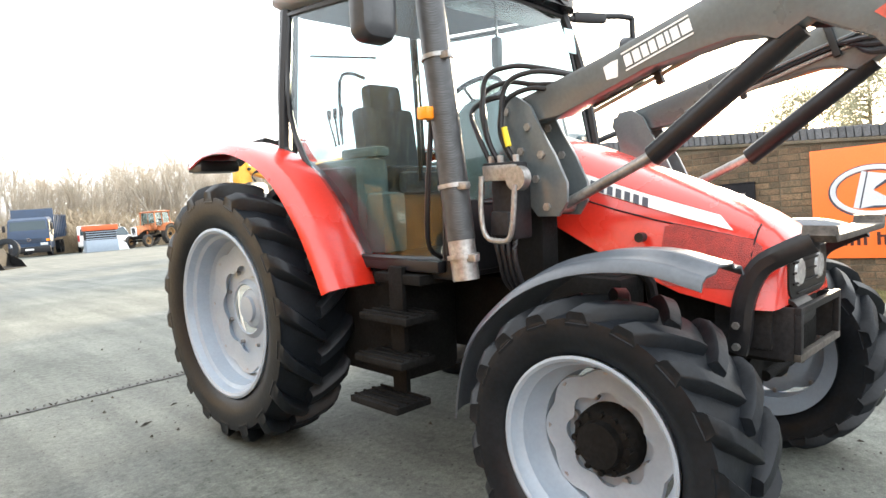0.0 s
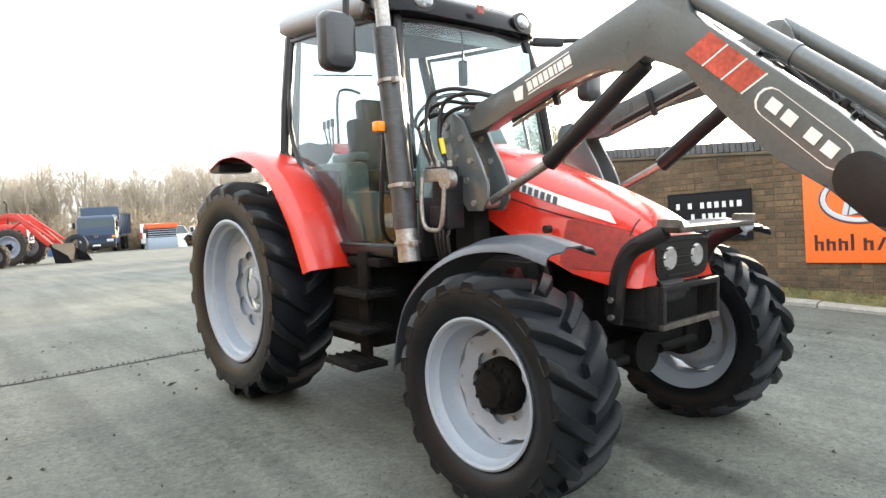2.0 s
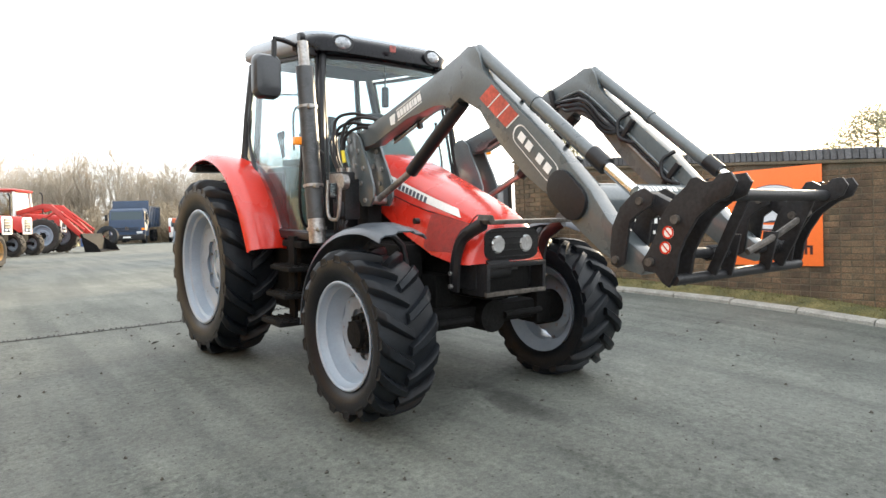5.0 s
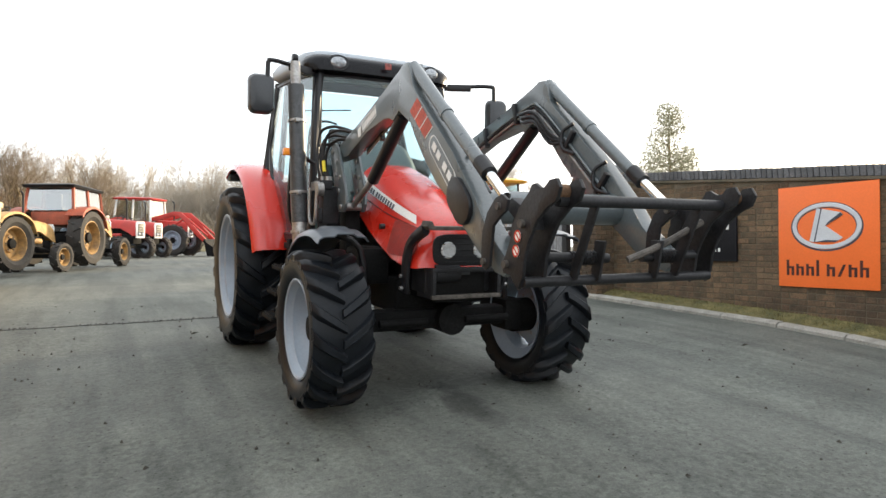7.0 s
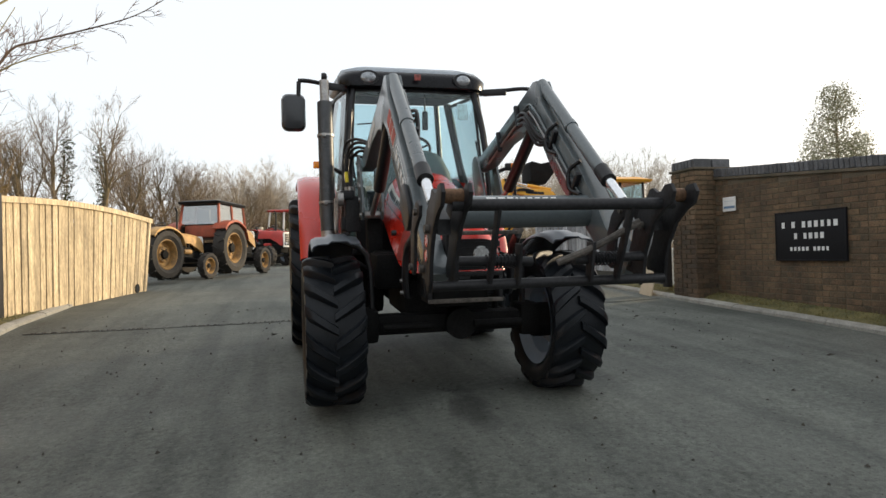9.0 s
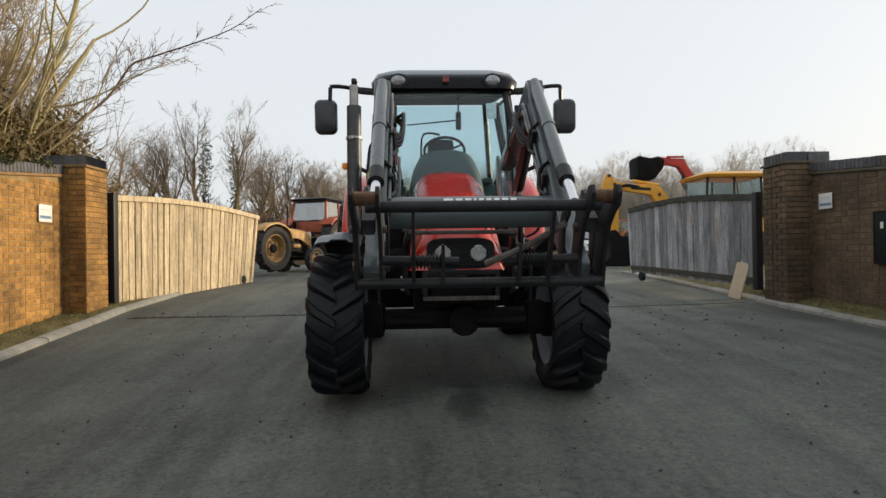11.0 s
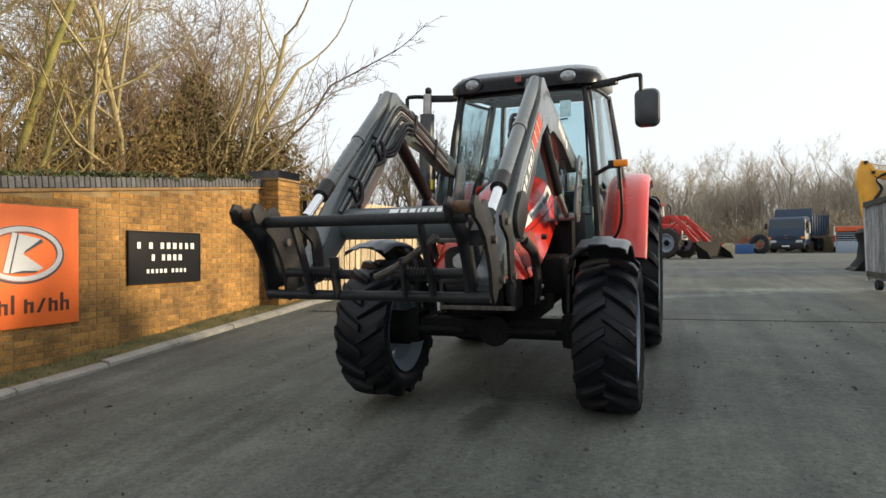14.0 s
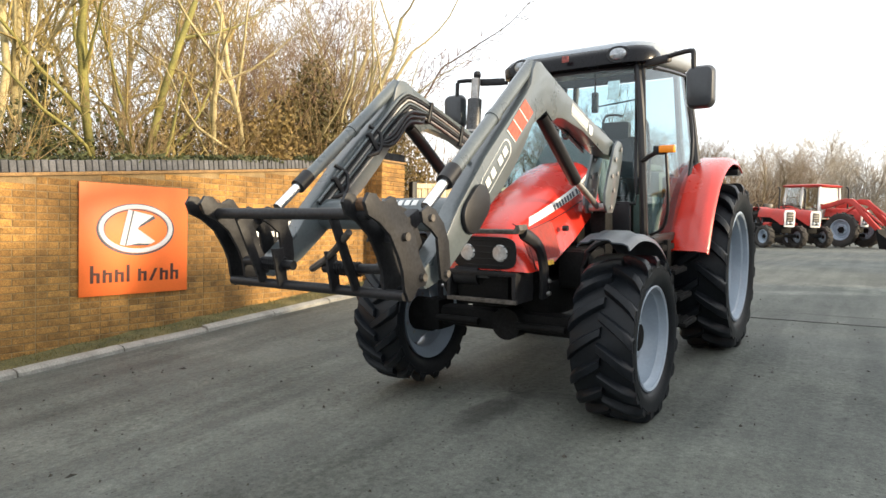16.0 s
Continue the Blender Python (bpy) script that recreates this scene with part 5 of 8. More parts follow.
# mirrors, front indicators
for sx_ in (-1, 1):
    b = bm_new()
    tube(b, [(sx_ * 0.60, 1.12, 2.36), (sx_ * 0.80, 1.02, 2.385), (sx_ * 0.98, 0.94, 2.39), (sx_ * 1.005, 0.93, 2.34), (sx_ * 1.01, 0.93, 2.06)], 0.018, 8, soft=3)
    box(b, (sx_ * 0.72, 1.06, 2.372), (0.22, 0.05, 0.06), 0.015, Matrix.Rotation(-0.48 * sx_, 4, "Z"))
    part("mirror_arm", b, BLACK, tractor, "black mirror arm")
    b = bm_new()
    cx, cz, hw, hh, cr = sx_ * 1.05, 2.13, 0.098, 0.152, 0.055
    out_ = []
    for ax, az_, a0 in ((hw - cr, hh - cr, 0), (-hw + cr, hh - cr, 90), (-hw + cr, -hh + cr, 180), (hw - cr, -hh + cr, 270)):
        for i in range(6):
            a = radians(a0 + 18 * i)
            out_.append((ax + cr * math.cos(a), az_ + cr * math.sin(a)))
    loft(b, [[(cx + f * px_, y, cz + f * pz_) for px_, pz_ in out_] for y, f in ((0.996, 0.97), (0.985, 1.0), (0.94, 0.97), (0.915, 0.87), (0.902, 0.6))])
    part("mirror", b, MIRRORGREY, tractor, "rounded black mirror housing")
    b = bm_new()
    box(b, (sx_ * 1.05, 0.996, 2.13), (0.15, 0.006, 0.25), 0.002)
    part("mirror_glass", b, CHROME, tractor, "mirror glass")
    b = bm_new()
    tube(b, [(sx_ * 0.63, 0.97, 1.62), (sx_ * 0.77, 0.875, 1.68)], 0.018, 8)
    box(b, (sx_ * 0.80, 0.865, 1.69), (0.10, 0.05, 0.065), 0.012)
    part("indicator_body", b, BLACK, tractor)
    b = bm_new()
    box(b, (sx_ * 0.85, 0.855, 1.695), (0.11, 0.06, 0.055), 0.012)
    part("indicator_lens", b, AMBER, tractor, "amber indicator lens")
    b = bm_new()
    tube(b, [(sx_ * 0.84, 0.865, 1.66), (sx_ * 0.85, 0.90, 1.3), (sx_ * 0.80, 0.95, 1.12), (sx_ * 0.70, 0.98, 1.06)], 0.012, 8, soft=3)
    part("indicator_stay", b, BLACK, tractor)

# ---- the front loader ----
loader = thing("front_loader", "grey two-armed front loader with headstock, raised before the bonnet", "loader", m=TR @ Matrix.Translation((0, -0.153, 0.02)) @ Matrix.Diagonal((1, 0.961, 1, 1)))
ARM = [(0.93, 1.705), (0.82, 1.725), (0.40, 1.835), (-0.06, 1.975), (-0.36, 2.075), (-0.43, 2.105), (-0.49, 2.10), (-0.53, 2.05), (-0.56, 1.965), (-0.62, 1.905), (-1.08, 1.545), (-1.34, 1.30), (-1.44, 1.18), (-1.56, 1.085), (-1.645, 1.03), (-1.665, 0.985), (-1.62, 0.95), (-1.54, 0.965),
       (-1.41, 1.03), (-1.30, 1.105), (-1.20, 1.175), (-1.06, 1.29), (-0.90, 1.39), (-0.72, 1.545), (-0.61, 1.66), (-0.54, 1.745), (-0.45, 1.79), (-0.36, 1.835), (-0.27, 1.785), (-0.20, 1.81), (-0.12, 1.815), (0.2, 1.765), (0.60, 1.635), (0.90, 1.61), (0.94, 1.65)]
for sx_ in (-1, 1):
    xo = sx_ * 0.485
    b = bm_new()
    prism(b, ARM, xo - 0.05, xo + 0.05, 0.008)
    arm = part("arm", b, LOADER, loader, "cranked grey steel boom")
    # red stripes on the outer face
    for k in range(3):
        b = bm_new()
        a_, b_ = Vector((-0.575 - 0.075 * k, 1.785 - 0.06 * k)), Vector((-0.675 - 0.072 * k, 1.845 - 0.062 * k))
        n2 = Vector((-0.0735, -0.061))
        prism(b, [tuple(a_ - n2 * 0.44), tuple(a_ + n2 * 0.44), tuple(b_ + n2 * 0.44), tuple(b_ - n2 * 0.44)], xo + sx_ * 0.051, xo + sx_ * 0.0535, 0.0)
        part("red_stripe", b, STRIPERED, arm, "worn red stripe", smooth=False)
        b = bm_new()
        prism(b, [tuple(a_ + n2 * 0.46), tuple(a_ + n2 * 0.53), tuple(b_ + n2 * 0.53), tuple(b_ + n2 * 0.46)], xo + sx_ * 0.051, xo + sx_ * 0.0535, 0.0)
        part("white_line", b, WHITE, arm, smooth=False)
    # rounded outline of a maker's plate, with two bars
    b = bm_new()
    e0, e1 = Vector((-0.86, 1.595)), Vector((-1.085, 1.40))
    dd = (e1 - e0).normalized()
    nn = Vector((-dd.y, dd.x))
    loop = []
    for c, a0 in ((e1, -90), (e0, 90)):
        for i in range(7):
            a = radians(a0 + 180 * i / 6)
            loop.append(c + 0.05 * (math.cos(a) * dd + math.sin(a) * nn))
    rows = [[(xo + sx_ * 0.0525, *p), (xo + sx_ * 0.0525, *(e0.lerp(e1, 0.5) + (p - e0.lerp(e1, 0.5)) * 0.955))] for p in loop + loop[:1]]
    sheet(b, rows, 0.002)
    part("plate_outline", b, WHITE, arm, "white outline")
    for f0, f1 in ((0.0, 0.17), (0.24, 0.40), (0.58, 0.74), (0.82, 0.98)):
        b = bm_new()
        a0, a1 = e0.lerp(e1, f0), e0.lerp(e1, f1)
        prism(b, [tuple(a0 - nn * 0.021), tuple(a1 - nn * 0.021), tuple(a1 + nn * 0.021), tuple(a0 + nn * 0.021)], xo + sx_ * 0.051, xo + sx_ * 0.054, 0.0)
        part("word_block", b, WHITE, arm, smooth=False)
    dd2 = Vector((0.952, -0.308))
    n3 = Vector((0.308, 0.952))
    c = Vector((0.02, 1.887))
    for k, ln in enumerate((0.04, 0.03, 0.014, 0.026, 0.026, 0.026, 0.03, 0.03)):
        b = bm_new()
        a1 = c + dd2 * ln
        prism(b, [tuple(c - n3 * 0.022), tuple(a1 - n3 * 0.022), tuple(a1 + n3 * 0.022), tuple(c + n3 * 0.022)], xo + sx_ * 0.051, xo + sx_ * 0.053, 0.0)
        part("word_block", b, WHITE, arm, smooth=False)
        c = a1 + dd2 * 0.008
    for off in (-0.033, 0.033):
        b = bm_new()
        p0, p1 = Vector((0.02, 1.887)) + n3 * off, Vector((0.29, 1.80)) + n3 * off
        prism(b, [tuple(p0 - n3 * 0.003), tuple(p1 - n3 * 0.003), tuple(p1 + n3 * 0.003), tuple(p0 + n3 * 0.003)], xo + sx_ * 0.051, xo + sx_ * 0.053, 0.0)
        part("white_line", b, WHITE, arm, smooth=False)
    b = bm_new()
    c = Vector((0.345, 1.78))
    prism(b, [tuple(c + Vector(q)) for q in ((-0.03, -0.03), (0.02, -0.035), (0.035, 0.015), (0.0, 0.03), (-0.03, 0.035))], xo + sx_ * 0.051, xo + sx_ * 0.053, 0.0)
    part("maker_mark", b, WHITE, arm, smooth=False)
    # pivot cover
    b = bm_new()
    c0, c1 = Vector((-1.16, 1.325)), Vector((-1.24, 1.255))
    dd = (c1 - c0).normalized()
    nn = Vector((-dd.y, dd.x))
    loop = []
    for c, a0 in ((c1, -90), (c0, 90)):
        for i in range(9):
            a = radians(a0 + 180 * i / 8)
            loop.append(tuple(c + 0.085 * (math.cos(a) * dd + math.sin(a) * nn)))
    prism(b, loop, xo + sx_ * 0.05, xo + sx_ * 0.075, 0.008)
    part("pivot_cover", b, BLACK, arm, "black oval plastic cover")
    # crowd cylinder above the boom
    b = bm_new()
    rod(b, (xo, -0.47, 2.085), (xo, -1.35, 1.435), 0.036, seg=20)
    rod(b, (xo, -0.90, 1.767), (xo, -0.93, 1.745), 0.041, seg=20)
    part("crowd_cylinder", b, LOADER, loader, "grey hydraulic cylinder")
    b = bm_new()
    rod(b, (xo, -1.30, 1.479), (xo, -1.385, 1.416), 0.042, seg=20)
    part("cylinder_gland", b, BLACK, loader, "black cylinder end cap")
    b = bm_new()
    rod(b, (xo, -1.37, 1.428), (xo, -1.54, 1.305), 0.026, seg=16)
    part("crowd_rod", b, CHROME, loader, "bright chromed rod")
    # lift cylinder below
    xi = sx_ * 0.485
    b = bm_new()
    rod(b, (xi, -0.33, 1.82), (xi, 0.20, 1.445), 0.042, seg=20)
    part("lift_cylinder", b, BLACK, loader, "black hydraulic cylinder")
    b = bm_new()
    rod(b, (xi, 0.19, 1.452), (xi, 0.625, 1.262), 0.022, seg=14)
    rod(b, (xi - 0.06, 0.625, 1.262), (xi + 0.06, 0.625, 1.262), 0.03, seg=14)
    part("lift_rod", b, STEEL, loader, "steel rod")
    # mast bracket: two plates
    for dx in (-0.075, 0.075):
        b = bm_new()
        prism(b, [(0.875, 1.725), (0.905, 1.68), (0.89, 1.59), (0.825, 1.43), (0.76, 1.29), (0.70, 1.222), (0.59, 1.222), (0.545, 1.28), (0.545, 1.36), (0.60, 1.47), (0.665, 1.57), (0.73, 1.69), (0.80, 1.735)], xi + dx - 0.009, xi + dx + 0.009, 0.003)
        mast = part("mast_plate", b, LOADER, loader, "bolted grey mast plate")
        for py, pz in ((0.855, 1.675), (0.645, 1.262), (0.78, 1.50), (0.67, 1.48), (0.74, 1.60), (0.70, 1.38)):
            b = bm_new()
            s_ = 1 if dx * sx_ > 0 else -1
            rod(b, (xi + dx, py, pz), (xi + dx + sx_ * 0.02, py, pz), 0.018, seg=6)
            part("bolt", b, STEEL, mast)
    b = bm_new()
    box(b, (sx_ * 0.45, 0.80, 1.06), (0.12, 0.16, 0.42), 0.02)
    box(b, (sx_ * 0.36, 0.62, 0.92), (0.22, 0.5, 0.12), 0.02)
    part("mast_foot", b, CHASSIS, loader, "black mast foot")
    # headstock side plate with hook and link plates
    xh = sx_ * 0.50
    for dx in (-0.055, 0.055):
        b = bm_new()
        prism(b, [(-1.89, 1.355), (-1.93, 1.335), (-1.96, 1.338), (-1.985, 1.365), (-2.03, 1.37), (-2.055, 1.335), (-2.035, 1.285), (-1.97, 1.255), (-1.90, 1.20), (-1.845, 1.11), (-1.82, 1.05), (-1.81, 0.97), (-1.78, 0.915), (-1.75, 0.93), (-1.715, 0.968), (-1.66, 0.972), (-1.645, 1.01), (-1.675, 1.055), (-1.705, 1.11), (-1.73, 1.19), (-1.78, 1.265), (-1.845, 1.32), (-1.865, 1.35)], xh + dx - 0.009, xh + dx + 0.009, 0.003)
        pl = part("headstock_plate", b, DARKSTEEL, loader, "black hooked headstock plate")
        for py, pz in ((-1.808, 1.19), (-1.69, 1.013)):
            b = bm_new()
            rod(b, (xh + dx, py, pz), (xh + dx + math.copysign(0.028, dx), py, pz), 0.018, seg=12)
            part("pin", b, WORNSTEEL, pl, "greased pin end")
    b = bm_new()
    rod(b, (xh - 0.046, -1.955, 1.322), (xh + 0.046, -1.955, 1.322), 0.03, seg=16)
    part("hook", b, mat("rusty_hook", (0.16, 0.09, 0.05), 0.8, 0.3, var=0.4, scale=14, bump=0.3), loader, "rusty hook roller")
    for dx in (-0.075, 0.075):
        b = bm_new()
        prism(b, [(-1.608, 1.297), (-1.66, 1.315), (-1.71, 1.29), (-1.70, 1.245), (-1.645, 1.215), (-1.592, 1.175), (-1.58, 1.08), (-1.568, 0.995), (-1.535, 0.975), (-1.50, 0.99), (-1.492, 1.05), (-1.50, 1.15), (-1.54, 1.235)], xh + dx - 0.008, xh + dx + 0.008, 0.003)
        lk = part("link_plate", b, DARKSTEEL, loader, "curved black link plate")
        for py, pz in ((-1.645, 1.262), (-1.528, 1.012)):
            b = bm_new()
            rod(b, (xh + dx, py, pz), (xh + dx + math.copysign(0.022, dx), py, pz), 0.016, seg=12)
            part("pin", b, WORNSTEEL, lk)
    b = bm_new()
    prism(b, [(-1.60, 1.265), (-1.66, 1.30), (-1.82, 1.23), (-1.83, 1.165), (-1.74, 1.175)], xh - 0.03, xh + 0.03, 0.006)
    part("tilt_link", b, DARKSTEEL, loader)
    # inner headstock rib
    b = bm_new()
    prism(b, [(-1.975, 1.275), (-1.925, 1.275), (-1.79, 0.96), (-1.835, 0.95)], sx_ * 0.30 - 0.008, sx_ * 0.30 + 0.008, 0.003)
    prism(b, [(-1.87, 1.12), (-1.80, 1.12), (-1.78, 0.94), (-1.835, 0.94)], sx_ * 0.17 - 0.007, sx_ * 0.17 + 0.007, 0.002)
    part("headstock_rib", b, DARKSTEEL, loader)
# two round warning stickers on the outer plate
for py, pz in ((-1.773, 1.137), (-1.762, 1.075)):
    b = bm_new()
    lathe(b, [(0, 0.026), (-0.0015, 0.026), (-0.0015, 0.0)], 20, m=Matrix.Translation((-0.566, py, pz)))
    part("warning_sticker", b, WHITE, loader, "round white sticker")
    b = bm_new()
    rows = [[(-0.5685, py + r * math.cos(6.28319 * i / 20), pz + r * math.sin(6.28319 * i / 20)) for r in (0.026, 0.019)] for i in range(21)]
    sheet(b, rows, 0.001)
    box(b, (-0.569, py, pz), (0.001, 0.04, 0.006), 0, Matrix.Rotation(radians(45), 4, "X"))
    part("warning_ring", b, RED, loader, "red ring")
b = bm_new()
rod(b, (-0.50, -1.955, 1.286), (0.50, -1.955, 1.286), 0.025, seg=16)
part("upper_bar", b, DARKSTEEL, loader, "black round upper bar")
b = bm_new()
rod(b, (-0.55, -1.795, 0.945), (0.55, -1.795, 0.945), 0.023, seg=16)
part("lower_bar", b, DARKSTEEL, loader, "black round lower bar")
b = bm_new()
rod(b, (-0.44, -1.21, 1.262), (0.44, -1.21, 1.262), 0.085, seg=24)
part("cross_tube", b, LOADER, loader, "thick grey cross tube")
x0 = -0.14
for ln in (0.05, 0.036, 0.032, 0.012, 0.026, 0.026, 0.028, 0.032, 0.032):
    b = bm_new()
    rows = []
    for i in range(4):
        a = radians(146 - 8 * i)
        rows.append([(x, -1.21 + 0.0872 * math.cos(a), 1.262 + 0.0872 * math.sin(a)) for x in (x0, x0 + ln)])
    sheet(b, rows, 0.001)
    part("word_block", b, WHITE, loader, smooth=False)
    x0 += ln + 0.014
# locking levers, springs
for sx_ in (-1, 1):
    b = bm_new()
    rod(b, (sx_ * 0.10, -1.80, 1.04), (sx_ * 0.44, -1.80, 1.05), 0.022, seg=12)
    part("locking_bolt", b, DARKSTEEL, loader)
    b = bm_new()
    pts = [(sx_ * (0.16 + 0.16 * i / 80), -1.80 + 0.03 * math.cos(i * 0.785), 1.043 + 0.03 * math.sin(i * 0.785)) for i in range(81)]
    tube(b, pts, 0.004, 5)
    part("spring", b, DARKSTEEL, loader, "coil spring")
b = bm_new()
tube(b, [(0.02, -1.80, 1.03), (0.18, -1.85, 1.10), (0.36, -1.92, 1.21)], 0.016, 8, soft=3)
part("locking_lever", b, WORNSTEEL, loader, "bent worn steel locking lever")
# hydraulic valve block and hoses on the right mast
b = bm_new()
box(b, (-0.62, 0.80, 1.27), (0.12, 0.13, 0.28), 0.015)
box(b, (-0.64, 0.80, 1.20), (0.14, 0.10, 0.10), 0.01)
box(b, (-0.66, 0.80, 1.42), (0.10, 0.17, 0.07), 0.01)
part("valve_block", b, DARKSTEEL, loader, "black hydraulic valve block")
b = bm_new()
box(b, (-0.73, 0.77, 1.41), (0.02, 0.18, 0.065), 0.006)
rod(b, (-0.70, 0.675, 1.385), (-0.745, 0.675, 1.385), 0.05, seg=20)
part("coupler_plate", b, STEEL, loader, "bare steel coupler plate")
b = bm_new()
tube(b, [(-0.745, 0.86, 1.40), (-0.75, 0.865, 1.25), (-0.75, 0.84, 1.15), (-0.75, 0.76, 1.13), (-0.75, 0.70, 1.16), (-0.745, 0.675, 1.36)], 0.012, 8, soft=4)
part("coupler_handle", b, STEEL, loader, "bent steel handle")
HOSES = ((0.75, 1.82, 0.70, 0.00), (0.785, 1.76, 0.73, 0.03), (0.82, 1.855, 0.80, -0.02), (0.86, 1.80, 0.85, 0.02), (0.89, 1.74, 0.90, 0.0))
for i, (y, zt, yt, dx) in enumerate(HOSES):
    b = bm_new()
    x = -0.64 + dx
    tube(b, [(x, y, 1.44), (x - 0.02, y + 0.06, 1.58), (x, yt + 0.10, zt - 0.05), (x + 0.05, yt, zt), (x + 0.12, yt - 0.13, zt - 0.02), (x + 0.19, 0.50 - 0.03 * i, 1.76)], 0.0115, 8, soft=5)
    part("hose", b, BLACK, loader, "looped black hydraulic hose")
    b = bm_new()
    rod(b, (x, y, 1.40), (x, y + 0.006, 1.485), 0.016, seg=8)
    part("hose_coupling", b, STEEL, loader, "steel hose coupling")
b = bm_new()
rod(b, (-0.66, 0.775, 1.52), (-0.662, 0.795, 1.60), 0.0135, seg=8)
part("hose_tag", b, mat("yellow_tag", (0.75, 0.6, 0.03), 0.5, var=0.1), loader, "yellow hose tag")
for i in range(4):
    b = bm_new()
    tube(b, [(-0.64 - 0.012 * i, 0.76 + 0.035 * i, 1.16), (-0.67, 0.75 + 0.03 * i, 1.06), (-0.62, 0.74 + 0.03 * i, 0.92), (-0.45, 0.75, 0.8)], 0.0115, 8, soft=4)
    part("hose", b, BLACK, loader)
# pipes along the booms' inner sides
for sx_, count in ((-1, 6), (1, 3)):
    x = sx_ * 0.422
    for i in range(count):
        o = 0.021 * (i - 2.5)
        b = bm_new()
        tube(b, [(x, 0.50, 1.70 + o), (x, 0.0, 1.87 + o), (x, -0.36, 1.965 + o), (x, -0.46 - o * 0.5, 1.95 + o), (x, -0.62 - o * 0.6, 1.83 + o * 0.8), (x, -0.95 - o * 0.6, 1.55 + o * 0.8), (x, -1.26 - o * 0.6, 1.29 + o * 0.8)], 0.0085, 6, soft=3)
        part("boom_pipe", b, (STEEL, BLACK, LOADER)[i % 3], loader, "hydraulic pipe")
    for y, z, tilt in ((0.22, 1.79, 19), (-0.18, 1.92, 19), (-0.80, 1.68, 40), (-1.12, 1.41, 40)):
        b = bm_new()
        box(b, (x - sx_ * 0.004, y, z), (0.03, 0.03, 0.15), 0.004, Matrix.Rotation(radians(-tilt if y > -0.4 else tilt), 4, "X"))
        part("pipe_clamp", b, BLACK, loader)
    for k in range(3):
        b = bm_new()
        dz = 0.03 * k
        tube(b, [(x, -0.20 - 0.03 * k, 1.90), (x - sx_ * 0.05, -0.34, 1.90 - dz), (x - sx_ * 0.07, -0.52, 1.88 - dz), (x - sx_ * 0.05, -0.66, 1.74 - dz), (x, -0.74 - 0.02 * k, 1.68)], 0.012, 7, soft=4)
        part("hose", b, BLACK, loader, "black hose looped round the boom's elbow")
for sx_ in (-1, 1):
    for k in range(2):
        b = bm_new()
        y = -0.80 - 0.32 * k
        z = 1.76 - 0.25 * k
        tube(b, [(sx_ * 0.45, y, z + 0.03), (sx_ * 0.41, y + 0.06, z - 0.02), (sx_ * 0.40, y + 0.04, z - 0.12), (sx_ * 0.42, y - 0.06, z - 0.16)], 0.012, 8, soft=5)
        part("hose", b, BLACK, loader, "short black hose loop")


# ---- trees ----
def limb(V, F, pts, radii, sides):
    base = len(V)
    n = len(pts)
    for i, p in enumerate(pts):
        d = pts[min(i + 1, n - 1)] - pts[max(i - 1, 0)]
        u = d.cross(Vector((0.3, 0.9, 0.2)))
        u = u.normalized() if u.length > 1e-6 else Vector((1, 0, 0))
        v = d.cross(u).normalized()
        for k in range(sides):
            a = 6.28319 * k / sides
            V.append(p + radii[i] * (math.cos(a) * u + math.sin(a) * v))
    for i in range(n - 1):
        for k in range(sides):
            F.append((base + i * sides + k, base + i * sides + (k + 1) % sides, base + (i + 1) * sides + (k + 1) % sides, base + (i + 1) * sides + k))


BOUND = [99.0, 99.0]         # how far a crown may reach towards +x and +y of its foot


def grow(store, p, d, L, r, level, top, rng, kids, spread, lift):
    """One limb and, along it, the limbs of the next level."""
    if level > 1 and (p.x + 0.3 * L > BOUND[0] or p.y + 0.3 * L > BOUND[1] + max(0.0, p.z - 3.2) * 0.35):
        return
    n = 7 if level < 2 else (4 if level == 2 else 3)
    pts, q, dd = [p], p.copy(), d.normalized()
    for i in range(n):
        dd = (dd + Vector((rng.uniform(-1, 1), rng.uniform(-1, 1), rng.uniform(-0.6, 0.9))) * (0.22 if level < 2 else 0.36) + Vector((0, 0, lift))).normalized()
        q = q + dd * (L / n)
        pts.append(q.copy())
    tip = 0.45 if level == 0 else 0.25
    radii = [r * (1 - (1 - tip) * i / n) for i in range(n + 1)]
    V, F = store[0] if level < 2 else store[1]
    limb(V, F, pts, radii, 7 if level == 0 else (5 if level == 1 else 3))
    if level >= top:
        return
    for k in range(kids[level]):
        f = rng.uniform(0.25 if level == 0 else 0.15, 1.0) if k else 1.0
        i = min(int(f * n), n - 1)
        s = pts[i].lerp(pts[i + 1], f * n - i)
        ax = (pts[i + 1] - pts[i]).normalized()
        side = ax.cross(Vector((rng.uniform(-1, 1), rng.uniform(-1, 1), rng.uniform(-1, 1)))).normalized()
        a = rng.uniform(0.5, 1.0) * spread
        nd = ax * math.cos(a) + side * math.sin(a)
        grow(store, s, nd, L * rng.uniform(0.42, 0.68) * (1.12 - 0.42 * f), max(0.0058, radii[i] * rng.uniform(0.42, 0.66)), level + 1, top, rng, kids, spread, lift)


def mesh_part(name, V, F, material, parent, label="", smooth=True):
    me = bpy.data.meshes.new(name)
    me.from_pydata([tuple(v) for v in V], [], F)
    me.materials.append(material)
    if smooth:
        me.shade_smooth()
    ob = new(name, me)
    ob.parent = parent
    if label:
        ob["label"] = label
    return ob


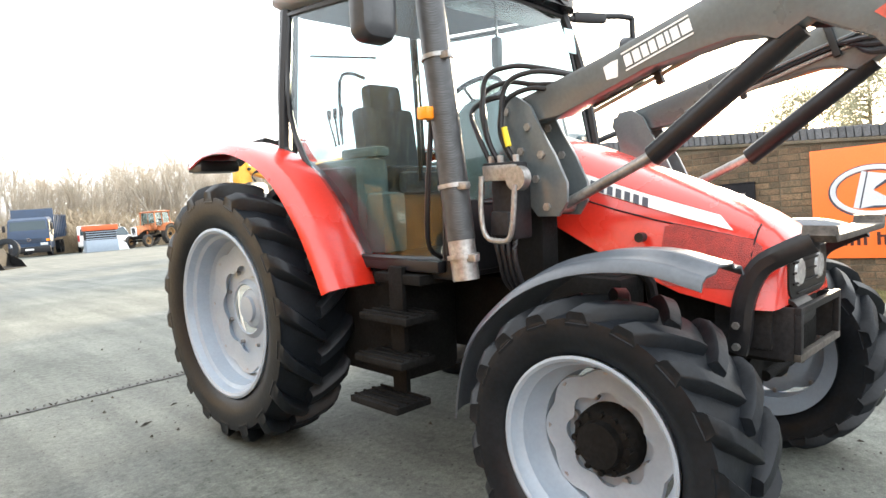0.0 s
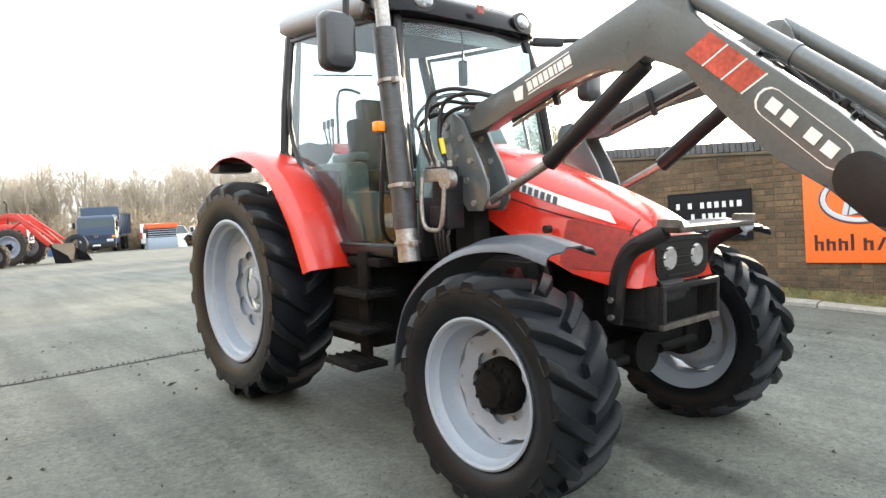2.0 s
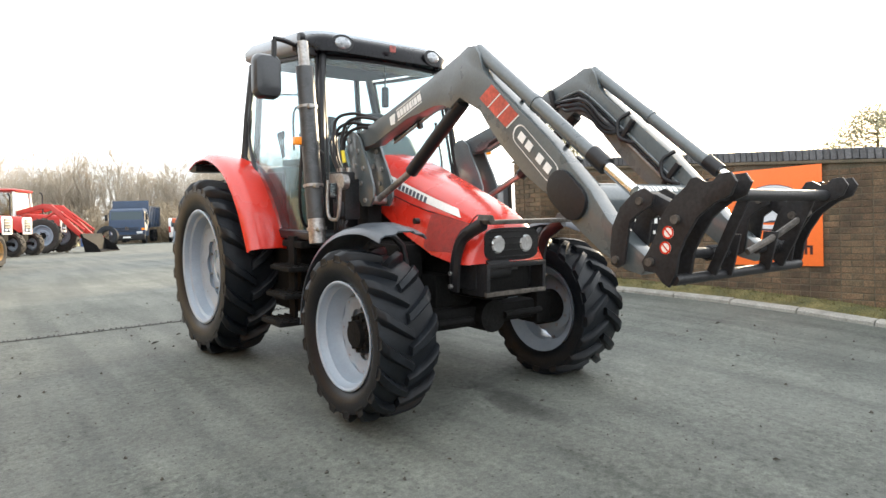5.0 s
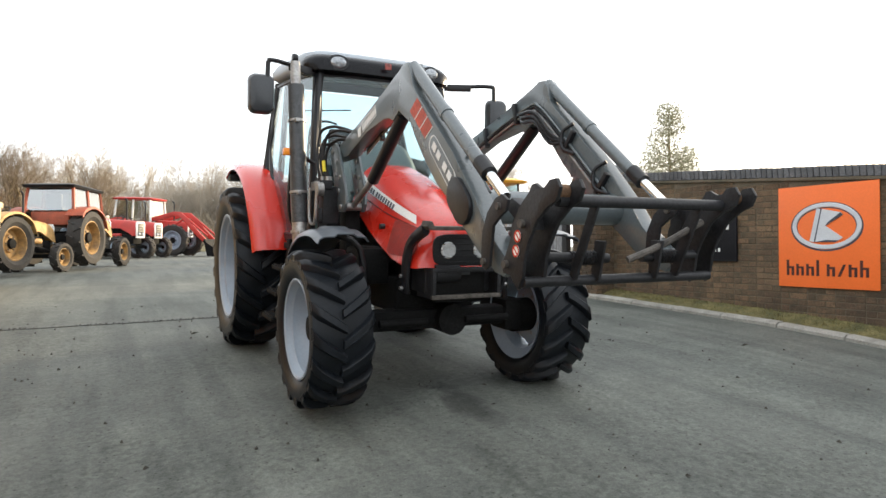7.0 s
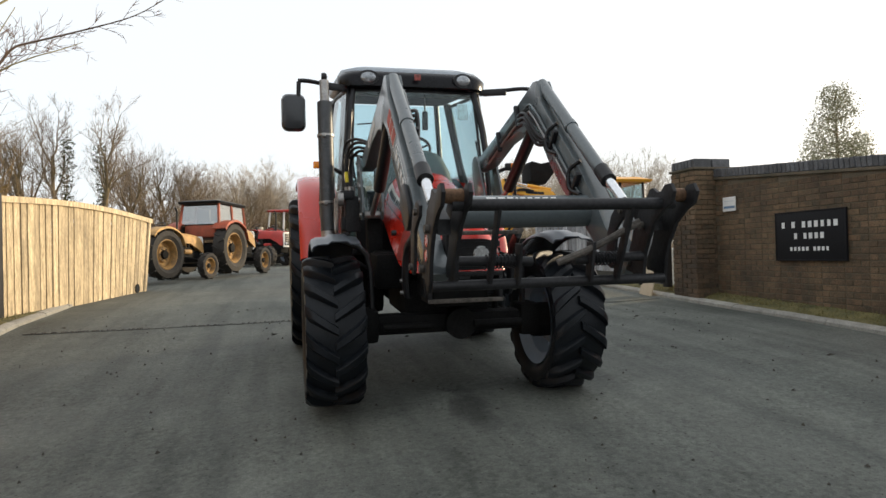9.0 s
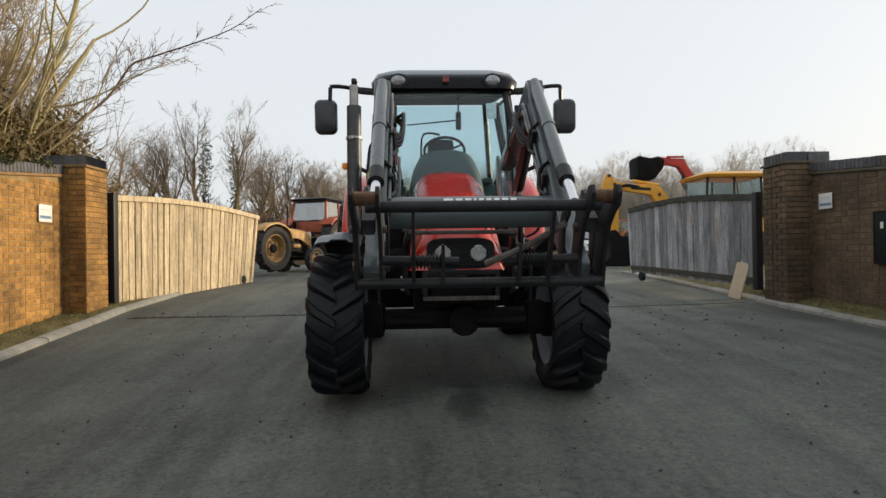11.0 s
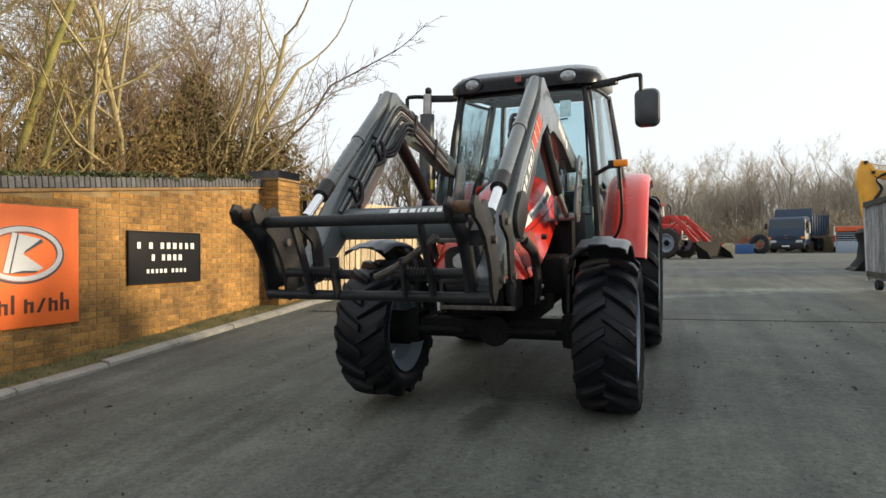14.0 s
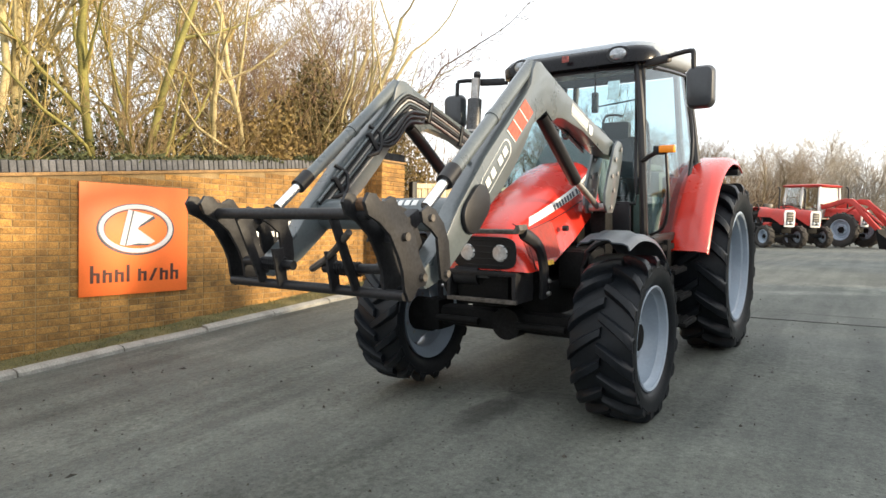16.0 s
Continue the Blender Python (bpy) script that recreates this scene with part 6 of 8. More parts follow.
def leaves(V, F, centre, size, count, rng, leaf, shape=1.0):
    for _ in range(count):
        while True:
            o = Vector((rng.uniform(-1, 1), rng.uniform(-1, 1), rng.uniform(-1, 1)))
            if o.length < 1:
                break
        p = Vector(centre) + Vector((o.x * size[0], o.y * size[1], o.z * size[2])) * (0.75 + 0.35 * noise.noise(o * 2.3 + Vector(centre)))
        a = Vector((rng.uniform(-1, 1), rng.uniform(-1, 1), rng.uniform(-1, 1))).normalized()
        b = a.cross(Vector((rng.uniform(-1, 1), rng.uniform(-1, 1), rng.uniform(-1, 1)))).normalized()
        s = leaf * rng.uniform(0.6, 1.4)
        i = len(V)
        V += [p - a * s, p + b * s * 0.45, p + a * s, p - b * s * 0.45]
        F.append((i, i + 1, i + 2, i + 3))


def bare_tree(seed, h, r, stems, kids, top, spread, lift, bark, twig, label, ivy=0.0, lean=0.25, group="", ways=()):
    rng = random.Random(seed)
    t = thing("tree", label, "tree", group)
    store = (([], []), ([], []))
    for wx, wy, wl in ways:
        grow(store, Vector((0.08 * wx, 0.1 * wy, -0.2)), Vector((wx, wy, 1)), h * wl, r * rng.uniform(0.65, 0.9), 0, top, rng, kids, spread, lift)
    for s in range(0 if ways else stems):
        a = 6.28319 * s / max(stems, 1) + rng.uniform(-0.5, 0.5)
        tilt = 0.02 if stems == 1 else lean * rng.uniform(0.6, 1.4)
        grow(store, Vector((0.12 * math.cos(a), 0.12 * math.sin(a), -0.2)) if stems > 1 else Vector((0, 0, -0.2)), Vector((math.cos(a) * tilt, math.sin(a) * tilt, 1)), h * rng.uniform(0.5, 0.68), r * rng.uniform(0.7, 1.1), 0, top, rng, kids, spread, lift)
    mesh_part("trunk", *store[0], bark, t)
    mesh_part("crown", *store[1], twig, t, "bare winter twigs")
    if ivy:
        V, F = [], []
        for k in range(12):
            z = 0.3 + ivy * k / 12
            leaves(V, F, (0.05 * math.sin(k), 0.05 * math.cos(k), z), (0.42, 0.42, 0.45), 110, rng, 0.06)
        mesh_part("ivy", V, F, LEAF, t, "dark ivy round the trunk", smooth=False)
    return t


YBARK = mat("lichen_bark", (0.43, 0.36, 0.20), 0.9, var=0.3, scale=4, bump=0.5, col2=(0.33, 0.28, 0.13))
MOSSBARK = mat("mossy_bark", (0.23, 0.21, 0.06), 0.9, var=0.35, scale=4, bump=0.5, col2=(0.16, 0.15, 0.05))
YTWIG = mat("lichen_twig", (0.36, 0.275, 0.10), 0.9, var=0.3, scale=1.5, bump=0)
PTWIG = mat("pale_twig", (0.29, 0.21, 0.11), 0.9, var=0.3, scale=1.5, bump=0)


def set_down(t, x, y, turn=0.0, dz=0.0):
    t.matrix_world = pose(x, y, gz(x, y) + dz, 0, 0, turn)
    return t

PURPLEBARK = mat("reddish_bark", (0.20, 0.14, 0.10), 0.9, var=0.3, scale=4, bump=0.4)
REDTWIG = mat("reddish_twig", (0.21, 0.135, 0.10), 0.9, var=0.3, scale=1.5, bump=0)

# the thicket behind the sunlit wall
NEARKIDS = (8, 7, 6, 3)
for seed, x, y, h, r, ways, bark, twig, ivy, label in (
    (1, -7.1, 3.75, 8.5, 0.098, ((0.0, -0.40, 0.66), (0.02, 0.0, 0.7), (0.1, 0.09, 0.6), (0.0, -1.0, 0.5)), YBARK, PTWIG, 0, "many-stemmed bare tree with pale bark behind the brick wall"),
    (2, -7.1, 4.65, 8.5, 0.092, ((0.0, 0.48, 0.66), (0.05, 0.33, 0.6), (-0.2, 0.15, 0.6), (0.0, 0.95, 0.50), (-0.1, 0.62, 0.56), (0.1, 0.75, 0.50)), YBARK, PTWIG, 0, "many-stemmed bare tree with pale bark leaning over the brick wall"),
    (3, -7.2, 1.15, 9.0, 0.115, ((0.0, 0.0, 0.65), (0.05, 0.16, 0.55)), MOSSBARK, YTWIG, 0, "bare tree with moss-yellow trunk behind the brick wall"),
    (4, -7.3, 0.1, 9.0, 0.10, ((0.0, 0.12, 0.65),), BARK, YTWIG, 3.4, "bare tree with ivy-clad trunk behind the brick wall"),
    (5, -7.4, -0.7, 8.5, 0.095, ((0.0, -0.3, 0.6), (0.0, 0.22, 0.6)), YBARK, YTWIG, 0, "bare tree with lichen-yellow stems behind the brick wall"),
    (6, -7.7, 2.45, 8.0, 0.07, ((0.0, 0.15, 0.62), (0.0, -0.22, 0.62)), YBARK, YTWIG, 0, "slender bare tree in the thicket"),
    (7, -9.0, 5.9, 6.5, 0.07, ((0.0, 0.2, 0.6), (0.0, -0.2, 0.65), (-0.3, 0.0, 0.6)), BARK, PTWIG, 0, "bare many-stemmed tree in the thicket"),
    (8, -9.6, 1.5, 9.0, 0.09, ((0.0, 0.3, 0.6), (0.0, -0.3, 0.6), (0.2, 0.0, 0.6)), YBARK, YTWIG, 0, "bare many-stemmed tree in the thicket"),
    (11, -7.9, 5.3, 7.0, 0.05, ((0.0, 0.45, 0.55), (0.1, 0.2, 0.62), (0.0, -0.3, 0.6), (-0.1, 0.0, 0.66)), PURPLEBARK, REDTWIG, 0, "bushy bare tree with reddish twigs behind the brick wall"),
    (9, -7.6, -2.4, 8.5, 0.095, ((0.0, 0.1, 0.6), (0.0, -0.25, 0.6)), YBARK, YTWIG, 0, "bare tree with lichen-yellow stems behind the brick wall"),
    (10, -9.4, 3.9, 7.5, 0.07, ((0.0, 0.25, 0.6), (0.0, -0.2, 0.65)), BARK, PTWIG, 0, "bare many-stemmed tree in the thicket"),
):
    BOUND[:] = (-6.1 - x, 7.7 - y)
    set_down(bare_tree(seed, h, r, 0, NEARKIDS, 4, 0.95, 0.04, bark, twig, label, ivy=ivy, ways=ways), x, y)


BOUND[:] = (99.0, 99.0)
# a shrub behind the pier whose longest branch reaches far out over the drive
rng = random.Random(12)
reacher = thing("tree", "bare shrub with one long branch reaching over the drive", "tree")
store = (([], []), ([], []))
spine = smooth_path([(-0.1, -0.2, -0.2), (0.0, -0.1, 1.6), (0.3, 0.1, 2.7), (0.95, 0.35, 3.45), (1.30, 0.45, 4.02), (1.62, 0.42, 4.15), (2.45, -0.05, 4.22), (3.20, -0.32, 4.38), (3.75, -0.50, 4.66)], 4)
limb(*store[0], spine, [0.034 - 0.029 * i / (len(spine) - 1) for i in range(len(spine))], 6)
for i in range(10, len(spine) - 1):
    ax = (spine[i + 1] - spine[i]).normalized()
    for k in range(2 if i < 16 else 1):
        side = ax.cross(Vector((rng.uniform(-1, 1), rng.uniform(-1, 1), rng.uniform(-1, 1)))).normalized()
        grow(store, spine[i], ax * 0.75 + side * rng.uniform(0.4, 0.8), rng.uniform(0.35, 0.95) * (1.3 if i < 16 else 0.5), 0.008 if i < 16 else 0.0055, 2, 4 if i < 16 else 3, rng, (7, 6, 5, 3), 0.8, 0.04)
mesh_part("trunk", *store[0], PURPLEBARK, reacher)
mesh_part("crown", *store[1], REDTWIG, reacher, "bare winter twigs")
set_down(reacher, -6.4, 5.95)
BRAMBLE = mat("bramble_stem", (0.24, 0.165, 0.08), 0.9, var=0.3, scale=2, bump=0)


def bush(seed, x, y, size, n, leaf, lm, twigs, label):
    rng = random.Random(seed)
    t = thing("bush", label, "bush", "bushes behind the wall")
    V, F = [], []
    for k in range(9):
        a = rng.uniform(0, 6.28)
        c = (0.5 * size[0] * math.cos(a) * rng.random(), 0.5 * size[1] * math.sin(a) * rng.random(), size[2] * rng.uniform(0.35, 0.8))
        leaves(V, F, c, (size[0] * 0.45, size[1] * 0.45, size[2] * 0.4), n // 9, rng, leaf)
    mesh_part("foliage", V, F, lm, t, smooth=False)
    store = (([], []), ([], []))
    BOUND[0] = -5.6 - x
    for k in range(twigs):
        a = rng.uniform(0, 6.28)
        out = 0.5 if math.cos(a) < 0 else 0.15
        grow(store, Vector((0.3 * size[0] * math.cos(a), 0.3 * size[1] * math.sin(a), -0.1)), Vector((out * math.cos(a), 0.5 * math.sin(a), 1)), size[2] * rng.uniform(0.7, 1.2), 0.014, 1, 3, rng, (6, 6, 4), 0.9, 0.03)
    mesh_part("stem_tangle", store[0][0] + store[1][0], store[0][1] + [tuple(i + len(store[0][0]) for i in f) for f in store[1][1]], BRAMBLE, t, "tangled brown stems")
    BOUND[0] = 99.0
    return set_down(t, x, y)


bush(21, -6.7, 3.0, (1.3, 1.7, 3.0), 6500, 0.045, DRYLEAF, 24, "tangled brown bramble and evergreen behind the brick wall")
bush(22, -6.8, 4.5, (1.4, 1.9, 3.7), 9000, 0.048, OLIVELEAF, 30, "dense olive-brown thicket behind the brick wall")
bush(27, -6.5, 6.1, (1.2, 1.9, 3.5), 9500, 0.050, OLIVELEAF, 30, "dense olive-brown thicket beside the gate pier")
bush(23, -6.3, 6.7, (1.0, 1.2, 2.5), 2400, 0.042, DRYLEAF, 22, "tangled brown shrub beside the gate pier")
bush(28, -6.15, 7.35, (0.9, 1.1, 2.6), 3200, 0.042, DRYLEAF, 24, "tangled brown shrub behind the gate pier")
bush(24, -6.7, 1.9, (1.2, 1.7, 2.9), 4600, 0.042, OLIVELEAF, 26, "tangled shrub behind the brick wall")
bush(25, -6.8, 0.2, (1.2, 1.8, 2.8), 4200, 0.042, LEAF, 26, "tangled shrub behind the brick wall")
bush(26, -6.9, -1.6, (1.4, 1.8, 2.7), 4000, 0.042, OLIVELEAF, 24, "tangled shrub behind the brick wall")

# ivy creeping over the wall's coping
rng = random.Random(8)
V, F = [], []
for y, n in ((1.35, 420), (1.0, 240), (0.2, 300), (-0.4, 260), (2.2, 260), (-1.2, 320), (3.0, 220), (3.9, 160), (1.8, 260), (0.6, 200)):
    leaves(V, F, (-5.20, y, 1.86 + 0.10 * y), (0.16, 0.38, 0.08), n, rng, 0.03)
iv = mesh_part("creeping_ivy", V, F, LEAF, None, smooth=False)
tagged(iv, "dark ivy creeping over the brick coping", "ivy", kind="stuff")

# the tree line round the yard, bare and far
FAR = [bare_tree(31 + i, 9.0, 0.16, (3, 2, 4)[i], (7, 7, 6, 4), 4, 0.8, 0.06, HAZETWIG, HAZETWIG, "bare winter tree in the far tree line", group="far tree line", lean=0.3) for i in range(3)]
rng = random.Random(77)
spots = []
for i in range(66):
    az = -9 + 0.62 * i + rng.uniform(-0.4, 0.4)
    d = rng.uniform(74, 92)
    spots.append((d * math.sin(radians(az)), -3 + d * math.cos(radians(az)), d * rng.uniform(0.107, 0.163)))
# brown lifted slightly towards haze for the trees beyond the gate
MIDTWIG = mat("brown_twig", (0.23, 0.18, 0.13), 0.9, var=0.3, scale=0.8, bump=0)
MID = [bare_tree(51 + i, 9.0, 0.17, (1, 3, 2)[i], (9, 7, 6, 4), 4, 0.75, 0.06, BARK, MIDTWIG, ("bare tree with ivy-clad trunk beyond the open gate", "bare many-stemmed tree beyond the open gate", "bare forked tree beyond the open gate")[i], ivy=(5.5, 0, 0)[i], group="trees beyond the gate", lean=0.22) for i in range(3)]
far_count = len(spots)
for az, d, el in ((-27, 30, 9), (-24, 31, 10.5), (-21.8, 31, 11.8), (-18.6, 32, 13.6), (-16.2, 32, 13.2), (-14, 38, 9.6), (-12.3, 39, 9.4), (-10.6, 40, 9.4), (-8.8, 42, 8.6), (-7, 44, 8.2), (-5, 48, 7.4), (-3, 50, 7.0), (-29.5, 30, 9.5)):
    spots.append((d * math.sin(radians(az)), -4 + d * math.cos(radians(az)), 0.3 + d * math.tan(radians(el))))
kinds = (1, 2, 1, 0, 0, 2, 1, 2, 1, 2, 1, 2, 1)
first = set()
for i, (x, y, s) in enumerate(spots):
    src = FAR[i % 3] if i < far_count else MID[kinds[i - far_count]]
    t = copy_thing(src, Matrix()) if src.name in first else src
    first.add(src.name)
    s = s / max(v.co.z for c in t.children for v in c.data.vertices)
    t.matrix_world = Matrix.Translation((x, y, gz(x, y))) @ Matrix.Rotation(rng.uniform(0, 6.28), 4, "Z") @ Matrix.Diagonal((s, s, s, 1))
# low scrub under them
def tangle(V, F, centre, size, count, rng, long, wide=0.03):
    """Thin upward stalks, spreading from a clump."""
    for _ in range(count):
        o = Vector((rng.uniform(-1, 1), rng.uniform(-1, 1), rng.random() ** 1.4))
        p = Vector(centre) + Vector((o.x * size[0], o.y * size[1], o.z * size[2]))
        d = Vector((o.x * 0.6 + rng.uniform(-0.5, 0.5), o.y * 0.6 + rng.uniform(-0.5, 0.5), rng.uniform(0.2, 1))).normalized() * long * rng.uniform(0.5, 1.3)
        w = Vector((rng.uniform(-1, 1), rng.uniform(-1, 1), 0.3)).normalized() * wide
        i = len(V)
        V += [p - w, p + w, p + d]
        F.append((i, i + 1, i + 2))


V, F = [], []
for i in range(150):
    x, y = rng.uniform(-15, -9.5), rng.uniform(-6, 9.5)
    tangle(V, F, (x, y, gz(x, y)), (0.9, 0.9, rng.uniform(1.5, 3.6) - 0.2 * max(0, y - 4)), 300, rng, 0.8, 0.011)
tagged(mesh_part("thicket", V, F, mat("thicket_brown", (0.19, 0.135, 0.07), 0.9, var=0.4, scale=0.5, bump=0), None, smooth=False), "brown bare thicket in the depth behind the brick wall", "thicket", kind="stuff")
V, F = [], []
for i in range(230):
    az = rng.uniform(-12, 32)
    d = rng.uniform(70, 84)
    x, y = d * math.sin(radians(az)), -4 + d * math.cos(radians(az))
    tangle(V, F, (x, y, gz(x, y)), (1.9, 1.9, rng.uniform(1.6, 4.2)), 420, rng, 0.9)
# scrub brown paled, with haze put into its colour
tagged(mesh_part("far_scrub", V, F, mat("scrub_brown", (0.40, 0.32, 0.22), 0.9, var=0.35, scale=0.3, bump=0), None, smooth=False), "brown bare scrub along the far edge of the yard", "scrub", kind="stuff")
V, F = [], []
for i in range(110):
    az = rng.uniform(-30, -4)
    d = rng.uniform(34, 44)
    x, y = d * math.sin(radians(az)), -4 + d * math.cos(radians(az))
    tangle(V, F, (x, y, gz(x, y)), (1.2, 1.2, rng.uniform(1.2, 3.4)), 360, rng, 0.7, 0.018)
tagged(mesh_part("hedge_scrub", V, F, mat("hedge_brown", (0.19, 0.13, 0.075), 0.9, var=0.35, scale=0.3, bump=0), None, smooth=False), "brown bare scrub behind the parked tractors", "scrub", kind="stuff")


# evergreen leaf colour paled to carry the sun's haze and glare
HAZELEAF = mat("far_evergreen", (0.36, 0.34, 0.22), 0.8, var=0.3, scale=1.0, bump=0)


def evergreen(seed, x, y, h, w, label, cone=True):
    rng = random.Random(seed)
    t = thing("evergreen_tree", label, "tree")
    Vt, Ft = [], []
    limb(Vt, Ft, [Vector((0, 0, -0.2)), Vector((0.05, 0, h * 0.5)), Vector((0, 0, h * 0.92))], [0.22, 0.12, 0.03], 7)
    V, F = [], []
    for k in range(60):
        f = rng.random()
        rr = w * ((1 - f) ** 0.7 if cone else math.sin(math.pi * min(1, 0.15 + 0.85 * f)) ** 0.6)
        a = rng.uniform(0, 6.28)
        c = Vector((rr * 0.75 * math.cos(a), rr * 0.75 * math.sin(a), h * (0.15 + 0.83 * f)))
        limb(Vt, Ft, [Vector((0, 0, c.z - 0.3)), c], [0.05, 0.015], 4)
        leaves(V, F, c, (0.45 * w, 0.45 * w, 0.12 * h), 260, rng, 0.075)
    mesh_part("trunk", Vt, Ft, BARK, t)
    mesh_part("crown", V, F, HAZELEAF, t, "needles paled for haze", smooth=False)
    return set_down(t, x, y)


evergreen(41, 33.0, 29.0, 10.0, 3.0, "conical evergreen tree beyond the shaded wall")
for i, (az, d, h) in enumerate(((73, 46, 7.2), (77, 44, 7.6), (82, 46, 8.2), (88, 44, 8.0))):
    evergreen(42 + i, -2.9 + d * math.sin(radians(az)), -2.4 + d * math.cos(radians(az)), h, 3.4, "broad dark tree beyond the shaded wall", cone=False)


# ---- parked machines in the yard ----
def small_wheel(owner, x, y, R, half, rimc, rub, name="wheel"):
    w = new(name)
    w.parent = owner
    w.matrix_local = pose(x, y, R, 0, 0, 180 if x < 0 else 0)
    b = bm_new()
    rr = R * 0.56
    lathe(b, [(half * 0.62, rr * 1.05), (half, R * 0.75), (half * 0.9, R * 0.93), (half * 0.3, R * 0.96), (-half * 0.3, R * 0.96), (-half * 0.9, R * 0.93), (-half, R * 0.75), (-half * 0.6, rr)], 32, closed=True)
    part("tyre", b, rub, w)
    lug = {}
    for k in range(24):
        s = 1 if k % 2 else -1
        if s not in lug:
            b = bm_new()
            box(b, (s * half * 0.45, 0, R * 0.965), (half * 0.95, 0.04, R * 0.09), 0, Matrix.Rotation(s * 0.5, 4, "Z"))
            o = part("lug", b, rub, w, smooth=False)
            lug[s] = o.data
        else:
            o = new("lug", lug[s])
            o.parent = w
        o.matrix_local = Matrix.Rotation(-6.28319 * k / 24, 4, "X")
    b = bm_new()
    lathe(b, [(half * 0.70, rr * 1.08), (half * 0.74, rr * 1.02), (half * 0.55, rr * 0.95), (-half * 0.25, rr * 0.86), (-half * 0.30, rr * 0.60), (half * 0.05, rr * 0.50), (half * 0.08, rr * 0.30)], 28, caps=False)
    rim = part("rim", b, rimc, w)
    b = bm_new()
    lathe(b, [(half * 0.08, rr * 0.34), (half * 0.40, rr * 0.30), (half * 0.45, rr * 0.18), (half * 0.45, 0.0)], 18)
    part("hub", b, CHASSIS, w, "dark hub")
    for k in range(6):
        a = 1.0472 * k
        b = bm_new()
        rod(b, (half * 0.04, rr * 0.42 * math.cos(a), rr * 0.42 * math.sin(a)), (half * 0.16, rr * 0.42 * math.cos(a), rr * 0.42 * math.sin(a)), rr * 0.05, seg=6)
        part("wheel_nut", b, DARKSTEEL, rim)
    return w


def old_tractor(m, paint, cab, roofc, label, Rr=0.72, Rf=0.42, group="parked tractors", rimc=None, rub=None, boom=False, roof_z=2.25, bonnet=None, pane=None):
    """Front looks along -y; origin under the front axle."""
    rimc, rub, bonnet, pane = rimc or RIM, rub or OLDRUBBER, bonnet or paint, pane or GLASS
    t = thing("parked_tractor", label, "tractor", group, m)
    for s in (-1, 1):
        small_wheel(t, s * 0.68, 0.0, Rf, 0.12, rimc, rub, "front_wheel")
        small_wheel(t, s * 0.74, 2.15, Rr, 0.19, rimc, rub, "rear_wheel")
    b = bm_new()
    loft(b, [section(y, 0.22, 0.27, zt, zb) for y, zt, zb in ((1.0, 1.46, 1.12), (0.3, 1.44, 1.12), (-0.1, 1.41, 0.95), (-0.28, 1.37, 0.85), (-0.36, 1.30, 0.85))])
    part("bonnet", b, bonnet, t)
    b = bm_new()
    box(b, (0, 0.42, 0.98), (0.34, 0.85, 0.36), 0.04)
    for k in range(4):
        rod(b, (0.17, 0.15 + 0.18 * k, 1.08), (0.24, 0.15 + 0.18 * k, 1.08), 0.045, seg=10)
        rod(b, (-0.17, 0.15 + 0.18 * k, 1.05), (-0.22, 0.15 + 0.18 * k, 1.05), 0.04, seg=10)
    part("engine", b, CHASSIS, t, "oily engine block")
    b = bm_new()
    rod(b, (-0.24, 0.28, 0.86), (-0.24, 0.62, 0.86), 0.075, seg=14)
    rod(b, (0.25, 0.55, 0.83), (0.25, 0.55, 1.05), 0.055, seg=14)
    part("filter", b, bonnet, t)
    b = bm_new()
    rod(b, (0.3, -0.02, 0.62), (0.3, 1.1, 0.78), 0.018, seg=8)
    rod(b, (-0.3, -0.02, 0.62), (-0.3, 1.1, 0.78), 0.018, seg=8)
    part("steering_rod", b, DARKSTEEL, t)
    b = bm_new()
    prism(b, [(-0.20, 0.78), (0.20, 0.78), (0.215, 1.30), (0.17, 1.38), (-0.17, 1.38), (-0.215, 1.30)], -0.35, -0.40, 0.01, axis="y")
    part("grille", b, WHITE, t, "pale radiator grille")
    b = bm_new()
    prism(b, [(-0.145, 0.85), (0.145, 0.85), (0.15, 1.28), (0.12, 1.32), (-0.12, 1.32), (-0.15, 1.28)], -0.395, -0.41, 0.005, axis="y")
    part("grille_mesh", b, BLACK, t)
    for k in range(4):
        b = bm_new()
        box(b, (0, -0.412, 0.94 + 0.09 * k), (0.27, 0.008, 0.014))
        part("grille_bar", b, STEEL, t)
    b = bm_new()
    box(b, (0, 0.9, 0.72), (0.42, 2.3, 0.36), 0.05)
    box(b, (0, 0, 0.45), (1.15, 0.14, 0.12), 0.03)
    box(b, (0, 2.15, 0.72), (1.1, 0.26, 0.26), 0.05)
    part("chassis", b, CHASSIS, t)
    for s in (-1, 1):
        b = bm_new()
        pth = smooth_path([(0, 1.40, 1.0), (0, 1.62, 1.36), (0, 2.1, 1.52), (0, 2.55, 1.42), (0, 2.75, 1.25)], 4)
        sheet(b, [[p + Vector((s * 0.5, 0, 0)), p + Vector((s * 0.93, 0, 0)), p + Vector((s * 0.95, 0, -0.06))] for p in pth], 0.02)
        part("mudguard", b, paint, t)
        b = bm_new()
        lathe(b, [(0, 0.055), (0.03, 0.055), (0.05, 0.03), (0.05, 0)], 16, m=Matrix.Translation((s * 0.085, -0.40, 0.92)) @ Matrix.Rotation(radians(-90), 4, "Z"))
        part("headlamp", b, LENS, t)
    b = bm_new()
    rod(b, (0.16, 0.4, 1.35), (0.16, 0.4, 2.15), 0.03)
    tube(b, [(0.16, 0.4, 2.12), (0.16, 0.43, 2.2), (0.16, 0.5, 2.24)], 0.03, 8)
    part("exhaust", b, DARKSTEEL, t)
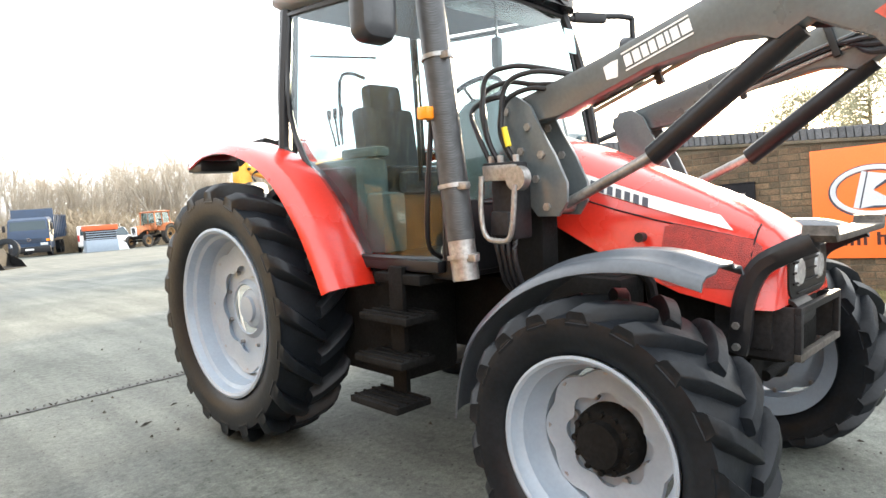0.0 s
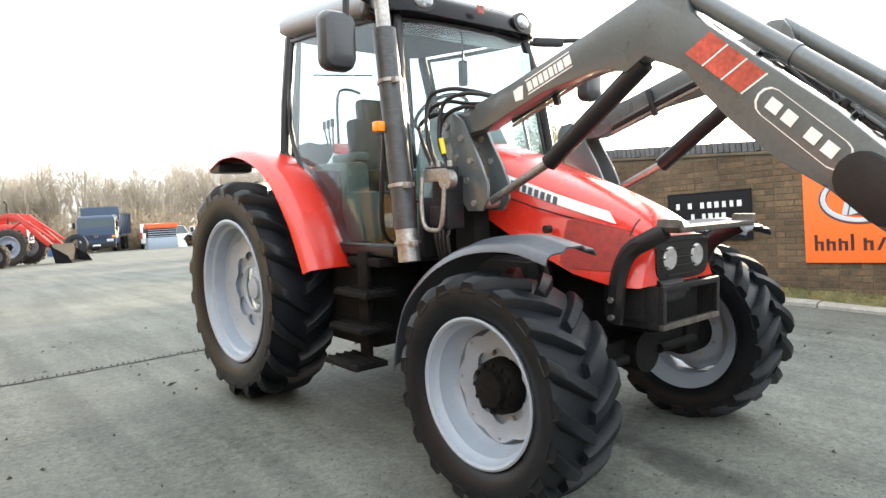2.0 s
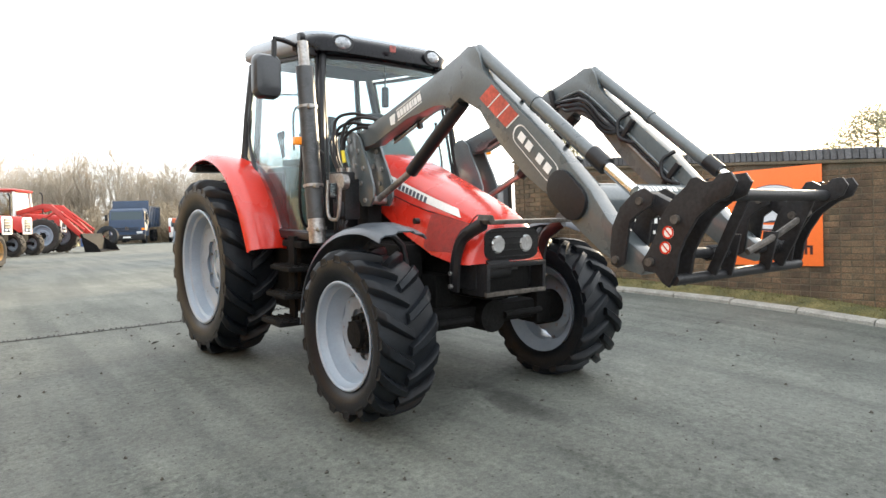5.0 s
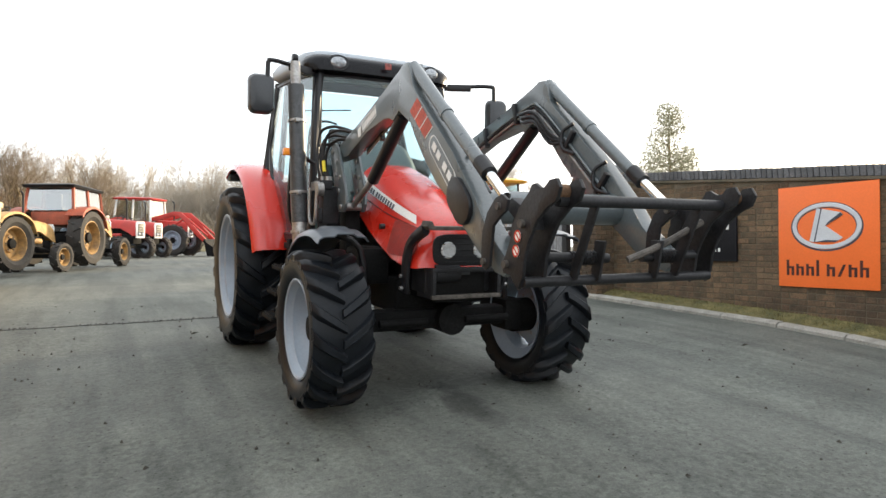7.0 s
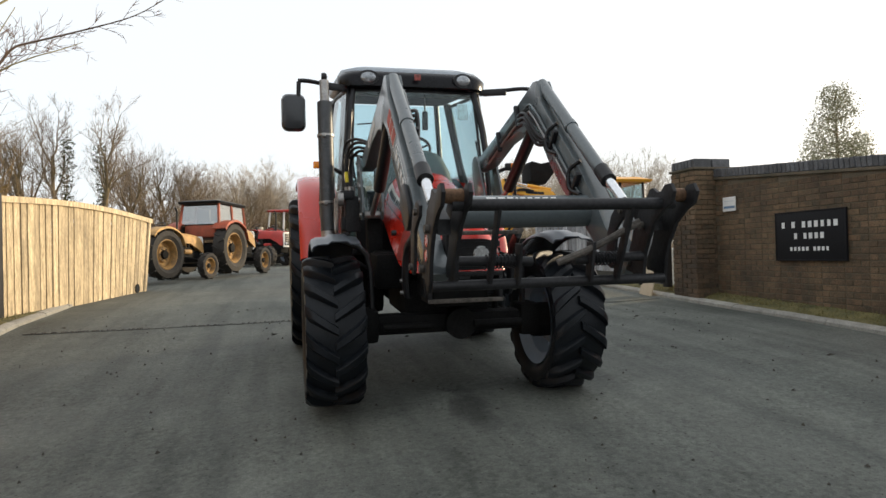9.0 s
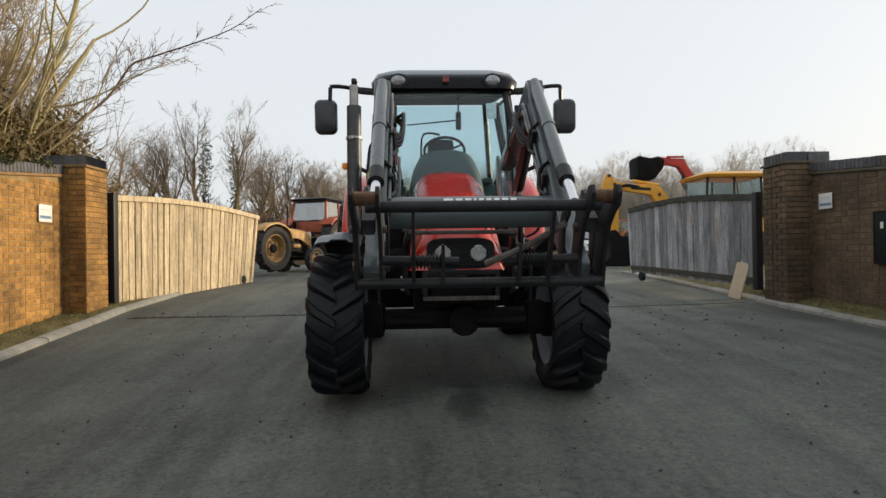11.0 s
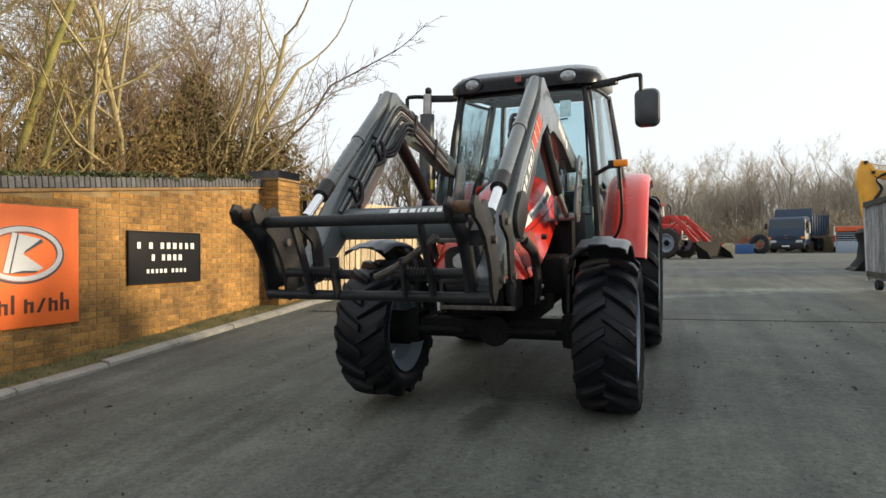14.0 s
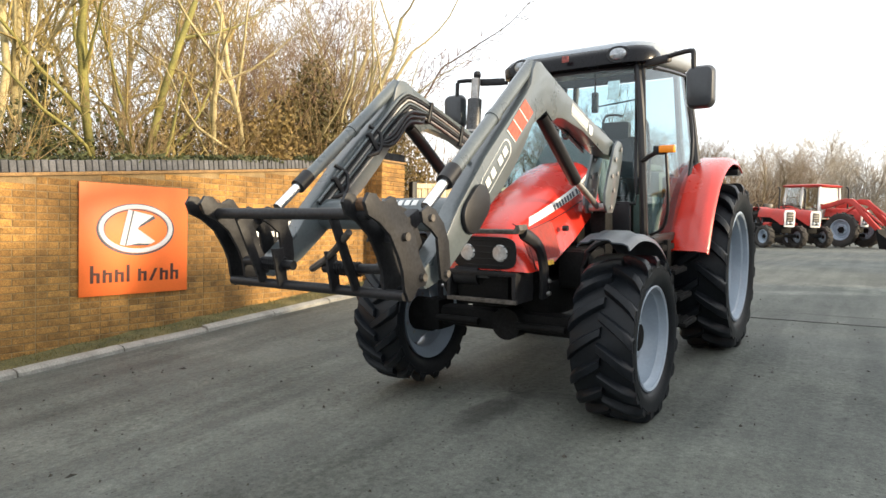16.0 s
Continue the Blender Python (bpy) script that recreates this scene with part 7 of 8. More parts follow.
    if cab:
        for s in (-1, 1):
            for y0, y1 in ((0.98, 1.05), (1.75, 1.75), (2.55, 2.45)):
                b = bm_new()
                tube(b, [(s * 0.62, y0, 1.15), (s * 0.55, y1, roof_z + 0.01)], 0.042, 6)
                part("cab_post", b, cab, t)
            b = bm_new()
            sheet(b, [[(s * 0.61, 1.03, 1.25), (s * 0.61, 2.5, 1.4)], [(s * 0.55, 1.08, roof_z - 0.03), (s * 0.55, 2.42, roof_z - 0.03)]], 0.004)
            o = part("side_pane", b, pane, t)
            o.visible_shadow = False
        b = bm_new()
        sheet(b, [[(-0.6, 1.0, 1.42), (0.6, 1.0, 1.42)], [(-0.54, 1.06, roof_z - 0.03), (0.54, 1.06, roof_z - 0.03)]], 0.004)
        o = part("windscreen", b, pane, t)
        o.visible_shadow = False
        b = bm_new()
        loft(b, [rounded(0.62, 0.95, 2.6, roof_z, 0.1), rounded(0.65, 0.92, 2.65, roof_z + 0.06, 0.12), rounded(0.55, 1.05, 2.5, roof_z + 0.10, 0.12)])
        part("roof", b, roofc, t)
        b = bm_new()
        sheet(b, [[(-0.55, 2.53, 1.4), (0.55, 2.53, 1.4)], [(-0.52, 2.46, roof_z - 0.03), (0.52, 2.46, roof_z - 0.03)]], 0.004)
        o = part("rear_pane", b, pane, t)
        o.visible_shadow = False
        b = bm_new()
        box(b, (0, 2.1, 1.45), (0.44, 0.42, 0.12), 0.04)
        box(b, (0, 2.3, 1.66), (0.42, 0.09, 0.36), 0.04)
        part("seat", b, BLACK, t)
        b = bm_new()
        box(b, (0, 1.95, 1.2), (0.95, 1.1, 0.35), 0.05)
        box(b, (0, 1.15, 1.3), (0.8, 0.12, 0.5), 0.03)
        part("cab_body", b, cab, t)
    else:
        b = bm_new()
        box(b, (0, 2.1, 1.3), (0.42, 0.4, 0.1), 0.04)
        box(b, (0, 2.3, 1.5), (0.42, 0.08, 0.35), 0.04)
        part("seat", b, BLACK, t)
    b = bm_new()
    hub = Matrix.Translation((0, 1.42, 1.62)) @ Matrix.Rotation(radians(-35), 4, "X")
    tube(b, [hub @ Vector((0.19 * math.cos(0.524 * i), 0.19 * math.sin(0.524 * i), 0)) for i in range(13)], 0.013, 5)
    rod(b, hub @ Vector((-0.18, 0, 0)), hub @ Vector((0.18, 0, 0)), 0.01, seg=6)
    rod(b, (0, 1.15, 1.25), hub @ Vector((0, 0, 0)), 0.022, seg=8)
    part("steering_wheel", b, BLACK, t)
    if boom:
        for s in (-1, 1):
            b = bm_new()
            prism(b, [(1.0, 1.55), (0.1, 1.80), (-0.2, 1.78), (-0.9, 1.05), (-1.35, 0.62), (-1.40, 0.50), (-1.25, 0.50), (-0.75, 0.95), (-0.2, 1.55), (0.1, 1.62), (1.0, 1.38)], s * 0.42 - 0.05, s * 0.42 + 0.05, 0.01)
            part("loader_arm", b, paint, t, "cranked loader arm")
            b = bm_new()
            rod(b, (s * 0.42, 0.5, 1.0), (s * 0.42, -0.3, 1.5), 0.045)
            rod(b, (s * 0.42, -0.2, 1.72), (s * 0.42, -1.3, 0.85), 0.04)
            part("loader_cylinder", b, paint, t)
        b = bm_new()
        prism(b, [(-1.30, 0.62), (-1.42, 0.55), (-1.50, 0.10), (-1.75, 0.02), (-2.05, 0.05), (-2.05, 0.08), (-1.75, 0.09), (-1.58, 0.14), (-1.50, 0.5), (-1.38, 0.72)], -0.85, 0.85, 0.0)
        for s in (-1, 1):
            prism(b, [(-1.35, 0.65), (-1.50, 0.05), (-2.05, 0.05), (-1.9, 0.3)], s * 0.85 - 0.01, s * 0.85 + 0.01, 0.0)
        part("bucket", b, CHASSIS, t, "black steel bucket")
    return t


def at(x, y, turn, s=1.0):
    return Matrix.Translation((x, y, gz(x, y))) @ Matrix.Rotation(radians(turn), 4, "Z") @ Matrix.Rotation(math.atan(0.03), 4, "X") @ Matrix.Diagonal((s, s, s, 1))


OCHRE = mat("faded_ochre_paint", (0.50, 0.29, 0.10), 0.65, var=0.35, scale=4, bump=0.05, col2=(0.26, 0.15, 0.06))
RUSSET = mat("russet_paint", (0.36, 0.07, 0.03), 0.6, var=0.35, scale=4, bump=0.05, col2=(0.20, 0.06, 0.03))
OCHRERIM = mat("ochre_rim", (0.33, 0.19, 0.06), 0.7, var=0.4, scale=7, col2=(0.15, 0.09, 0.04))
# mirror film raised to put a pale sky reflection into the panes
SKYGLASS = glass("dusty_glass", (0.72, 0.74, 0.72), 0.30)
old_tractor(at(-2.45, 17.0, 156, 1.0), RUSSET, RUSSET, DARKSTEEL, "old russet and ochre tractor with a square cab and dark roof", rimc=OCHRERIM, roof_z=1.98, bonnet=OCHRE, pane=SKYGLASS)
old_tractor(at(-3.65, 14.0, 151, 0.85), OCHRE, None, None, "old ochre tractor without a cab beside the open gate", rimc=OCHRERIM)
old_tractor(at(-1.33, 25.6, 45, 1.12), REDDULL, None, None, "old red tractor with white grille")
old_tractor(at(-0.55, 27.3, 45, 1.12), REDDULL, None, None, "old red tractor with white grille beside another")
old_tractor(at(1.0, 30.4, 58, 1.22), REDDULL, WHITE, REDDULL, "red tractor with front loader and white-framed cab", pane=SKYGLASS, boom=True, Rf=0.64, Rr=0.8)
old_tractor(at(17.6, 56.5, -60, 1.3), ORANGEDULL, ORANGEDULL, ORANGEDULL, "orange tractor with a square cab far across the yard", rimc=RUSTRIM)


# white vans standing far across the yard
def van(m, label):
    t = thing("van", label, "van", "vans across the yard", m)
    b = bm_new()
    loft(b, [[(x, y, z) for y, z in ((-2.2, 0.35), (-2.25, 0.85), (-1.35, 1.15), (-0.75, 1.85), (2.1, 1.95), (2.25, 0.9), (2.2, 0.35))] for x in (-0.85, 0.85)])
    bmesh.ops.bevel(b, geom=b.edges[:], offset=0.09, segments=2, profile=0.6, affect="EDGES")
    part("body", b, WHITE, t, "white van body")
    b = bm_new()
    sheet(b, [[(-0.72, -1.40, 1.17), (0.72, -1.40, 1.17)], [(-0.66, -0.83, 1.83), (0.66, -0.83, 1.83)]], 0.02)
    part("windscreen", b, DARKGLASS, t)
    b = bm_new()
    box(b, (0, 2.24, 1.45), (1.3, 0.04, 0.5), 0.02)
    part("rear_window", b, DARKGLASS, t)
    for s in (-1, 1):
        b = bm_new()
        prism(b, [(-1.15, 1.2), (-0.2, 1.2), (-0.2, 1.7), (-0.75, 1.7)], s * 0.85 - 0.012, s * 0.85 + 0.012, 0.0)
        part("side_window", b, DARKGLASS, t)
        b = bm_new()
        box(b, (s * 0.78, 2.26, 1.0), (0.14, 0.05, 0.5), 0.02)
        part("tail_lamp", b, REDDULL, t, "red tail lamp")
        b = bm_new()
        box(b, (s * 0.62, -2.22, 0.72), (0.35, 0.08, 0.18), 0.03)
        part("headlamp", b, LENS, t)
        for y in (-1.4, 1.4):
            b = bm_new()
            lathe(b, [(-0.1, 0.18), (-0.1, 0.32), (0.1, 0.32), (0.1, 0.18), (0.06, 0.0)], 24, m=Matrix.Translation((s * 0.78, y, 0.32)))
            part("wheel", b, RUBBER, t)
    return t


van(at(14.9, 60.5, 165, 1.1), "white van seen from behind, with red tail lamps")
van(at(17.2, 62.5, 20, 1.1), "white van facing the drive")


# blue tipper lorry
def lorry(m):
    t = thing("tipper_lorry", "dark blue tipper lorry with high-sided body, parked across the yard", "lorry", m=m)
    b = bm_new()
    loft(b, [[(-1.2, -0.0, 0.55), (1.2, 0.0, 0.55), (1.2, 1.7, 0.55), (-1.2, 1.7, 0.55)], [(-1.2, -0.03, 1.35), (1.2, -0.03, 1.35), (1.2, 1.7, 1.35), (-1.2, 1.7, 1.35)], [(-1.12, 0.18, 2.45), (1.12, 0.18, 2.45), (1.15, 1.7, 2.5), (-1.15, 1.7, 2.5)], [(-1.0, 0.4, 2.6), (1.0, 0.4, 2.6), (1.05, 1.6, 2.62), (-1.05, 1.6, 2.62)]])
    part("cab", b, BLUE, t, "blue flat-fronted cab", angle=30)
    b = bm_new()
    sheet(b, [[(-1.08, 0.0, 1.50), (1.08, 0.0, 1.50)], [(-1.0, 0.16, 2.36), (1.0, 0.16, 2.36)]], 0.02)
    part("windscreen", b, DARKGLASS, t)
    for s in (-1, 1):
        b = bm_new()
        prism(b, [(0.25, 1.45), (1.3, 1.45), (1.3, 2.3), (0.35, 2.3)], s * 1.17, s * 1.21, 0.01)
        part("side_window", b, DARKGLASS, t)
        b = bm_new()
        box(b, (s * 1.35, 0.05, 1.95), (0.18, 0.1, 0.42), 0.03)
        rod(b, (s * 1.2, 0.15, 2.2), (s * 1.35, 0.05, 2.15), 0.015)
        part("door_mirror", b, BLACK, t)
        b = bm_new()
        box(b, (s * 0.85, -0.06, 0.82), (0.42, 0.05, 0.18), 0.03)
        part("headlamp", b, LENS, t)
        for y in (0.75, 4.4, 5.6):
            b = bm_new()
            lathe(b, [(-0.13, 0.3), (-0.14, 0.48), (0.14, 0.48), (0.13, 0.3), (0.02, 0.26), (0.0, 0)], 24, m=Matrix.Translation((s * 1.02, y, 0.48)))
            part("wheel", b, RUBBER, t)
    for s in (-1, 1):
        b = bm_new()
        box(b, (s * 1.08, -0.06, 1.08), (0.2, 0.06, 0.16), 0.02)
        part("indicator_lens", b, AMBER, t, "amber indicator")
    # pale filler and bare primer where the cab's corner was knocked
    patchy = mat("cream_primer", (0.60, 0.52, 0.40), 0.7, var=0.3, scale=5)
    for c, sz in (((1.205, 0.28, 2.05), (0.03, 0.30, 0.7)), ((1.205, 0.75, 1.15), (0.03, 0.9, 0.45)), ((1.205, 0.16, 1.3), (0.03, 0.3, 0.6)), ((1.205, 1.45, 1.75), (0.03, 0.25, 0.9))):
        b = bm_new()
        prism(b, [(c[1] - sz[1] / 2, c[2] - sz[2] / 2), (c[1] + sz[1] * 0.3, c[2] - sz[2] * 0.42), (c[1] + sz[1] / 2, c[2] + sz[2] * 0.1), (c[1] + sz[1] * 0.2, c[2] + sz[2] / 2), (c[1] - sz[1] * 0.4, c[2] + sz[2] * 0.4)], 1.19, 1.222, 0.0)
        part("primer_patch", b, patchy, t, "patch of pale primer", smooth=False)
    for k in range(3):
        b = bm_new()
        box(b, (0, -0.035, 0.95 + 0.11 * k), (1.5, 0.03, 0.035), 0.005)
        part("grille_bar", b, BLACK, t)
    b = bm_new()
    box(b, (0, -0.07, 0.48), (2.4, 0.2, 0.42), 0.04)
    part("bumper", b, BLACK, t)
    b = bm_new()
    box(b, (0, 3.6, 0.85), (0.9, 5.4, 0.3), 0.02)
    part("chassis", b, CHASSIS, t)
    b = bm_new()
    for c, s in (((0, 2.0, 2.15), (2.5, 0.08, 2.1)), ((-1.21, 4.6, 1.95), (0.08, 5.2, 1.5)), ((1.21, 4.6, 1.95), (0.08, 5.2, 1.5)), ((0, 7.2, 1.9), (2.5, 0.08, 1.4)), ((0, 4.6, 1.2), (2.5, 5.2, 0.1))):
        box(b, c, s, 0.01)
    part("tipper_body", b, BLUE, t, "blue high-sided steel body")
    for s in (-1, 1):
        for k in range(7):
            b = bm_new()
            box(b, (s * 1.28, 2.3 + 0.78 * k, 1.95), (0.06, 0.09, 1.5), 0.01)
            part("body_rib", b, BLUE, t)
        b = bm_new()
        box(b, (s * 1.26, 4.6, 2.72), (0.12, 5.2, 0.08), 0.01)
        part("top_rail", b, BLUE, t)
    b = bm_new()
    lathe(b, [(0, 0.12), (-0.02, 0.12), (-0.02, 0.09), (0, 0.09)], 20, closed=True, m=Matrix.Translation((0, -0.05, 1.15)) @ Matrix.Rotation(radians(90), 4, "Z"))
    part("nose_ring", b, CHROME, t, "round chrome emblem ring")
    b = bm_new()
    box(b, (0, -0.175, 0.5), (0.5, 0.01, 0.11), 0.002)
    part("number_plate", b, WHITE, t, "blank number plate")
    return t


lorry(at(9.6, 57.0, -22, 1.18))

# screening plant beside the lorry: grey base, slatted grille, orange top
sc = thing("screening_box", "grey and orange machine housing with slatted grille in the yard", "machine", m=at(13.95, 54.5, -8, 0.95))
for nm, c, s, mt in (("base", (0, 0, 0.5), (2.4, 1.6, 1.0), RIM), ("top", (0, 0, 2.0), (2.5, 1.7, 0.42), mat("signal_orange", (0.62, 0.11, 0.03), 0.5, var=0.2, scale=3)), ("back_panel", (0, 0.1, 1.4), (2.3, 1.4, 0.8), BLACK)):
    b = bm_new()
    box(b, c, s, 0.03)
    part(nm, b, mt, sc)
for k in range(4):
    b = bm_new()
    box(b, (0, -0.66, 1.1 + 0.19 * k), (2.3, 0.12, 0.07), 0.01)
    part("slat", b, RIM, sc)


# yellow backhoe beyond the grey gate: digging arm towards the drive
bh = thing("backhoe_loader", "yellow backhoe digger with black bucket behind the grey gate", "digger")


def arm_part(name, pts, y, half, mt, owner, label=""):
    """A flat boom in the x-z plane round y."""
    b = bm_new()
    prism(b, pts, y - half, y + half, 0.02, axis="y")
    return part(name, b, mt, owner, label)


YB = 15.0
arm_part("dipper", [(5.69, 3.37), (5.82, 3.37), (5.98, 3.15), (5.97, 2.92), (6.06, 2.57), (6.04, 1.51), (5.80, 1.52), (5.71, 2.41), (5.56, 2.75), (5.58, 3.09)], YB, 0.12, YELLOW, bh, "upright yellow dipper arm")
arm_part("boom", [(5.85, 3.20), (6.06, 3.11), (6.5, 3.05), (7.11, 3.03), (7.40, 2.94), (7.60, 2.67), (8.15, 1.5), (7.75, 1.5), (7.22, 2.50), (7.06, 2.72), (6.49, 2.81), (6.06, 2.91), (5.91, 2.98)], YB, 0.14, YELLOW, bh, "cranked yellow boom")
b = bm_new()
rod(b, (6.55, YB, 3.16), (7.36, YB, 3.02), 0.055)
part("dipper_cylinder", b, YELLOW, bh)
b = bm_new()
rod(b, (5.76, YB, 3.33), (6.57, YB, 3.155), 0.028)
part("dipper_rod", b, CHROME, bh, "bright steel rod")
for px, pz in ((5.76, 3.32), (5.93, 3.05), (5.92, 1.60), (7.33, 2.72)):
    b = bm_new()
    rod(b, (px, YB - 0.17, pz), (px, YB + 0.17, pz), 0.045, seg=14)
    part("pivot_pin", b, DARKSTEEL, bh)
b = bm_new()
rod(b, (5.62, YB - 0.1, 2.86), (5.70, YB - 0.1, 1.95), 0.05)
rod(b, (5.70, YB - 0.1, 1.95), (5.74, YB - 0.1, 1.62), 0.03)
part("bucket_cylinder", b, YELLOW, bh)
for k in range(3):
    b = bm_new()
    tube(b, [(6.7, YB - 0.16, 2.98 - 0.03 * k), (6.25, YB - 0.17, 3.04 - 0.03 * k), (5.98, YB - 0.19, 2.86), (6.08 + 0.02 * k, YB - 0.18, 2.62), (5.93, YB - 0.16, 2.36 - 0.05 * k), (5.82, YB - 0.15, 2.0)], 0.016, 6, soft=4)
    part("hose", b, BLACK, bh)
b = bm_new()
box(b, (6.75, YB - 0.143, 2.91), (0.62, 0.006, 0.085), 0.0, Matrix.Rotation(radians(4), 4, "Y"))
part("lettering_bar", b, DARKSTEEL, bh, smooth=False)
b = bm_new()
prism(b, [(5.60, 1.50), (5.71, 1.62), (5.87, 1.58), (5.98, 1.44), (6.32, 1.43), (6.36, 0.50), (5.42, 0.55), (5.64, 0.85), (5.69, 1.23)], YB - 0.55, YB + 0.4, 0.02, axis="y")
bkt = part("bucket", b, CHASSIS, bh, "black digging bucket")
for k in range(4):
    b = bm_new()
    prism(b, [(5.42, 0.60), (5.55, 0.66), (5.26, 0.42), (5.30, 0.40)], YB - 0.5 + 0.27 * k, YB - 0.41 + 0.27 * k, 0.0, axis="y")
    part("tooth", b, WORNSTEEL, bkt, smooth=False)
b = bm_new()
box(b, (9.1, 15.2, 1.5), (2.0, 3.0, 1.1), 0.08)
part("body", b, YELLOW, bh, "yellow machine body")
b = bm_new()
box(b, (8.0, 15.0, 1.4), (0.5, 1.0, 1.0), 0.05)
part("kingpost", b, DARKSTEEL, bh)
for x, y in ((8.2, 14.2), (10.0, 14.2), (8.3, 16.5), (9.9, 16.5)):
    b = bm_new()
    lathe(b, [(-0.2, 0.35), (-0.22, 0.62), (0.22, 0.62), (0.2, 0.35), (0.05, 0.3), (0.0, 0.0)], 28, m=Matrix.Translation((x, y, gz(x, y) + 0.62)))
    part("wheel", b, OLDRUBBER, bh)
CX, CY = 9.1, 14.3
for x in (-0.85, 0.0, 0.85):
    for y in (-0.65, 0.75):
        b = bm_new()
        rod(b, (CX + x, CY + y, 1.9), (CX + 0.94 * x, CY + y, 3.12), 0.04)
        part("cab_post", b, BLACK, bh)
for c, s_ in (((0, -0.66, 2.6), (1.65, 0.02, 1.0)), ((-0.84, 0.05, 2.6), (0.02, 1.4, 1.0)), ((0.84, 0.05, 2.6), (0.02, 1.4, 1.0)), ((0, 0.76, 2.6), (1.65, 0.02, 1.0))):
    b = bm_new()
    box(b, (CX + c[0], CY + c[1], c[2]), s_)
    o = part("cab_pane", b, GLASS, bh)
    o.visible_shadow = False
b = bm_new()
m_ = Matrix.Translation((CX, CY, 0))
loft(b, [[m_ @ Vector(p) for p in r] for r in (rounded(1.0, -0.95, 0.95, 3.10, 0.2), rounded(1.05, -1.0, 1.0, 3.17, 0.22), rounded(0.8, -0.7, 0.7, 3.27, 0.25))])
part("cab_roof", b, YELLOW, bh, "yellow rounded cab roof")

# red-armed excavator behind it
ex2 = thing("excavator", "excavator with red arm and raised black bucket behind the gate", "digger")
YE = 16.2
arm_part("arm", [(7.59, 3.99), (7.87, 4.07), (8.24, 4.02), (8.65, 4.01), (8.75, 3.80), (8.99, 3.41), (8.70, 3.38), (8.46, 3.74), (8.15, 3.81), (7.98, 3.79), (7.83, 3.84)], YE, 0.13, REDDULL, ex2, "cranked red arm")
arm_part("boom", [(8.72, 3.46), (8.92, 3.46), (9.5, 1.8), (9.1, 1.8)], YE, 0.12, STEEL, ex2, "grey boom")
b = bm_new()
rod(b, (8.05, YE - 0.15, 4.06), (8.62, YE - 0.15, 4.06), 0.035)
part("arm_cylinder", b, REDDULL, ex2)
for k in range(3):
    b = bm_new()
    tube(b, [(8.60, YE - 0.18, 3.55), (8.52 + 0.07 * k, YE - 0.2, 3.20), (8.66 + 0.05 * k, YE - 0.2, 2.95), (8.80, YE - 0.15, 2.7)], 0.02, 6, soft=4)
    part("hose", b, BLACK, ex2, "sagging black hose")
arm_part("bucket", [(6.97, 3.98), (7.06, 4.07), (7.39, 3.99), (7.70, 4.05), (7.88, 3.92), (7.84, 3.68), (7.54, 3.30), (7.30, 3.30), (6.99, 3.40)], YE, 0.42, CHASSIS, ex2, "raised black bucket")
b = bm_new()
box(b, (10.4, 17.2, 2.0), (2.2, 2.6, 1.5), 0.1)
box(b, (10.4, 17.2, 1.1), (2.6, 3.0, 0.6), 0.1)
part("body", b, REDDULL, ex2)

# blue drum, loose tyre by the lorry
b = bm_new()
box(b, (0, 0, 0.45), (1.5, 0.9, 0.9), 0.05)
tb = part("blue_crate", b, mat("crate_blue", (0.025, 0.09, 0.24), 0.5, var=0.2, scale=3), None)
tagged(tb, "bright blue crate on the yard", "crate").matrix_world = at(5.85, 51.0, 5, 0.85)
b = bm_new()
lathe(b, [(-0.2, 0.45), (-0.24, 0.68), (-0.2, 0.8), (0.2, 0.8), (0.24, 0.68), (0.2, 0.45)], 32, closed=True)
lt = part("loose_tyre", b, RUBBER, None)
tagged(lt, "large loose black tyre leaning near the lorry", "tyre").matrix_world = at(6.95, 51.0, 60, 0.95) @ pose(0, 0, 0.76, 0, 10, 0)


# implements and covered loads standing about the far yard
def cover(m, size, cloth, label):
    rng_ = random.Random(int(100 * size[0]))
    b = bm_new()
    rows = []
    for i in range(13):
        u = -1 + i / 6
        row = []
        for j in range(13):
            v = -1 + j / 6
            f = max(0.0, 1 - max(abs(u), abs(v)) ** 3) ** 0.6
            row.append((u * size[0] / 2, v * size[1] / 2, size[2] * f * (0.8 + 0.25 * noise.noise(Vector((u * 2.1, v * 2.3, size[0])))) + rng_.uniform(0, 0.03)))
        rows.append(row)
    sheet(b, rows, 0.02)
    t = part("tarpaulin", b, cloth, None)
    tagged(t, label, "tarpaulin").matrix_world = m


PALESHEET = mat("pale_tarpaulin", (0.58, 0.62, 0.62), 0.5, var=0.2, scale=1.5, bump=0.1)
cover(at(14.9, 56.5, 10), (3.0, 2.0, 1.3), PALESHEET, "pale tarpaulin drawn over a load in the far yard")
# sheeted mound added in place of a small yellowish machine
cover(at(4.9, 55.0, -15), (1.5, 1.2, 1.0), mat("straw_sheet", (0.30, 0.26, 0.15), 0.7, var=0.3, scale=2, bump=0.1), "straw-coloured sheet standing in for a small yellowish machine")


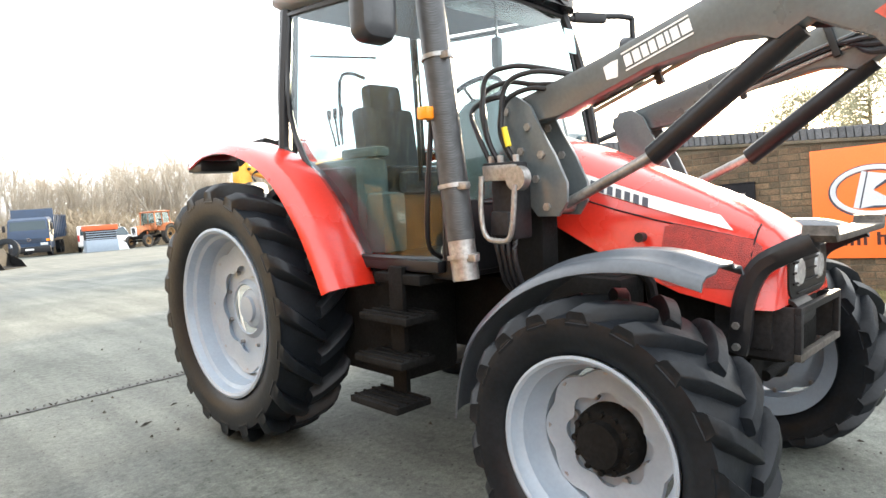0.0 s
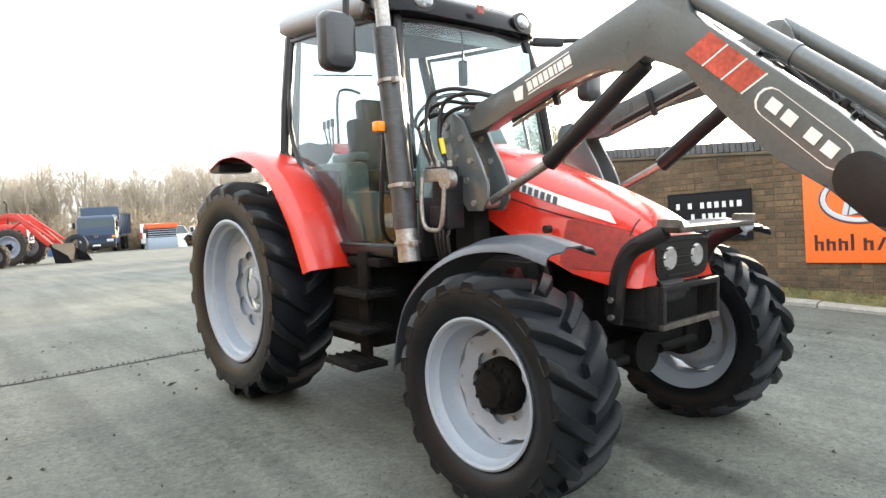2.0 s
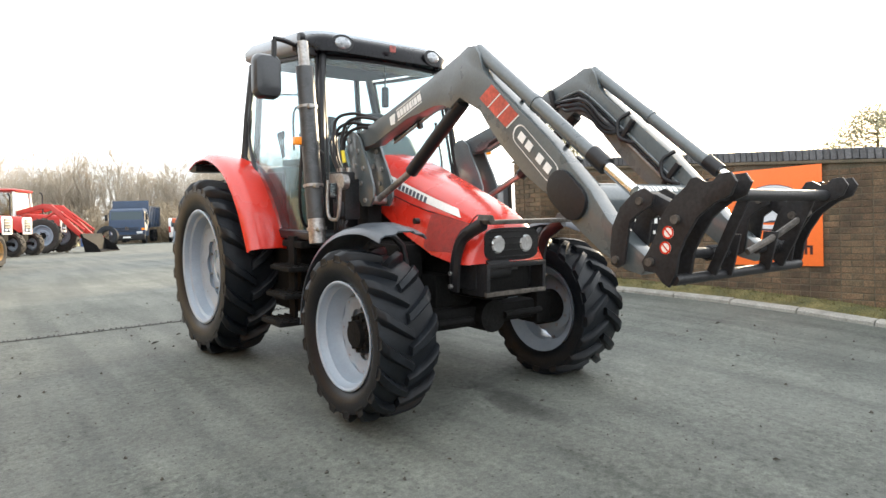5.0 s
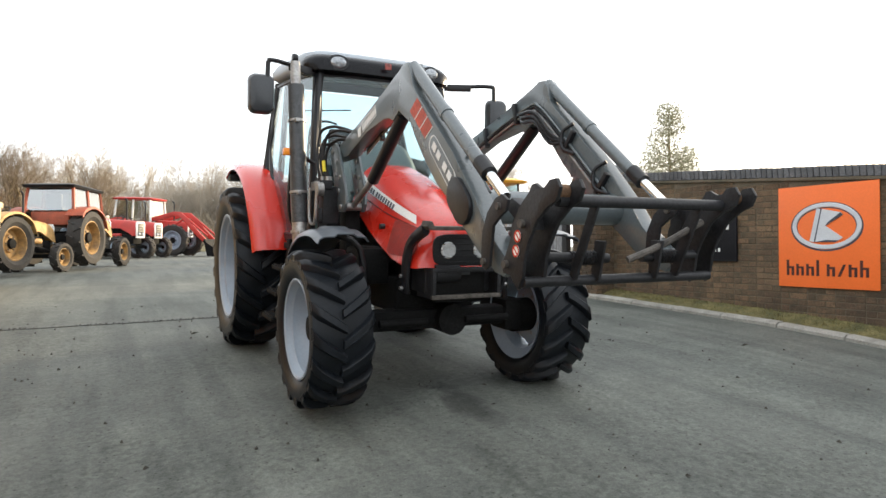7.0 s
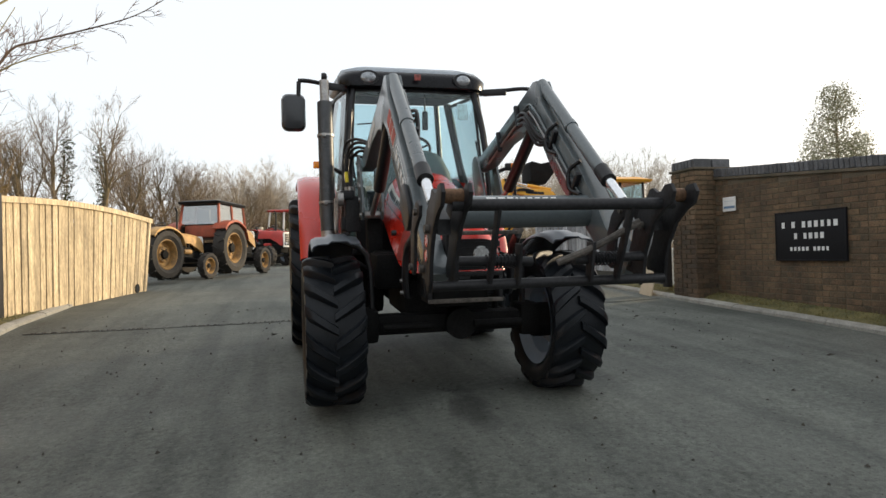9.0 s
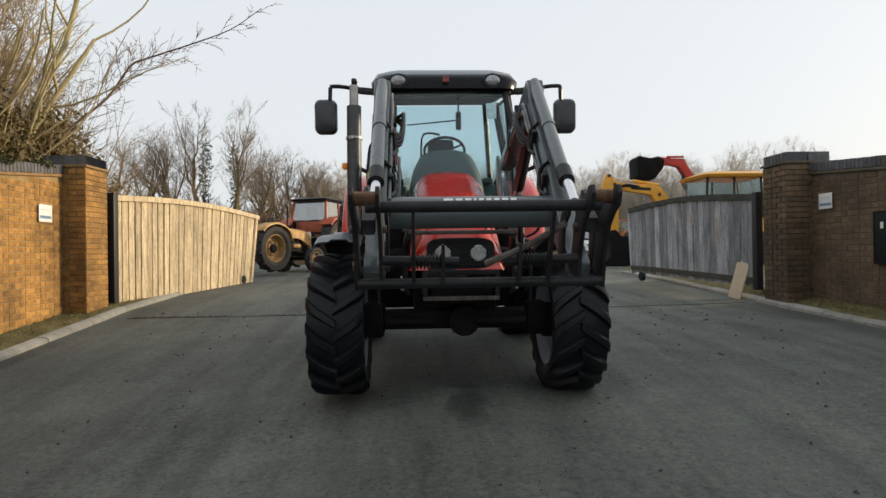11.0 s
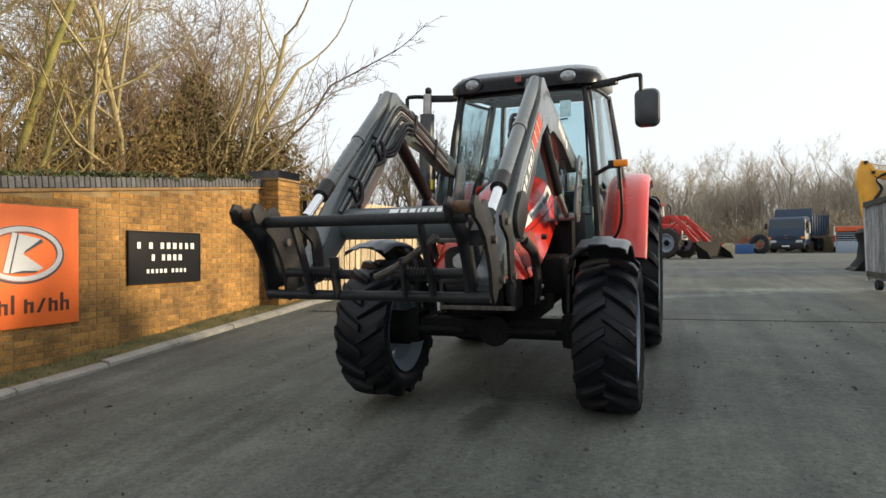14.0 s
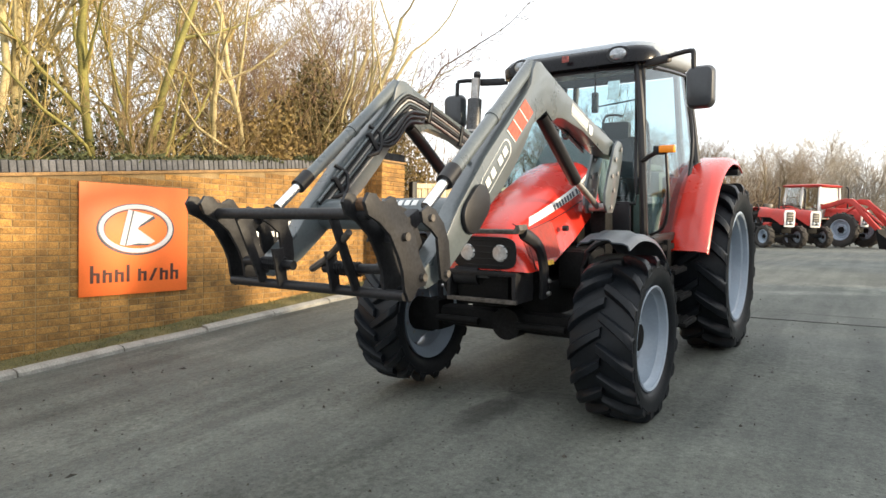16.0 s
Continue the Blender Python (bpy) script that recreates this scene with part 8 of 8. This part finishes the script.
def cultivator(m, label):
    t = thing("cultivator", label, "implement", m=m)
    for y in (-0.5, 0.5):
        b = bm_new()
        box(b, (0, y, 0.75), (2.8, 0.1, 0.1), 0.01)
        part("beam", b, REDDULL, t)
        for k in range(6):
            b = bm_new()
            tube(b, [(-1.2 + 0.48 * k, y, 0.72), (-1.2 + 0.48 * k, y + 0.22, 0.5), (-1.2 + 0.48 * k, y + 0.05, 0.02)], 0.03, 6, soft=3)
            part("tine", b, REDDULL, t)
    for x in (-0.5, 0.5):
        b = bm_new()
        rod(b, (x, -0.6, 0.78), (x * 0.3, -1.0, 1.35), 0.04)
        rod(b, (x, 0.5, 0.78), (x * 0.3, -1.0, 1.35), 0.03)
        part("headstock_strut", b, REDDULL, t)
    return t


cultivator(at(6.3, 57.0, 20, 1.0), "red cultivator standing beside the lorry")
cultivator(at(3.0, 52.0, -10, 1.0), "red cultivator standing in the far yard")

# ---- bricks, copings: pieces last ----
def box_mesh(name, sx_, sy_, sz_, chip=0.004):
    b = bm_new()
    x, y, z, c = sx_ / 2, sy_ / 2, sz_ / 2, chip
    # front face (towards +y) chamfered
    vs = [(-x, -y, -z), (x, -y, -z), (x, -y, z), (-x, -y, z), (-x, y - c, -z), (x, y - c, -z), (x, y - c, z), (-x, y - c, z), (-x + c, y, -z + c), (x - c, y, -z + c), (x - c, y, z - c), (-x + c, y, z - c)]
    faces(b, vs, [(0, 1, 5, 4), (1, 2, 6, 5), (2, 3, 7, 6), (3, 0, 4, 7), (4, 5, 9, 8), (5, 6, 10, 9), (6, 7, 11, 10), (7, 4, 8, 11), (8, 9, 10, 11)])
    bmesh.ops.recalc_face_normals(b, faces=b.faces)
    me = bpy.data.meshes.new(name)
    b.to_mesh(me)
    b.free()
    return me


BM, HM, CM = box_mesh("brick", 0.215, 0.05, 0.065), box_mesh("half_brick", 0.1025, 0.05, 0.065), box_mesh("coping_brick", 0.066, 0.39, 0.125, 0.006)
BM.materials.append(BRICK), HM.materials.append(BRICK), CM.materials.append(BLUEBRICK)
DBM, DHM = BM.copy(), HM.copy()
DBM.materials[0] = DHM.materials[0] = SHADEBRICK


def joined(source):
    """The same brick for joined runs: it varies by island."""
    m = source.copy()
    m.name = source.name + "_joined"
    nt = m.node_tree
    geo = nt.nodes.new("ShaderNodeNewGeometry")
    for lk in list(nt.links):
        if lk.from_node.bl_idname == "ShaderNodeObjectInfo":
            nt.links.new(geo.outputs["Random Per Island"], lk.to_socket)
    return m


ISLE = {BRICK.name: joined(BRICK), SHADEBRICK.name: joined(SHADEBRICK)}


def lay(owner, spots, near):
    """spots: (matrix, mesh). Those for which near() holds are parts of their own, up to 300; the rest is joined."""
    own, rest = [], []
    for m, me in spots:
        (own if near(m.translation) and len(own) < 300 else rest).append((m, me))
    for m, me in own:
        o = new("brick", me)
        o.parent = owner
        o.matrix_local = m
    if rest:
        V, F = [], []
        for m, me in rest:
            k = len(V)
            V += [m @ v.co for v in me.vertices]
            F += [tuple(k + i for i in p.vertices) for p in me.polygons]
        o = mesh_part("brickwork", V, F, ISLE[rest[0][1].materials[0].name], owner, smooth=False)
        o["kind"] = "stuff"


rng = random.Random(4)
for w, length, top, normal, base0 in BRICKS_LATER:
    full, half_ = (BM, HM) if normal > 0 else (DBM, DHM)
    spots, cop = [], []
    flip = 0 if normal > 0 else 180
    row = 0
    z = base0 - 0.35
    while z < 2.3:
        u = 0.1125 if row % 2 else 0.0
        k = 0
        while u < length - 0.12:
            head = (k % 2 == 1)
            ln = 0.1125 if head else 0.225
            uc = u + ln / 2
            if z + 0.0375 < top(uc) - 0.17:
                spots.append((pose(uc, normal * (-0.019 + rng.uniform(-0.0025, 0.0025)), z, rng.uniform(-0.4, 0.4), rng.uniform(-0.5, 0.5), flip), half_ if head else full))
            u += ln
            k += 1
        z += 0.075
        row += 1
    lay(w, spots, (lambda p: 1.6 < p.x < 4.0 and 0.25 < p.z) if normal > 0 else (lambda p: 1.0 < p.x < 3.6 and 0.5 < p.z))
    u = 0.04
    while u < length - 0.04:
        c = new("coping_brick", CM)
        c.parent = w
        c.matrix_local = pose(u, -0.165 * normal, top(u) - 0.064 + rng.uniform(-0.004, 0.004), rng.uniform(-0.6, 0.6), math.degrees(math.atan((top(0) - top(1)))) , flip)
        u += 0.0755
for p, x0, x1, y0, y1, z0, z1 in PIERS:
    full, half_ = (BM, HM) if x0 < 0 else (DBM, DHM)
    spots = []
    z, row = z0 + 0.1, 0
    while z < z1 - 0.21:
        for (a, b_, fx, ang) in ((x0, x1, y0, 180), (x0, x1, y1, 0)):
            n = round((b_ - a) / 0.1125)
            k, i = a, 0
            st = (b_ - a) / n
            while i < n:
                two = (i % 3 != 2) if row % 2 else (i % 3 != 0)
                ln = 2 if two and i + 2 <= n else 1
                spots.append((pose(a + st * (i + ln / 2), fx + (0.019 if ang else -0.019), z, 0, 0, ang), full if ln == 2 else half_))
                i += ln
        for (a, b_, fx, ang) in ((y0, y1, x0, 90), (y0, y1, x1, -90)):
            n = round((b_ - a) / 0.1125)
            st = (b_ - a) / n
            i = 0
            while i < n:
                two = (i % 3 != 0) if row % 2 else (i % 3 != 2)
                ln = 2 if two and i + 2 <= n else 1
                spots.append((pose(fx + (0.019 if ang > 0 else -0.019), a + st * (i + ln / 2), z, 0, 0, ang), full if ln == 2 else half_))
                i += ln
        z += 0.075
        row += 1
    front_x = x1 if x1 < 0 else x0
    lay(p, spots, lambda q, y0=y0, fx=front_x: abs(q.y - y0) < 0.03 or abs(q.x - fx) < 0.03)
    n = int((y1 - y0) / 0.0755)
    for i in range(n):
        for k in range(2):
            c = new("coping_brick", CM)
            c.parent = p
            c.matrix_local = pose(x0 + (x1 - x0) * (0.25 + 0.5 * k), y0 + (y1 - y0) * (i + 0.5) / n, z1 - 0.066, 0, 0, 90) @ Matrix.Diagonal((1, 0.78, 1, 1))
